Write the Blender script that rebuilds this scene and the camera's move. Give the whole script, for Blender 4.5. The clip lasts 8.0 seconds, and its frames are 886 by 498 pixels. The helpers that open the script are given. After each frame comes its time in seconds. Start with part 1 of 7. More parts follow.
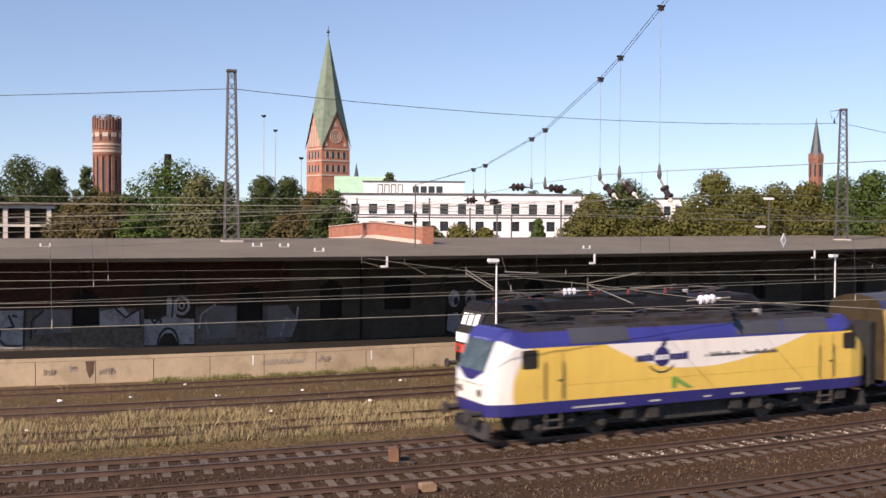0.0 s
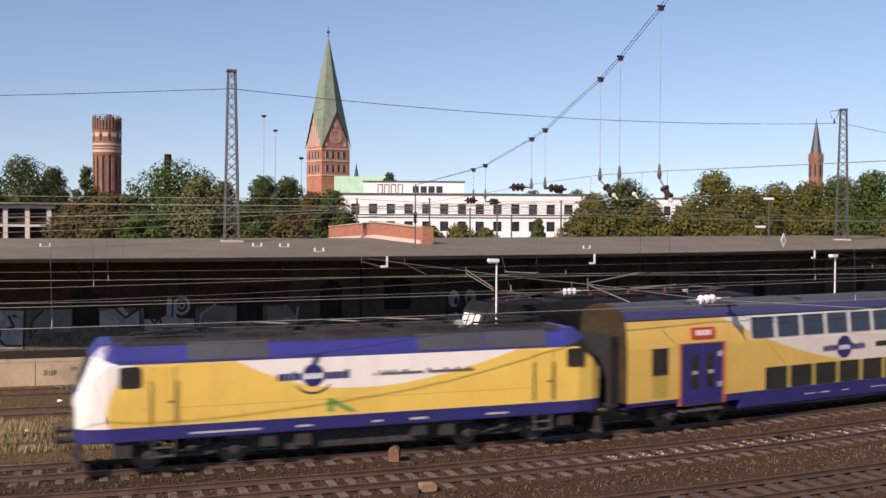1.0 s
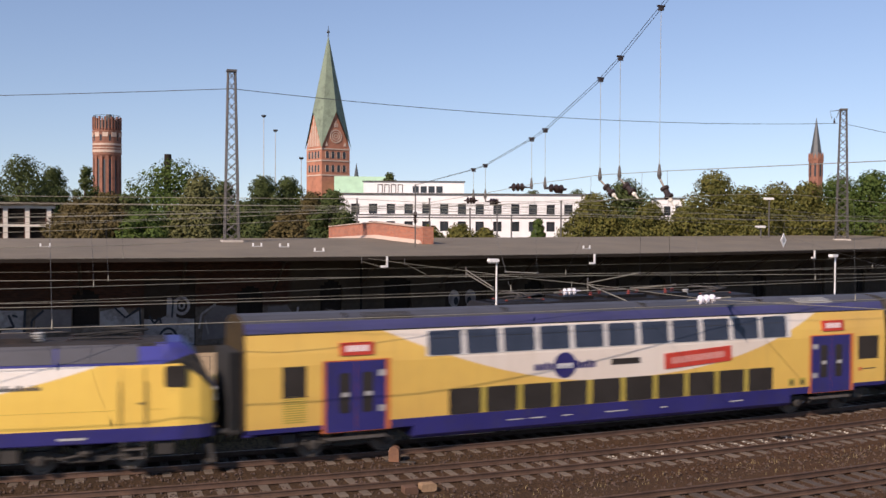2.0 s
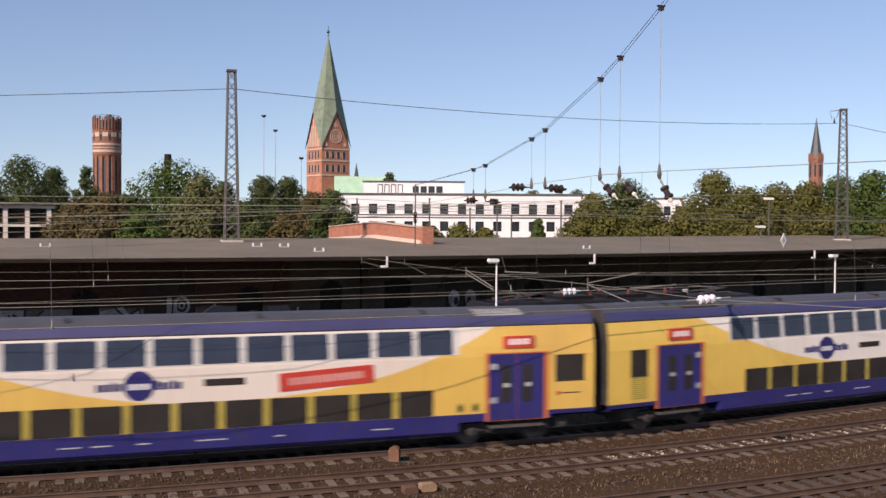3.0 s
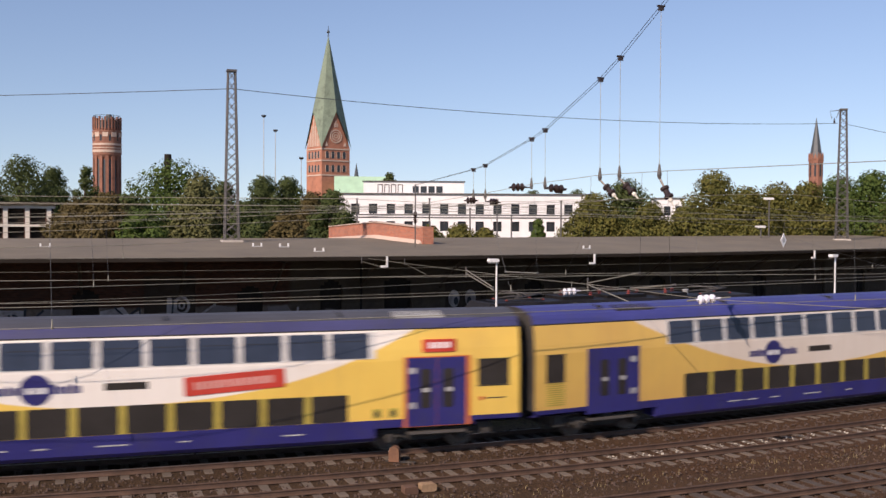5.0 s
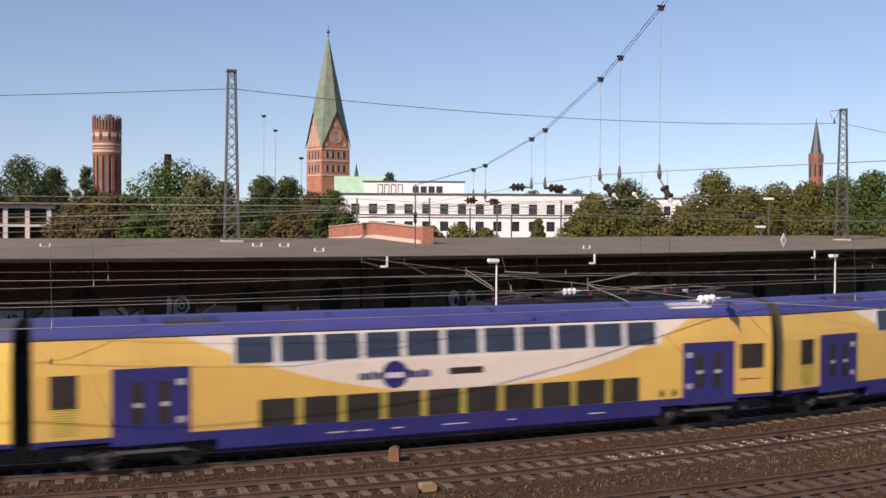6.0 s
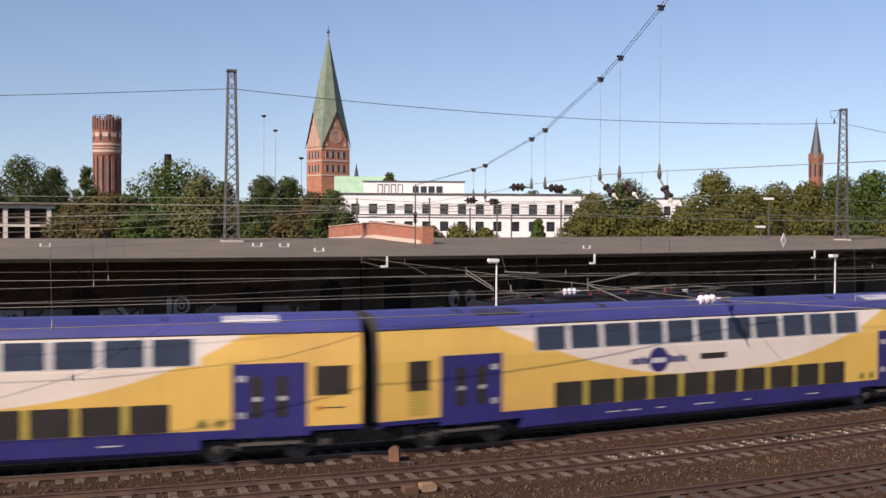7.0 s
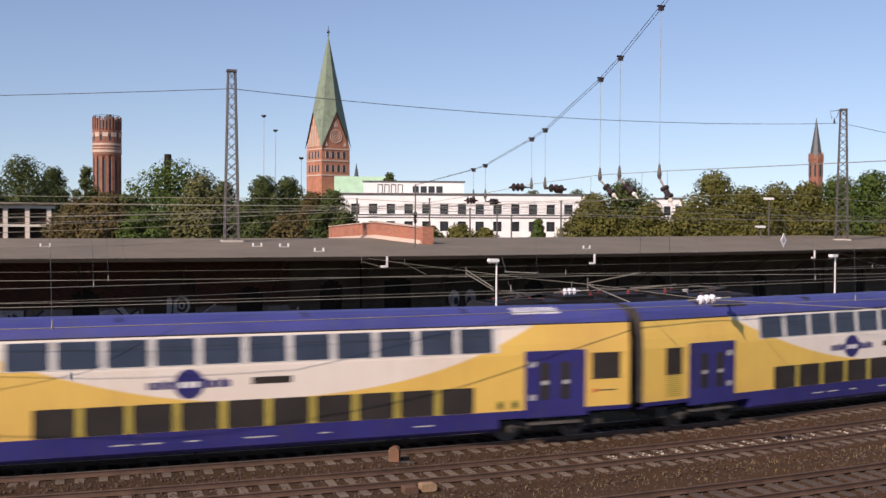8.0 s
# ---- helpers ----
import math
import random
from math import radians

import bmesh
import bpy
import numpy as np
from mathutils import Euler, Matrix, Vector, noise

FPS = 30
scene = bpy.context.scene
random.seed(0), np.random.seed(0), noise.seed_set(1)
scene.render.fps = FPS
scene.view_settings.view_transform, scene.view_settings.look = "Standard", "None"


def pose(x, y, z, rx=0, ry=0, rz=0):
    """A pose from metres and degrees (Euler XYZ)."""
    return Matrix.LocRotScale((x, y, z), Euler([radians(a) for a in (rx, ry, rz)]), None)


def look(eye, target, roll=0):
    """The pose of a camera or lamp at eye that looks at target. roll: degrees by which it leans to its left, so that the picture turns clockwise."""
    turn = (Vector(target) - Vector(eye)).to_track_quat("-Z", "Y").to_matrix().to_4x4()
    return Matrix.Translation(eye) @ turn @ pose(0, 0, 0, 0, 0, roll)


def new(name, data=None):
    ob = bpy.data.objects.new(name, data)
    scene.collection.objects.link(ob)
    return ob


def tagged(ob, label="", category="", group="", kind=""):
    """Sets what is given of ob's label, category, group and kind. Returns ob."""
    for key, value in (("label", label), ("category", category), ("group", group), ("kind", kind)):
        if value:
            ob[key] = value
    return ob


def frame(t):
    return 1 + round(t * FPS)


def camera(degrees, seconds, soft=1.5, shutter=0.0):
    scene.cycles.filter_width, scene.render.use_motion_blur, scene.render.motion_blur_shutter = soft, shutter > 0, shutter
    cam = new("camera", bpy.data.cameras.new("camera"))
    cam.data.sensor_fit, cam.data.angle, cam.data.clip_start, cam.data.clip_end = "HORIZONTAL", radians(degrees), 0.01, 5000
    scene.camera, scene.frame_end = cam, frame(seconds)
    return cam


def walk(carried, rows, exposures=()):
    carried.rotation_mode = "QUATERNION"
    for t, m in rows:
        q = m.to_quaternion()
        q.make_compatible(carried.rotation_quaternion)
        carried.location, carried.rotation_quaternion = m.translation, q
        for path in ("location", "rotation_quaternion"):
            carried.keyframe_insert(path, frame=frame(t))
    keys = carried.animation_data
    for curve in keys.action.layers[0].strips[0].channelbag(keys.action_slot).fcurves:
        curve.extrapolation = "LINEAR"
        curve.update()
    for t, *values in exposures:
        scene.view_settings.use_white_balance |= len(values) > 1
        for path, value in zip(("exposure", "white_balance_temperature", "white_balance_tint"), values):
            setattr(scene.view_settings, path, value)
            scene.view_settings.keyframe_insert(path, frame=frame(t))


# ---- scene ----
cam = camera(45.87, 8.0, soft=1.5, shutter=0.5)
EYE_HEIGHT = 7.62
PSI, TILT, ROLL = 17.72, 1.517, 0.2867
eye_pose = look((0, 0, EYE_HEIGHT),
                (100 * math.sin(radians(PSI)), 100 * math.cos(radians(PSI)), EYE_HEIGHT - 100 * math.tan(radians(TILT))), ROLL)
walk(cam, [(0.0, eye_pose), (8.0, eye_pose)], exposures=[(0.0, 0.36, 7200, 24), (0.4, 0.29, 7200, 24), (0.9, 0.15, 7220, 24), (8.0, 0.13, 7220, 24)])

# ---- world and sun ----
SUN_AZ, SUN_EL = radians(180 + 54), radians(36.5)
world = bpy.data.worlds.new("world")
scene.world = world
world.use_nodes = True
wn = world.node_tree
sky = wn.nodes.new("ShaderNodeTexSky")
sky.sky_type, sky.sun_disc = "NISHITA", False
sky.altitude = 1200
sky.sun_elevation, sky.sun_rotation = SUN_EL, SUN_AZ
sky.air_density, sky.dust_density, sky.ozone_density = 1.0, 0.0, 4.0
# the haze layer of the sky model is lifted a little, so that the horizon stays pale blue
sky_co = wn.nodes.new("ShaderNodeTexCoord")
sky_map = wn.nodes.new("ShaderNodeMapping")
sky_map.inputs["Location"].default_value = (0, 0, 0.042)
sky_map.inputs["Scale"].default_value = (1, 1, 0.74)
wn.links.new(sky_co.outputs["Generated"], sky_map.inputs["Vector"])
wn.links.new(sky_map.outputs[0], sky.inputs["Vector"])
wn.links.new(sky.outputs[0], wn.nodes["Background"].inputs[0])
wn.nodes["Background"].inputs[1].default_value = 0.108
sun_data = bpy.data.lights.new("sun", "SUN")
sun_data.energy, sun_data.angle, sun_data.color = 5.0, radians(0.55), (1.0, 0.92, 0.82)
sun = new("sun", sun_data)
sv = Vector((math.sin(SUN_AZ) * math.cos(SUN_EL), math.cos(SUN_AZ) * math.cos(SUN_EL), math.sin(SUN_EL)))
sun.matrix_world = look(sv * 50, (0, 0, 0))


# ---- materials ----
def nodes_of(name):
    m = bpy.data.materials.new(name)
    m.use_nodes = True
    nt = m.node_tree
    return m, nt, nt.nodes["Principled BSDF"]


def mathn(nt, op, a, b=None, clamp=False):
    n = nt.nodes.new("ShaderNodeMath")
    n.operation, n.use_clamp = op, clamp
    for i, v in enumerate((a, b)):
        if v is None:
            continue
        if isinstance(v, (int, float)):
            n.inputs[i].default_value = v
        else:
            nt.links.new(v, n.inputs[i])
    return n.outputs[0]


def mix(nt, fac, a, b, blend="MIX"):
    n = nt.nodes.new("ShaderNodeMix")
    n.data_type, n.blend_type = "RGBA", blend
    for i, v in ((0, fac), (6, a), (7, b)):
        if isinstance(v, (int, float)):
            n.inputs[i].default_value = v
        elif isinstance(v, tuple):
            n.inputs[i].default_value = (*v[:3], 1)
        else:
            nt.links.new(v, n.inputs[i])
    return n.outputs[2]


def noise_out(nt, coord, scale, detail=4.0, rough=0.55):
    n = nt.nodes.new("ShaderNodeTexNoise")
    n.inputs["Scale"].default_value, n.inputs["Detail"].default_value, n.inputs["Roughness"].default_value = scale, detail, rough
    nt.links.new(coord, n.inputs["Vector"])
    return n.outputs[0]


def ramp(nt, fac, lo, hi):
    n = nt.nodes.new("ShaderNodeMapRange")
    n.inputs[1].default_value, n.inputs[2].default_value = lo, hi
    nt.links.new(fac, n.inputs[0])
    return n.outputs[0]


def finish(nt, bsdf, colour, rough, metal=0.0, bump=None, strength=0.3, dist=0.02):
    if isinstance(colour, tuple):
        bsdf.inputs["Base Color"].default_value = (*colour[:3], 1)
    else:
        nt.links.new(colour, bsdf.inputs["Base Color"])
    if isinstance(rough, (int, float)):
        bsdf.inputs["Roughness"].default_value = rough
    else:
        nt.links.new(rough, bsdf.inputs["Roughness"])
    bsdf.inputs["Metallic"].default_value = metal
    if bump is not None:
        b = nt.nodes.new("ShaderNodeBump")
        b.inputs["Strength"].default_value, b.inputs["Distance"].default_value = strength, dist
        nt.links.new(bump, b.inputs["Height"])
        nt.links.new(b.outputs[0], bsdf.inputs["Normal"])


def surface(name, colour, rough=0.7, metal=0.0, vary=0.25, big=0.4, fine=9.0, stain=None, stain_amount=0.4,
            bump=0.25, dist=0.01, island=0.0, spec=None):
    """A worn surface: colour varied at two scales, stains of another colour, fine relief."""
    m, nt, bsdf = nodes_of(name)
    co = nt.nodes.new("ShaderNodeTexCoord").outputs["Object"]
    a, b = noise_out(nt, co, big, 5), noise_out(nt, co, fine, 6)
    dark = tuple(c * (1 - vary) for c in colour)
    light = tuple(min(1, c * (1 + vary)) for c in colour)
    col = mix(nt, ramp(nt, a, 0.3, 0.7), dark, light)
    col = mix(nt, 0.5 * vary + 0.1, col, mix(nt, ramp(nt, b, 0.3, 0.7), dark, light))
    if stain:
        s = noise_out(nt, co, big * 2.7, 7, 0.65)
        col = mix(nt, mathn(nt, "MULTIPLY", ramp(nt, s, 0.5, 0.68), stain_amount), col, stain)
    if island:
        g = nt.nodes.new("ShaderNodeNewGeometry").outputs["Random Per Island"]
        o = nt.nodes.new("ShaderNodeObjectInfo").outputs["Random"]
        r = mathn(nt, "FRACT", mathn(nt, "ADD", g, o))
        col = mix(nt, mathn(nt, "MULTIPLY", r, island), col, tuple(c * 0.35 for c in colour))
    rr = mathn(nt, "ADD", mathn(nt, "MULTIPLY", a, 0.2), rough - 0.1)
    finish(nt, bsdf, col, rr, metal, b, bump, dist)
    if spec is not None:
        bsdf.inputs["Specular IOR Level"].default_value = spec
    return m


def livery(name, left, right, low, top, nose=None, grime=0.1):
    """Yellow body paint with a white swoosh whose lower edge falls and rises along the body, and road dirt."""
    m, nt, bsdf = nodes_of(name)
    co = nt.nodes.new("ShaderNodeTexCoord").outputs["Object"]
    sep = nt.nodes.new("ShaderNodeSeparateXYZ")
    nt.links.new(co, sep.inputs[0])
    u, z = sep.outputs[0], sep.outputs[2]
    t1 = mathn(nt, "DIVIDE", mathn(nt, "SUBTRACT", u, left[0]), left[1] - left[0], True)
    a = mathn(nt, "POWER", mathn(nt, "SUBTRACT", 1.0, t1), left[2])
    t2 = mathn(nt, "DIVIDE", mathn(nt, "SUBTRACT", u, right[0]), right[1] - right[0], True)
    b = mathn(nt, "POWER", t2, right[2])
    edge = mathn(nt, "ADD", mathn(nt, "MULTIPLY", mathn(nt, "ADD", a, b), top - low), low)
    white = mathn(nt, "MULTIPLY", mathn(nt, "SUBTRACT", z, edge), 25.0, True)
    inside = mathn(nt, "MULTIPLY", mathn(nt, "GREATER_THAN", u, left[0]), mathn(nt, "LESS_THAN", u, right[1]))
    white = mathn(nt, "MULTIPLY", white, inside)
    if nose is not None:
        bow = mathn(nt, "ADD", nose, mathn(nt, "MULTIPLY", mathn(nt, "POWER", mathn(nt, "ABSOLUTE", mathn(nt, "SUBTRACT", z, 1.8)), 2.0), 0.35))
        white = mathn(nt, "MAXIMUM", white, mathn(nt, "MULTIPLY", mathn(nt, "SUBTRACT", bow, u), 12.0, True))
    big, fine = noise_out(nt, co, 0.5, 5), noise_out(nt, co, 7, 5)
    col = mix(nt, white, mix(nt, ramp(nt, big, 0.3, 0.75), (0.84, 0.575, 0.115), (0.77, 0.495, 0.095)), (0.86, 0.81, 0.73))
    film = mathn(nt, "MULTIPLY", mathn(nt, "ADD", mathn(nt, "MULTIPLY", ramp(nt, noise_out(nt, co, 0.25, 5), 0.3, 0.7), 0.5), 0.75), grime, True)
    col = mix(nt, film, col, mix(nt, white, (0.56, 0.32, 0.10), (0.58, 0.45, 0.33)))
    streak = nt.nodes.new("ShaderNodeMapping")
    streak.inputs["Scale"].default_value = (2.5, 1, 0.25)
    nt.links.new(co, streak.inputs[0])
    s = noise_out(nt, streak.outputs[0], 1.6, 6, 0.6)
    col = mix(nt, mathn(nt, "MULTIPLY", ramp(nt, s, 0.48, 0.78), 0.15), col, (0.30, 0.19, 0.08))
    col = mix(nt, mathn(nt, "MULTIPLY", ramp(nt, noise_out(nt, co, 0.33, 7, 0.6), 0.5, 0.72), 0.22), col, (0.42, 0.25, 0.09))
    finish(nt, bsdf, col, mathn(nt, "ADD", mathn(nt, "MULTIPLY", fine, 0.15), 0.33), 0, fine, 0.04, 0.01)
    return m


COACH_PAINT = [livery("coach_paint", (4.5, 12.7, 1.7), (12.7, 22.9, 2.7), 1.95, 4.02, grime=k) for k in (0.42, 0.10, 0.55, 0.42, 0.25)]
LOCO_PAINT = livery("locomotive_paint", (5.5, 9.3, 2.0), (10.0, 15.1, 1.6), 2.24, 3.27, nose=1.74, grime=0.04)
BLUE = surface("blue_paint", (0.027, 0.025, 0.14), 0.4, 0, 0.15, 0.5, 8, (0.05, 0.045, 0.06), 0.35, 0.05)
LOCO_BLUE = surface("locomotive_blue", (0.035, 0.038, 0.21), 0.4, 0, 0.15, 0.5, 8, (0.05, 0.045, 0.06), 0.35, 0.05)
ROOF_DARK = surface("roof_deck_dark", (0.03, 0.028, 0.028), 0.75, 0, 0.35, 0.8, 8, (0.08, 0.055, 0.045), 0.5, 0.15, spec=0.15)
ROOF_BLUE = surface("roof_blue", (0.045, 0.05, 0.20), 0.5, 0, 0.2, 0.4, 6, (0.07, 0.07, 0.12), 0.5, 0.08)
ROOF_NAVY = surface("roof_navy", (0.042, 0.043, 0.12), 0.55, 0, 0.2, 0.4, 6, (0.05, 0.05, 0.07), 0.5, 0.1)
ROOF_GREY = surface("roof_grey", (0.058, 0.06, 0.072), 0.6, 0, 0.2, 0.4, 6, (0.04, 0.04, 0.04), 0.5, 0.1)
GLASS = surface("dark_glass", (0.035, 0.032, 0.03), 0.12, 0, 0.2, 0.8, 3, bump=0.01, spec=0.35)
GLASS_UP = surface("tinted_glass", (0.034, 0.044, 0.07), 0.12, 0, 0.2, 0.8, 3, bump=0.01, spec=0.3)
WINDSCREEN = surface("windscreen_glass", (0.05, 0.075, 0.08), 0.08, 0, 0.4, 1.2, 3, (0.14, 0.19, 0.2), 0.5, 0.01, spec=0.7)
PILLAR = surface("window_pillar_grey", (0.42, 0.42, 0.40), 0.5, 0, 0.15, 0.8, 9, (0.2, 0.18, 0.15), 0.4, 0.05)
PILLAR_PALE = surface("window_pillar_pale", (0.62, 0.60, 0.56), 0.5, 0, 0.12, 0.8, 9, (0.3, 0.27, 0.22), 0.4, 0.05)
PILLAR_Y = surface("window_pillar_ochre", (0.42, 0.33, 0.06), 0.5, 0, 0.15, 0.8, 9, (0.2, 0.14, 0.04), 0.4, 0.05)
END_OCHRE = surface("grimy_ochre", (0.05, 0.036, 0.02), 0.8, 0, 0.3, 1.0, 9, (0.02, 0.017, 0.014), 0.6, 0.1, spec=0.08)
RED = surface("red_paint", (0.52, 0.05, 0.03), 0.45, 0, 0.15, 0.8, 9, bump=0.05)
ORANGE = surface("orange_paint", (0.55, 0.14, 0.03), 0.5, 0, 0.2, 0.8, 9, bump=0.05)
WHITE = surface("white_paint", (0.78, 0.77, 0.74), 0.5, 0, 0.08, 0.6, 9, (0.45, 0.43, 0.4), 0.25, 0.05)
LETTER_DIM = surface("letter_faded", (0.62, 0.27, 0.23), 0.5, 0, 0.1, 1, 9, bump=0.02)
LETTER = surface("letter_white", (0.8, 0.68, 0.66), 0.5, 0, 0.05, 1, 9, bump=0.02)
GREEN = surface("green_paint", (0.16, 0.32, 0.06), 0.5, 0, 0.1, 1, 9, bump=0.02)
UNDER = surface("underframe_grey", (0.03, 0.028, 0.026), 0.75, 0, 0.35, 1.2, 12, (0.11, 0.085, 0.06), 0.5, 0.3)
# base tone lowered for the shade under the bodies; the stain is dirt
BOGIE = surface("bogie_shaded_dirt", (0.03, 0.027, 0.024), 0.8, 0, 0.35, 1.2, 12, (0.08, 0.06, 0.042), 0.5, 0.3)
RUBBER = surface("black_rubber", (0.018, 0.018, 0.018), 0.8, 0, 0.2, 2, 15, bump=0.1)
STEEL = surface("worn_steel", (0.14, 0.125, 0.11), 0.5, 0.5, 0.2, 2, 15, bump=0.1)
BLACK = surface("black_paint", (0.012, 0.011, 0.011), 0.5, 0, 0.2, 0.6, 9, (0.04, 0.032, 0.026), 0.4, 0.05, spec=0.2)
RAIL = surface("rusty_rail", (0.105, 0.062, 0.042), 0.7, 0.2, 0.3, 1.5, 14, (0.05, 0.03, 0.02), 0.5, 0.2)
RAIL_TOP = surface("polished_rail_head", (0.42, 0.38, 0.34), 0.3, 0.9, 0.2, 0.7, 14, (0.2, 0.12, 0.08), 0.4, 0.1)
CONCRETE_SLEEPER = surface("sleeper_concrete", (0.15, 0.117, 0.088), 0.85, 0, 0.25, 1.5, 14, (0.12, 0.08, 0.06), 0.5, 0.4, 0.01, 0.5)
WOOD_SLEEPER = surface("sleeper_wood", (0.10, 0.075, 0.058), 0.9, 0, 0.3, 1.5, 14, (0.05, 0.035, 0.03), 0.5, 0.5, 0.01, 0.5)
GALV = surface("galvanised_steel", (0.095, 0.09, 0.085), 0.6, 0.2, 0.2, 1, 12, (0.14, 0.11, 0.09), 0.4, 0.1)
WIRE = surface("copper_wire", (0.30, 0.28, 0.22), 0.5, 0.4, 0.1, 1, 8, bump=0.02)
WIRE_DARK = surface("dark_cable", (0.07, 0.075, 0.08), 0.6, 0.3, 0.1, 1, 8, bump=0.02)
PORCELAIN = surface("brown_porcelain", (0.035, 0.022, 0.018), 0.25, 0, 0.15, 2, 9, bump=0.02)
RED_PORCELAIN = surface("red_brown_porcelain", (0.2, 0.045, 0.035), 0.3, 0, 0.15, 2, 9, bump=0.02)
PORCELAIN_W = surface("white_porcelain", (0.75, 0.74, 0.8), 0.25, 0, 0.1, 2, 9, bump=0.02)
BRICK_FAR = surface("church_brick", (0.42, 0.175, 0.105), 0.85, 0, 0.2, 0.12, 1.2, (0.2, 0.085, 0.06), 0.5, 0.2, 0.05)
BRICK_TOWER = surface("dark_far_brick", (0.26, 0.115, 0.075), 0.88, 0, 0.25, 0.15, 1.2, (0.12, 0.06, 0.045), 0.55, 0.2, 0.05)
STONE_BAND = surface("pale_stone", (0.52, 0.40, 0.32), 0.85, 0, 0.15, 0.2, 1.5, bump=0.2)
COPPER = surface("green_copper", (0.15, 0.20, 0.14), 0.6, 0.1, 0.3, 0.12, 1.2, (0.07, 0.09, 0.06), 0.6, 0.2, 0.05)
COPPER_LIGHT = surface("light_copper", (0.35, 0.55, 0.38), 0.6, 0, 0.15, 0.2, 1.2, bump=0.1)
SLATE = surface("slate", (0.06, 0.07, 0.075), 0.5, 0, 0.25, 0.2, 2, bump=0.2)
PLASTER = surface("white_plaster", (0.80, 0.79, 0.77), 0.8, 0, 0.06, 0.15, 2, (0.6, 0.58, 0.55), 0.3, 0.1)
PANE = surface("window_pane", (0.03, 0.035, 0.04), 0.12, 0, 0.2, 0.3, 2, bump=0.01)
STONE_PALE = surface("pale_concrete", (0.66, 0.61, 0.53), 0.8, 0, 0.12, 0.3, 5, (0.4, 0.36, 0.3), 0.4, 0.2)
CONCRETE = surface("grey_concrete", (0.44, 0.40, 0.35), 0.85, 0, 0.15, 0.3, 5, (0.25, 0.22, 0.19), 0.5, 0.3)
PLATFORM_FACE = surface("platform_concrete", (0.44, 0.335, 0.215), 0.85, 0, 0.2, 0.35, 5, (0.26, 0.185, 0.11), 0.55, 0.3)
ASPHALT = surface("asphalt", (0.026, 0.022, 0.018), 0.9, 0, 0.2, 0.5, 9, bump=0.3, spec=0.15)
ROOFING = surface("bitumen_felt", (0.152, 0.127, 0.09), 0.9, 0, 0.24, 0.25, 7, (0.10, 0.085, 0.07), 0.5, 0.3)
FASCIA = surface("dark_fascia", (0.026, 0.021, 0.017), 0.85, 0, 0.3, 0.5, 8, bump=0.2, spec=0.08)
TIMBER = surface("dark_timber", (0.05, 0.036, 0.026), 0.85, 0, 0.3, 0.6, 8, bump=0.3, spec=0.1)
BARK = surface("bark", (0.11, 0.085, 0.065), 0.95, 0, 0.3, 1.2, 9, bump=0.6, dist=0.03)
GRAF_W = surface("graffiti_white", (0.33, 0.30, 0.285), 0.8, 0, 0.35, 0.9, 6, (0.12, 0.09, 0.085), 0.7, 0.15)
GRAF_B = surface("graffiti_black", (0.025, 0.025, 0.03), 0.75, 0, 0.2, 0.8, 6, bump=0.15)
GRAF_V = surface("graffiti_grey", (0.16, 0.135, 0.125), 0.8, 0, 0.35, 0.8, 6, bump=0.15)


def shed_wall_material():
    """Old brick, bare above, limewashed and dirty below, in courses; tones lowered to carry the canopy's shade."""
    m, nt, bsdf = nodes_of("shed_brickwork")
    co = nt.nodes.new("ShaderNodeTexCoord").outputs["UV"]
    br = nt.nodes.new("ShaderNodeTexBrick")
    br.inputs["Scale"].default_value, br.inputs["Brick Width"].default_value, br.inputs["Row Height"].default_value = 1.0, 0.26, 0.083
    br.inputs["Mortar Size"].default_value = 0.008
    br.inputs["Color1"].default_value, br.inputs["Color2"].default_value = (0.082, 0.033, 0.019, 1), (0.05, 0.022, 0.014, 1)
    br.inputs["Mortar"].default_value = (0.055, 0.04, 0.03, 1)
    nt.links.new(co, br.inputs["Vector"])
    big, fine = noise_out(nt, co, 0.35, 6), noise_out(nt, co, 4, 6)
    sep = nt.nodes.new("ShaderNodeSeparateXYZ")
    nt.links.new(co, sep.inputs[0])
    lime = mathn(nt, "MULTIPLY", mathn(nt, "SUBTRACT", 3.35, mathn(nt, "ADD", sep.outputs[1], mathn(nt, "MULTIPLY", big, 0.3))), 9.0, True)
    grey = mathn(nt, "MULTIPLY", mathn(nt, "SUBTRACT", sep.outputs[0], 10.6), 3.0, True)
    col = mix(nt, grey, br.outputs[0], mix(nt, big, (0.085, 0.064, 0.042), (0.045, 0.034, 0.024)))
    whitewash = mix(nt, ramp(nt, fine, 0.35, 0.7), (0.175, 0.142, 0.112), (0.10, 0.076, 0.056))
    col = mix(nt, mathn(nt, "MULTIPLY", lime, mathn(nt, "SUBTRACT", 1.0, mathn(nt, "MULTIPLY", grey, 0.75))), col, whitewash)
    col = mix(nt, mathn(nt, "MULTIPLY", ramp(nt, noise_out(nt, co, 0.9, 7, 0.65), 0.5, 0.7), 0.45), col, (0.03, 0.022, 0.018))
    finish(nt, bsdf, col, 0.9, 0, br.outputs[1], 0.5, -0.01)
    bsdf.inputs["Specular IOR Level"].default_value = 0.12
    return m


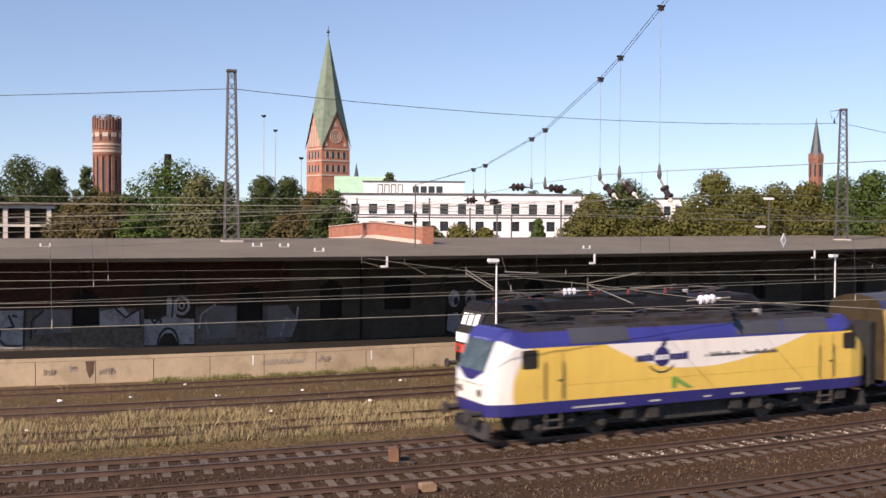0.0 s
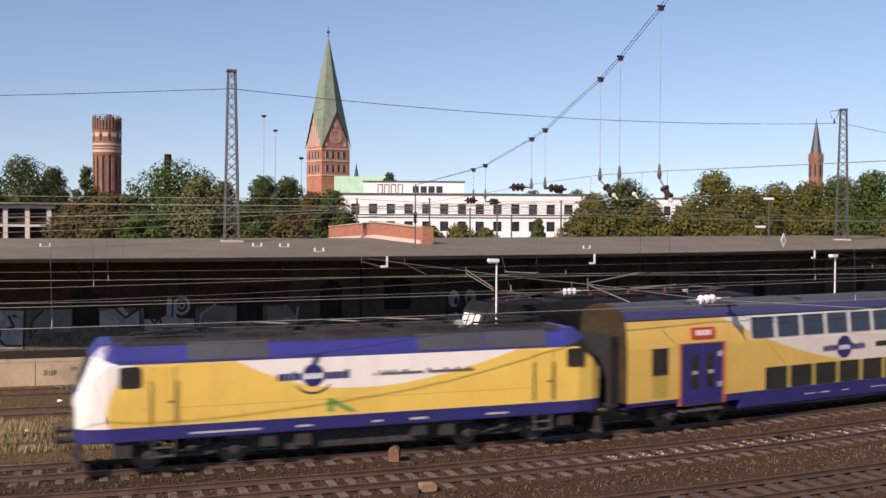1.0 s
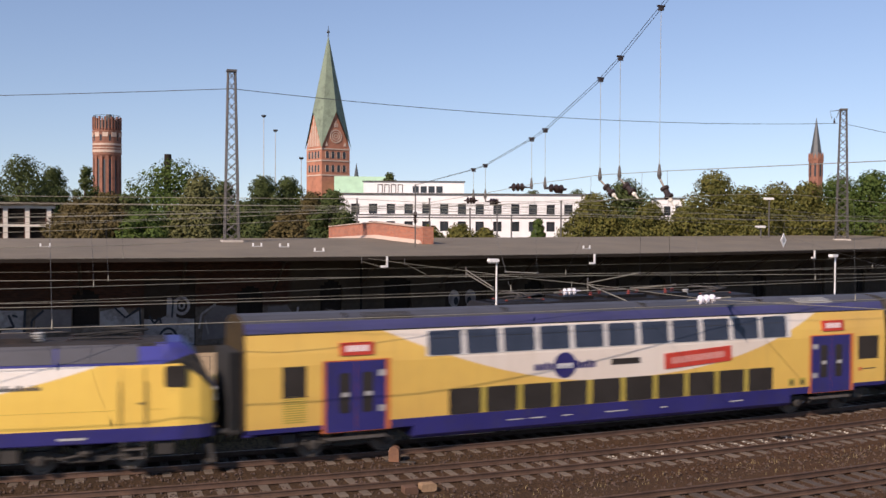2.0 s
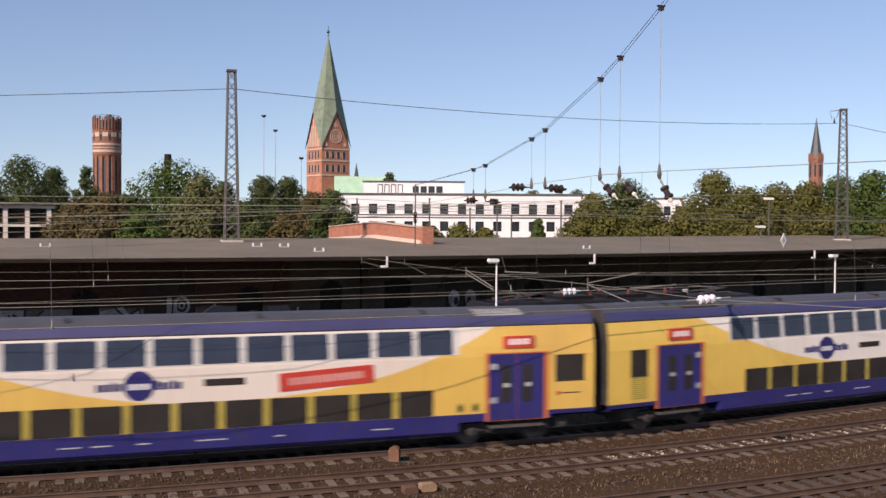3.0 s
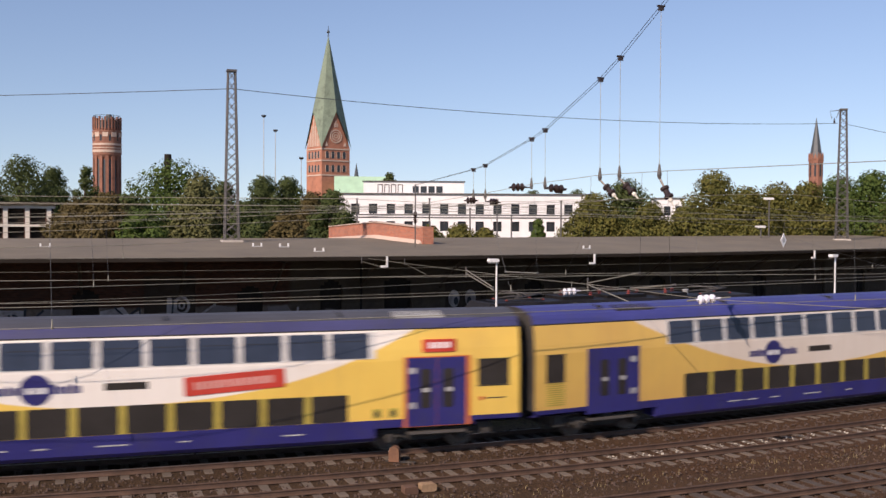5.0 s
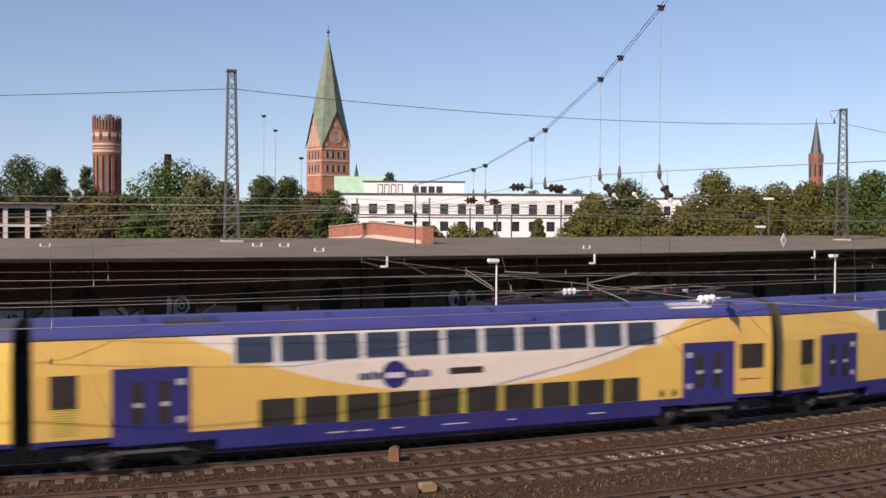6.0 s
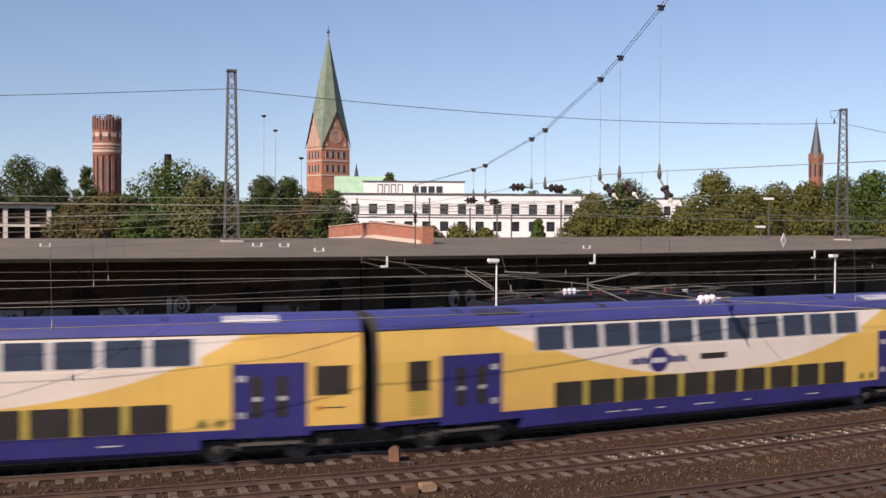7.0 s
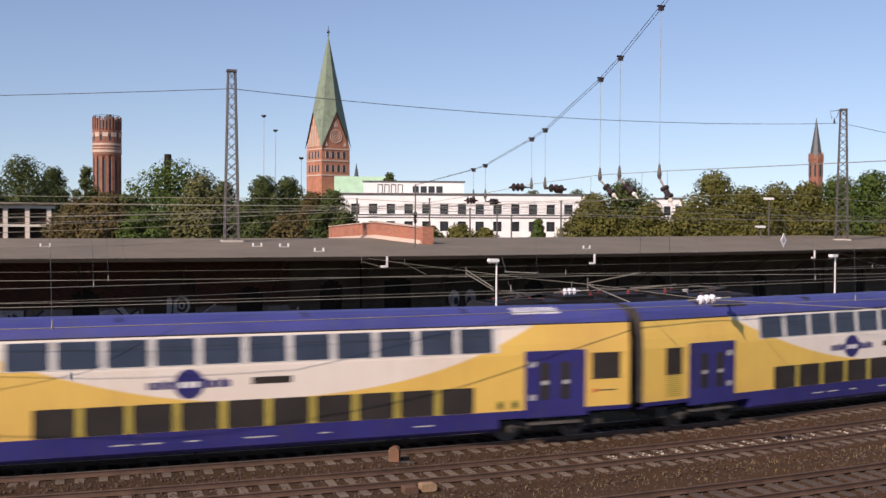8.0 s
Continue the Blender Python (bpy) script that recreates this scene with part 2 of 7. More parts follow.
def ground_material(name, a, b, c, scale, patch=0.25, depth=0.03, lit_tint=None):
    """Loose stones: each cell its own tint, with larger rusty and dark patches."""
    m, nt, bsdf = nodes_of(name)
    co = nt.nodes.new("ShaderNodeTexCoord").outputs["Object"]
    v = nt.nodes.new("ShaderNodeTexVoronoi")
    v.inputs["Scale"].default_value = scale
    nt.links.new(co, v.inputs["Vector"])
    big = noise_out(nt, co, patch, 7, 0.6)
    sep = nt.nodes.new("ShaderNodeSeparateColor")
    nt.links.new(v.outputs["Color"], sep.inputs[0])
    col = mix(nt, sep.outputs[0], a, b)
    col = mix(nt, mathn(nt, "MULTIPLY", ramp(nt, big, 0.42, 0.66), 0.8), col, c)
    # gaps between the stones darkened in the colour, as shade
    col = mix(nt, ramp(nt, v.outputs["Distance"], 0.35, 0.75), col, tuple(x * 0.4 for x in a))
    # uneven light painted along x: darker at left, brighter and redder at right
    if lit_tint:
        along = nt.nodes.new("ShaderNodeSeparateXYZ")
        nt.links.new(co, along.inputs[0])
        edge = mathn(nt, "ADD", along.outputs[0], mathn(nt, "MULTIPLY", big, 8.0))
        col = mix(nt, ramp(nt, edge, 6.0, 27.0), mix(nt, 1.0, col, (0.74, 0.74, 0.76), "MULTIPLY"), mix(nt, 1.0, col, lit_tint, "MULTIPLY"))
    finish(nt, bsdf, col, 0.95, 0, v.outputs["Distance"], 0.9, -depth)
    bsdf.inputs["Specular IOR Level"].default_value = 0.2
    return m


def leaf_material(name, a, b):
    m, nt, bsdf = nodes_of(name)
    g = nt.nodes.new("ShaderNodeNewGeometry").outputs["Random Per Island"]
    co = nt.nodes.new("ShaderNodeTexCoord").outputs["Object"]
    big = noise_out(nt, co, 0.35, 4)
    col = mix(nt, g, a, b)
    col = mix(nt, mathn(nt, "MULTIPLY", ramp(nt, big, 0.45, 0.7), 0.5), col, tuple(0.5 * (x + y) * 0.7 + w for x, y, w in zip(a, b, (0.008, 0.01, 0))))
    finish(nt, bsdf, col, 0.75)
    bsdf.inputs["Specular IOR Level"].default_value = 0.15
    return m


SHED_WALL = shed_wall_material()
BALLAST = ground_material("ballast", (0.108, 0.066, 0.034), (0.048, 0.03, 0.017), (0.072, 0.036, 0.016), 16, 0.3, 0.03, lit_tint=(1.0, 0.88, 0.85))
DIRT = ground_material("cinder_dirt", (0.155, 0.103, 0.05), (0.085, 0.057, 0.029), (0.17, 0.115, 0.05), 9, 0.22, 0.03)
LEAF = {"green": leaf_material("leaf_green", (0.036, 0.068, 0.014), (0.078, 0.108, 0.025)),
        "dark": leaf_material("leaf_dark", (0.034, 0.053, 0.017), (0.073, 0.090, 0.028)),
        "olive": leaf_material("leaf_olive", (0.062, 0.068, 0.016), (0.126, 0.112, 0.028)),
        "brown": leaf_material("leaf_brown", (0.060, 0.047, 0.019), (0.103, 0.079, 0.029)),
        "willow": leaf_material("leaf_willow", (0.086, 0.090, 0.034), (0.129, 0.129, 0.052))}
GRASS = leaf_material("dry_grass", (0.21, 0.165, 0.08), (0.36, 0.29, 0.16))
GRASS_GREEN = leaf_material("green_grass", (0.10, 0.115, 0.035), (0.19, 0.165, 0.06))


# ---- geometry helpers ----
class Geo:
    """Collects vertices and faces of one mesh."""

    def __init__(self):
        self.v, self.f = [], []

    def quad(self, *pts):
        n = len(self.v)
        self.v += [tuple(p) for p in pts]
        self.f.append(tuple(range(n, n + len(pts))))

    def hexa(self, p):
        n = len(self.v)
        self.v += [tuple(q) for q in p]
        for a in ((0, 3, 2, 1), (4, 5, 6, 7), (0, 1, 5, 4), (1, 2, 6, 5), (2, 3, 7, 6), (3, 0, 4, 7)):
            self.f.append(tuple(n + i for i in a))

    def box(self, x0, x1, y0, y1, z0, z1, m=None):
        p = [(x0, y0, z0), (x1, y0, z0), (x1, y1, z0), (x0, y1, z0), (x0, y0, z1), (x1, y0, z1), (x1, y1, z1), (x0, y1, z1)]
        self.hexa([m @ Vector(q) for q in p] if m else p)

    def rounded(self, x0, x1, y0, y1, z0, z1, r, m=None):
        """A slab with its x-z corners cut round; thickness along y."""
        ring = []
        for cx, cz, a0 in ((x1 - r, z1 - r, 0), (x0 + r, z1 - r, 90), (x0 + r, z0 + r, 180), (x1 - r, z0 + r, 270)):
            for k in range(4):
                a = radians(a0 + 30 * k)
                ring.append((cx + r * math.cos(a), cz + r * math.sin(a)))
        self.prism([(x, z) for x, z in ring], y0, y1, m)

    def prism(self, ring, y0, y1, m=None):
        """A polygon in x-z drawn out along y."""
        n, k = len(self.v), len(ring)
        pts = [(x, y0, z) for x, z in ring] + [(x, y1, z) for x, z in ring]
        self.v += [tuple(m @ Vector(p)) if m else p for p in pts]
        self.f.append(tuple(range(n, n + k)))
        self.f.append(tuple(range(n + 2 * k - 1, n + k - 1, -1)))
        for i in range(k):
            j = (i + 1) % k
            self.f.append((n + i, n + k + i, n + k + j, n + j))

    def loft(self, rings, caps=True, closed=True):
        n, k = len(self.v), len(rings[0])
        for r in rings:
            self.v += [tuple(p) for p in r]
        for i in range(len(rings) - 1):
            for j in range(k if closed else k - 1):
                a, b = n + i * k + j, n + i * k + (j + 1) % k
                self.f.append((a, b, b + k, a + k))
        if caps and closed:
            self.f.append(tuple(range(n + k - 1, n - 1, -1)))
            e = n + (len(rings) - 1) * k
            self.f.append(tuple(range(e, e + k)))

    def tube(self, pts, r, sides=6, r1=None):
        """A round bar through points, tapering to r1."""
        pts = [Vector(p) for p in pts]
        rings = []
        for i, p in enumerate(pts):
            d = (pts[min(i + 1, len(pts) - 1)] - pts[max(i - 1, 0)]).normalized()
            side = d.cross(Vector((0, 0, 1)) if abs(d.z) < 0.95 else Vector((1, 0, 0))).normalized()
            up = side.cross(d)
            rad = r if r1 is None else r + (r1 - r) * i / (len(pts) - 1)
            rings.append([p + rad * (math.cos(2 * math.pi * j / sides) * side + math.sin(2 * math.pi * j / sides) * up) for j in range(sides)])
        self.loft(rings)

    def lathe(self, base, axis, profile, sides=10):
        """Rings (along, radius) turned about an axis."""
        base, axis = Vector(base), Vector(axis).normalized()
        s = axis.cross(Vector((0, 0, 1)) if abs(axis.z) < 0.95 else Vector((1, 0, 0))).normalized()
        t = axis.cross(s)
        self.loft([[base + axis * h + r * (math.cos(2 * math.pi * j / sides) * s + math.sin(2 * math.pi * j / sides) * t)
                    for j in range(sides)] for h, r in profile])

    def mesh(self, name, material, smooth=False):
        me = bpy.data.meshes.new(name)
        me.from_pydata(self.v, [], self.f)
        bm = bmesh.new()
        bm.from_mesh(me)
        if len(bm.faces) < 60000:
            bmesh.ops.recalc_face_normals(bm, faces=bm.faces)
        bm.to_mesh(me)
        bm.free()
        for mm in (material if isinstance(material, (list, tuple)) else [material]):
            me.materials.append(mm)
        if smooth:
            me.polygons.foreach_set("use_smooth", [True] * len(me.polygons))
            me.set_sharp_from_angle(angle=radians(35))
        return me


def part(name, geo, material, parent=None, label="", smooth=False, m=None):
    ob = new(name, geo.mesh(name, material, smooth) if isinstance(geo, Geo) else geo)
    if parent is not None:
        ob.parent = parent
    if m is not None:
        ob.matrix_basis = m
    if label:
        tagged(ob, label)
    return ob


def thing(name, label, category, group="", m=None, kind=""):
    ob = new(name)
    ob.empty_display_size = 0.2
    if m is not None:
        ob.matrix_basis = m
    return tagged(ob, label, category, group, kind)


# ---- the lie of the tracks: an arc that runs out into straights ----
Y_A, RADIUS, S_LO, S_HI = 34.0, 147.0, -45.0, 52.0


def lie(s, off=0.0, z=0.0):
    """The place at s metres along the main track and off metres beyond it."""
    a = min(max(s, S_LO), S_HI)
    h = a / RADIUS
    x, y = RADIUS * math.sin(h), Y_A + RADIUS * (1 - math.cos(h))
    d = s - a
    return Vector((x + d * math.cos(h) - off * math.sin(h), y + d * math.sin(h) + off * math.cos(h), z))


def heading(s):
    return min(max(s, S_LO), S_HI) / RADIUS


def lie_pose(s, off=0.0, z=0.0, turn=0.0):
    p = lie(s, off, z)
    return pose(p.x, p.y, p.z, 0, 0, math.degrees(heading(s)) + turn)


def stations(s0, s1, step):
    n = max(1, round((s1 - s0) / step))
    return [s0 + (s1 - s0) * i / n for i in range(n + 1)]


def sweep(geo, ring, s0, s1, step=3.0, closed=True):
    """Draws a section (off, z) out along the tracks."""
    geo.loft([[lie(s, o, z) for o, z in ring] for s in stations(s0, s1, step)], closed, closed)
    return geo


# ---- ground, tracks ----
g = Geo()
g.quad((-1500, -300, -0.5), (2200, -300, -0.5), (2200, 3000, -0.5), (-1500, 3000, -0.5))
tagged(part("ground", g, DIRT), "brown cinder ground that reaches the horizon", "ground", kind="structure")
TRACKS = {"B": -3.95, "A": 0.0, "C": -9.15, "D": 5.0, "E": 10.6, "G": 15.6}
g = Geo()
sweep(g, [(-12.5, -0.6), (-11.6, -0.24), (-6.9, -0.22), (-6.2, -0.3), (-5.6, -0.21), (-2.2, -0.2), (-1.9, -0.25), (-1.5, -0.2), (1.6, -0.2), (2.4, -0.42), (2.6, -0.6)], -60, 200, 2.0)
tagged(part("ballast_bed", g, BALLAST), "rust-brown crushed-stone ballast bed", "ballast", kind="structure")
g = Geo()
sweep(g, [(2.3, -0.6), (2.3, -0.36), (3.4, -0.2), (12.2, -0.16), (17.9, -0.12), (17.9, -0.6)], -60, 200, 2.0)
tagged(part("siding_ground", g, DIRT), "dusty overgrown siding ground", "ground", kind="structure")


def railway_track(off, rust, sleeper, spacing, length=1.3, lead=-55, trail=190, near=None):
    t = thing("railway_track", "railway track with rusty rails on worn sleepers", "track", "railway tracks")
    for side in (-0.7535, 0.7535):
        g = Geo()
        c = off + side
        sweep(g, [(c - 0.07, -0.17), (c + 0.07, -0.17), (c + 0.07, -0.15), (c + 0.012, -0.135), (c + 0.012, -0.045), (c + 0.036, -0.03), (c + 0.036, -0.002),
                  (c - 0.036, -0.002), (c - 0.036, -0.03), (c - 0.012, -0.045), (c - 0.012, -0.135), (c - 0.07, -0.15)], lead, trail, 1.5)
        rail = part("rail", g, RAIL, t)
        g = Geo()
        sweep(g, [(c - 0.03, -0.004), (c + 0.03, -0.004), (c + 0.027, 0.002), (c - 0.027, 0.002)], lead, trail, 1.5)
        part("rail_head", g, rust, rail, "polished running surface")
    me = None
    joined = Geo()
    rnd = random.Random(int(off * 10))
    s = lead
    while s < trail:
        s += spacing
        shift, turn, dz = rnd.uniform(-0.04, 0.04), rnd.uniform(-1.2, 1.2), rnd.uniform(-0.012, 0.008)
        m = lie_pose(s + shift, off, dz, turn)
        ring = [(-length, -0.3), (-length, -0.19), (-length + 0.05, -0.165), (-0.35, -0.175), (0, -0.185), (0.35, -0.175), (length - 0.05, -0.165), (length, -0.19), (length, -0.3)]
        geo = Geo() if me is None else None
        if geo:
            geo.loft([[(x, y, z - (0.01 if abs(x) > 0.1 else 0)) for y, z in ring] for x in (-0.13, -0.11, 0.11, 0.13)])
            me = geo.mesh("sleeper", sleeper)
            src = geo
        if near and near[0] < s < near[1]:
            part("sleeper", me, sleeper, t, m=m)
        else:
            n = len(joined.v)
            joined.v += [tuple(m @ Vector(p)) for p in src.v]
            joined.f += [tuple(n + i for i in q) for q in src.f]
    if joined.v:
        tagged(part("sleepers_beyond", joined, sleeper, t), kind="stuff")
    return t


railway_track(TRACKS["A"], RAIL_TOP, CONCRETE_SLEEPER, 0.63, near=(-8, 22))
railway_track(TRACKS["B"], RAIL, CONCRETE_SLEEPER, 0.63, near=(-8, 38))
railway_track(TRACKS["C"], RAIL, WOOD_SLEEPER, 0.65, near=(2, 34))
railway_track(TRACKS["D"], RAIL, WOOD_SLEEPER, 0.65)
railway_track(TRACKS["E"], RAIL_TOP, WOOD_SLEEPER, 0.65)
railway_track(TRACKS["G"], RAIL, WOOD_SLEEPER, 0.65)

# ---- platform and freight shed ----
PLAT, PLAT_Z, WALL_OFF, EAVE_OFF, EAVE_Z, RIDGE_OFF = 17.9, 1.13, 21.3, 17.7, 5.78, 36.0
SHED_S0, SHED_S1 = -26.0, 96.0


def roof_z(off):
    return EAVE_Z + 0.036 * (off - EAVE_OFF) if off <= RIDGE_OFF else EAVE_Z + 0.036 * (2 * RIDGE_OFF - EAVE_OFF - off)


g = Geo()
sweep(g, [(PLAT, -0.6), (PLAT, PLAT_Z - 0.16), (PLAT + 0.05, PLAT_Z - 0.16), (PLAT + 0.05, -0.6)], SHED_S0 - 20, SHED_S1, 2.5)
platform = tagged(part("platform", Geo(), CONCRETE), "long loading platform with a worn concrete front", "platform", kind="structure")
part("front", g, UNDER, platform, "dark backing behind the face panels")
for s in stations(SHED_S0 - 20, SHED_S1, 3.0)[:-1]:
    g = Geo()
    sweep(g, [(PLAT - 0.006, -0.6), (PLAT - 0.01, PLAT_Z - 0.163), (PLAT - 0.002, PLAT_Z - 0.163), (PLAT - 0.002, -0.6)], s + 0.006, s + 2.99, 1.5)
    part("face_panel", g, PLATFORM_FACE, platform)
g = Geo()
sweep(g, [(PLAT + 0.13, PLAT_Z - 0.16), (PLAT + 0.13, PLAT_Z), (WALL_OFF + 0.3, PLAT_Z), (WALL_OFF + 0.3, PLAT_Z - 0.16)], SHED_S0 - 20, SHED_S1, 2.5)
part("top", g, ASPHALT, platform, "dark asphalt surface")
part("edge_slab", sweep(Geo(), [(PLAT - 0.012, PLAT_Z - 0.15), (PLAT - 0.012, PLAT_Z + 0.006), (PLAT + 0.14, PLAT_Z + 0.006), (PLAT + 0.14, PLAT_Z - 0.15)], SHED_S0 - 20, SHED_S1, 2.5), PLATFORM_FACE, platform, "pale edge slab")

shed = thing("freight_shed", "long old brick freight shed with a shallow bitumen roof", "shed")
# openings: s0, s1, sill, head, arch rise
OPENINGS = [(-2.03, -0.56, 2.3, 3.75, 0.35), (2.0, 5.0, 1.15, 4.75, 0.0), (7.5, 9.1, 2.33, 3.8, 0.35), (12.75, 14.2, 2.2, 4.0, 0.42),
            (17.05, 18.95, 2.7, 4.2, 0.3), (21.4, 24.6, 1.15, 4.75, 0.0), (27.6, 29.2, 2.3, 3.8, 0.35), (33.0, 36.0, 1.15, 4.75, 0.0), (39.0, 40.6, 2.3, 3.8, 0.35),
            (43.2, 46.6, 2.9, 4.6, 0.0), (51.0, 52.6, 2.3, 3.8, 0.35), (57.0, 60.0, 1.15, 4.75, 0.0), (64.0, 65.6, 2.3, 3.8, 0.35), (-9.0, -6.0, 1.15, 4.75, 0.0)]


def shed_wall():
    """The front wall, with openings cut through it, in true thickness."""
    g, uv = Geo(), []
    cuts = sorted(OPENINGS)
    z0, z1 = PLAT_Z - 0.02, roof_z(WALL_OFF) - 0.1
    inner = WALL_OFF + 0.4

    def slab(s0, s1, lo, hi):
        if s1 - s0 < 0.01 or hi - lo < 0.01:
            return
        ss = stations(s0, s1, 2.5)
        for a, b in zip(ss, ss[1:]):
            g.hexa([lie(a, WALL_OFF, lo), lie(b, WALL_OFF, lo), lie(b, inner, lo), lie(a, inner, lo), lie(a, WALL_OFF, hi), lie(b, WALL_OFF, hi), lie(b, inner, hi), lie(a, inner, hi)])
            uv.extend([(a, lo), (b, lo), (b, lo), (a, lo), (a, hi), (b, hi), (b, hi), (a, hi)])
    s = SHED_S0
    for a, b, lo, hi, rise in cuts:
        slab(s, a, z0, z1)
        slab(a, b, z0, lo)
        slab(a, b, hi + rise, z1)
        if rise:
            n = 6
            for i in range(n):
                u0, u1 = a + (b - a) * i / n, a + (b - a) * (i + 1) / n
                zz = hi + rise * (1 - (2 * (i + 0.5) / n - 1) ** 2)
                slab(u0, u1, zz, hi + rise)
        s = b
    slab(s, SHED_S1, z0, z1)
    # one shell: corners that meet are one vertex
    seen, keep, remap, uvs = {}, [], [], []
    for v, t in zip(g.v, uv):
        key = tuple(round(c, 4) for c in v)
        if key not in seen:
            seen[key] = len(keep)
            keep.append(v)
            uvs.append(t)
        remap.append(seen[key])
    g.v, uv = keep, uvs
    g.f = [tuple(remap[i] for i in q) for q in g.f]
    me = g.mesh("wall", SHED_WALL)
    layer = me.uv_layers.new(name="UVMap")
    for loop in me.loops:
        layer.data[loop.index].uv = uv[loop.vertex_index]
    part("front_wall", me, SHED_WALL, shed, "shade-darkened red brick wall, limewashed below")


shed_wall()
g = Geo()
for s in (SHED_S0, SHED_S1 - 0.4):
    ss = (s, s + 0.4)
    g.hexa([lie(ss[0], WALL_OFF + 0.4, 0), lie(ss[1], WALL_OFF + 0.4, 0), lie(ss[1], 51, 0), lie(ss[0], 51, 0)] +
           [lie(ss[0], WALL_OFF + 0.4, 5.7), lie(ss[1], WALL_OFF + 0.4, 5.7), lie(ss[1], 51, 5.3), lie(ss[0], 51, 5.3)])
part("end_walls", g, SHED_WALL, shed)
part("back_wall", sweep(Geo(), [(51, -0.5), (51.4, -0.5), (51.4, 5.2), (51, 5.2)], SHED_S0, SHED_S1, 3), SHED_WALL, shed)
part("shed_floor", sweep(Geo(), [(WALL_OFF + 0.3, 0.9), (51, 0.9), (51, 1.1), (WALL_OFF + 0.3, 1.1)], SHED_S0, SHED_S1, 3), CONCRETE, shed)
g = Geo()
sweep(g, [(EAVE_OFF, EAVE_Z - 0.02), (EAVE_OFF, EAVE_Z), (RIDGE_OFF - 1, roof_z(RIDGE_OFF - 1)), (RIDGE_OFF, roof_z(RIDGE_OFF) - 0.01), (RIDGE_OFF + 17, roof_z(RIDGE_OFF + 17)),
          (RIDGE_OFF + 17, roof_z(RIDGE_OFF + 17) - 0.15), (RIDGE_OFF, roof_z(RIDGE_OFF) - 0.17), (EAVE_OFF + 0.1, EAVE_Z - 0.1)], SHED_S0 - 0.6, SHED_S1 + 0.6, 2.0)
part("roof", g, ROOFING, shed, "grey-brown bitumen felt roof")
g = Geo()
sweep(g, [(EAVE_OFF - 0.04, EAVE_Z - 0.17), (EAVE_OFF - 0.04, EAVE_Z + 0.025), (EAVE_OFF + 0.03, EAVE_Z + 0.03), (EAVE_OFF + 0.03, EAVE_Z - 0.17)], SHED_S0 - 0.6, SHED_S1 + 0.6, 2.0)
part("fascia", g, FASCIA, shed, "dark tarred eaves board")
for s in stations(SHED_S0 + 2, SHED_S1 - 2, 5.6):
    g = Geo()
    a, b, c = lie(s, WALL_OFF - 0.02, 3.9), lie(s, EAVE_OFF + 0.8, EAVE_Z - 0.28), lie(s, WALL_OFF, EAVE_Z - 0.2)
    g.tube([a, b], 0.08, 4)
    g.tube([lie(s, EAVE_OFF + 0.1, EAVE_Z - 0.2), c], 0.09, 4)
    part("canopy_bracket", g, TIMBER, shed)
for a, b, lo, hi, rise in OPENINGS:
    g, o = Geo(), WALL_OFF + 0.2
    big = b - a > 2.2
    m = lie_pose((a + b) / 2, o)
    w = (b - a) / 2 + 0.05
    g.box(-w, w, 0, 0.05, lo - 0.02, hi + rise + 0.05, m)
    leaf = part("sliding_door" if big else "window", g, TIMBER if big else FASCIA, shed, "dark boarded sliding door" if big else "dark blind window")
    g = Geo()
    if big:
        for k in range(int(2 * w / 0.25)):
            g = Geo()
            g.box(-w + 0.25 * k, -w + 0.25 * k + 0.22, -0.03, 0.0, lo, hi + 0.04, m)
            part("board", g, TIMBER, leaf)
    else:
        bars = [(2 * k * w - 0.025, 2 * k * w + 0.025, -0.04, 0, lo, hi + rise) for k in (-0.33, 0.0, 0.33)] + [(-w, w, -0.035, 0, zz - 0.025, zz + 0.025) for zz in (lo + 0.03, (lo + hi) / 2, hi)]
        for bar in bars:
            g = Geo()
            g.box(*bar, m)
            part("glazing_bar", g, FASCIA, leaf)


# ---- the train ----
def shell(geo, us, pts):
    geo.loft([[(u, y, z) for y, z in pts] for u in us], False, False)


COACH_L = 26.8


def wheelset(parent, u, gauge=0.75, r=0.46):
    ws = part("wheelset", Geo(), STEEL, parent)
    g = Geo()
    for sgn in (-1, 1):
        g.lathe((0, sgn * (gauge - 0.06), 0), (0, sgn, 0), [(-0.02, r + 0.03), (0.0, r + 0.03), (0.03, r), (0.13, r - 0.01), (0.13, r - 0.08), (0.09, r - 0.1), (0.09, 0.14), (0.16, 0.12), (0.16, 0.0)], 20)
        for k in range(6):
            a = k * math.pi / 3
            g.box(0.2, 0.3, sgn * (gauge + 0.03) - 0.02, sgn * (gauge + 0.03) + 0.02, -0.03, 0.03, Matrix.Rotation(a, 4, "Y"))
    g.lathe((0, -gauge, 0), (0, 1, 0), [(0, 0.08), (2 * gauge, 0.08)], 10)
    me = g.mesh("wheelset", STEEL)
    ws.data = me
    ws.matrix_basis = pose(u, 0, r)
    return ws


WHEELS = []


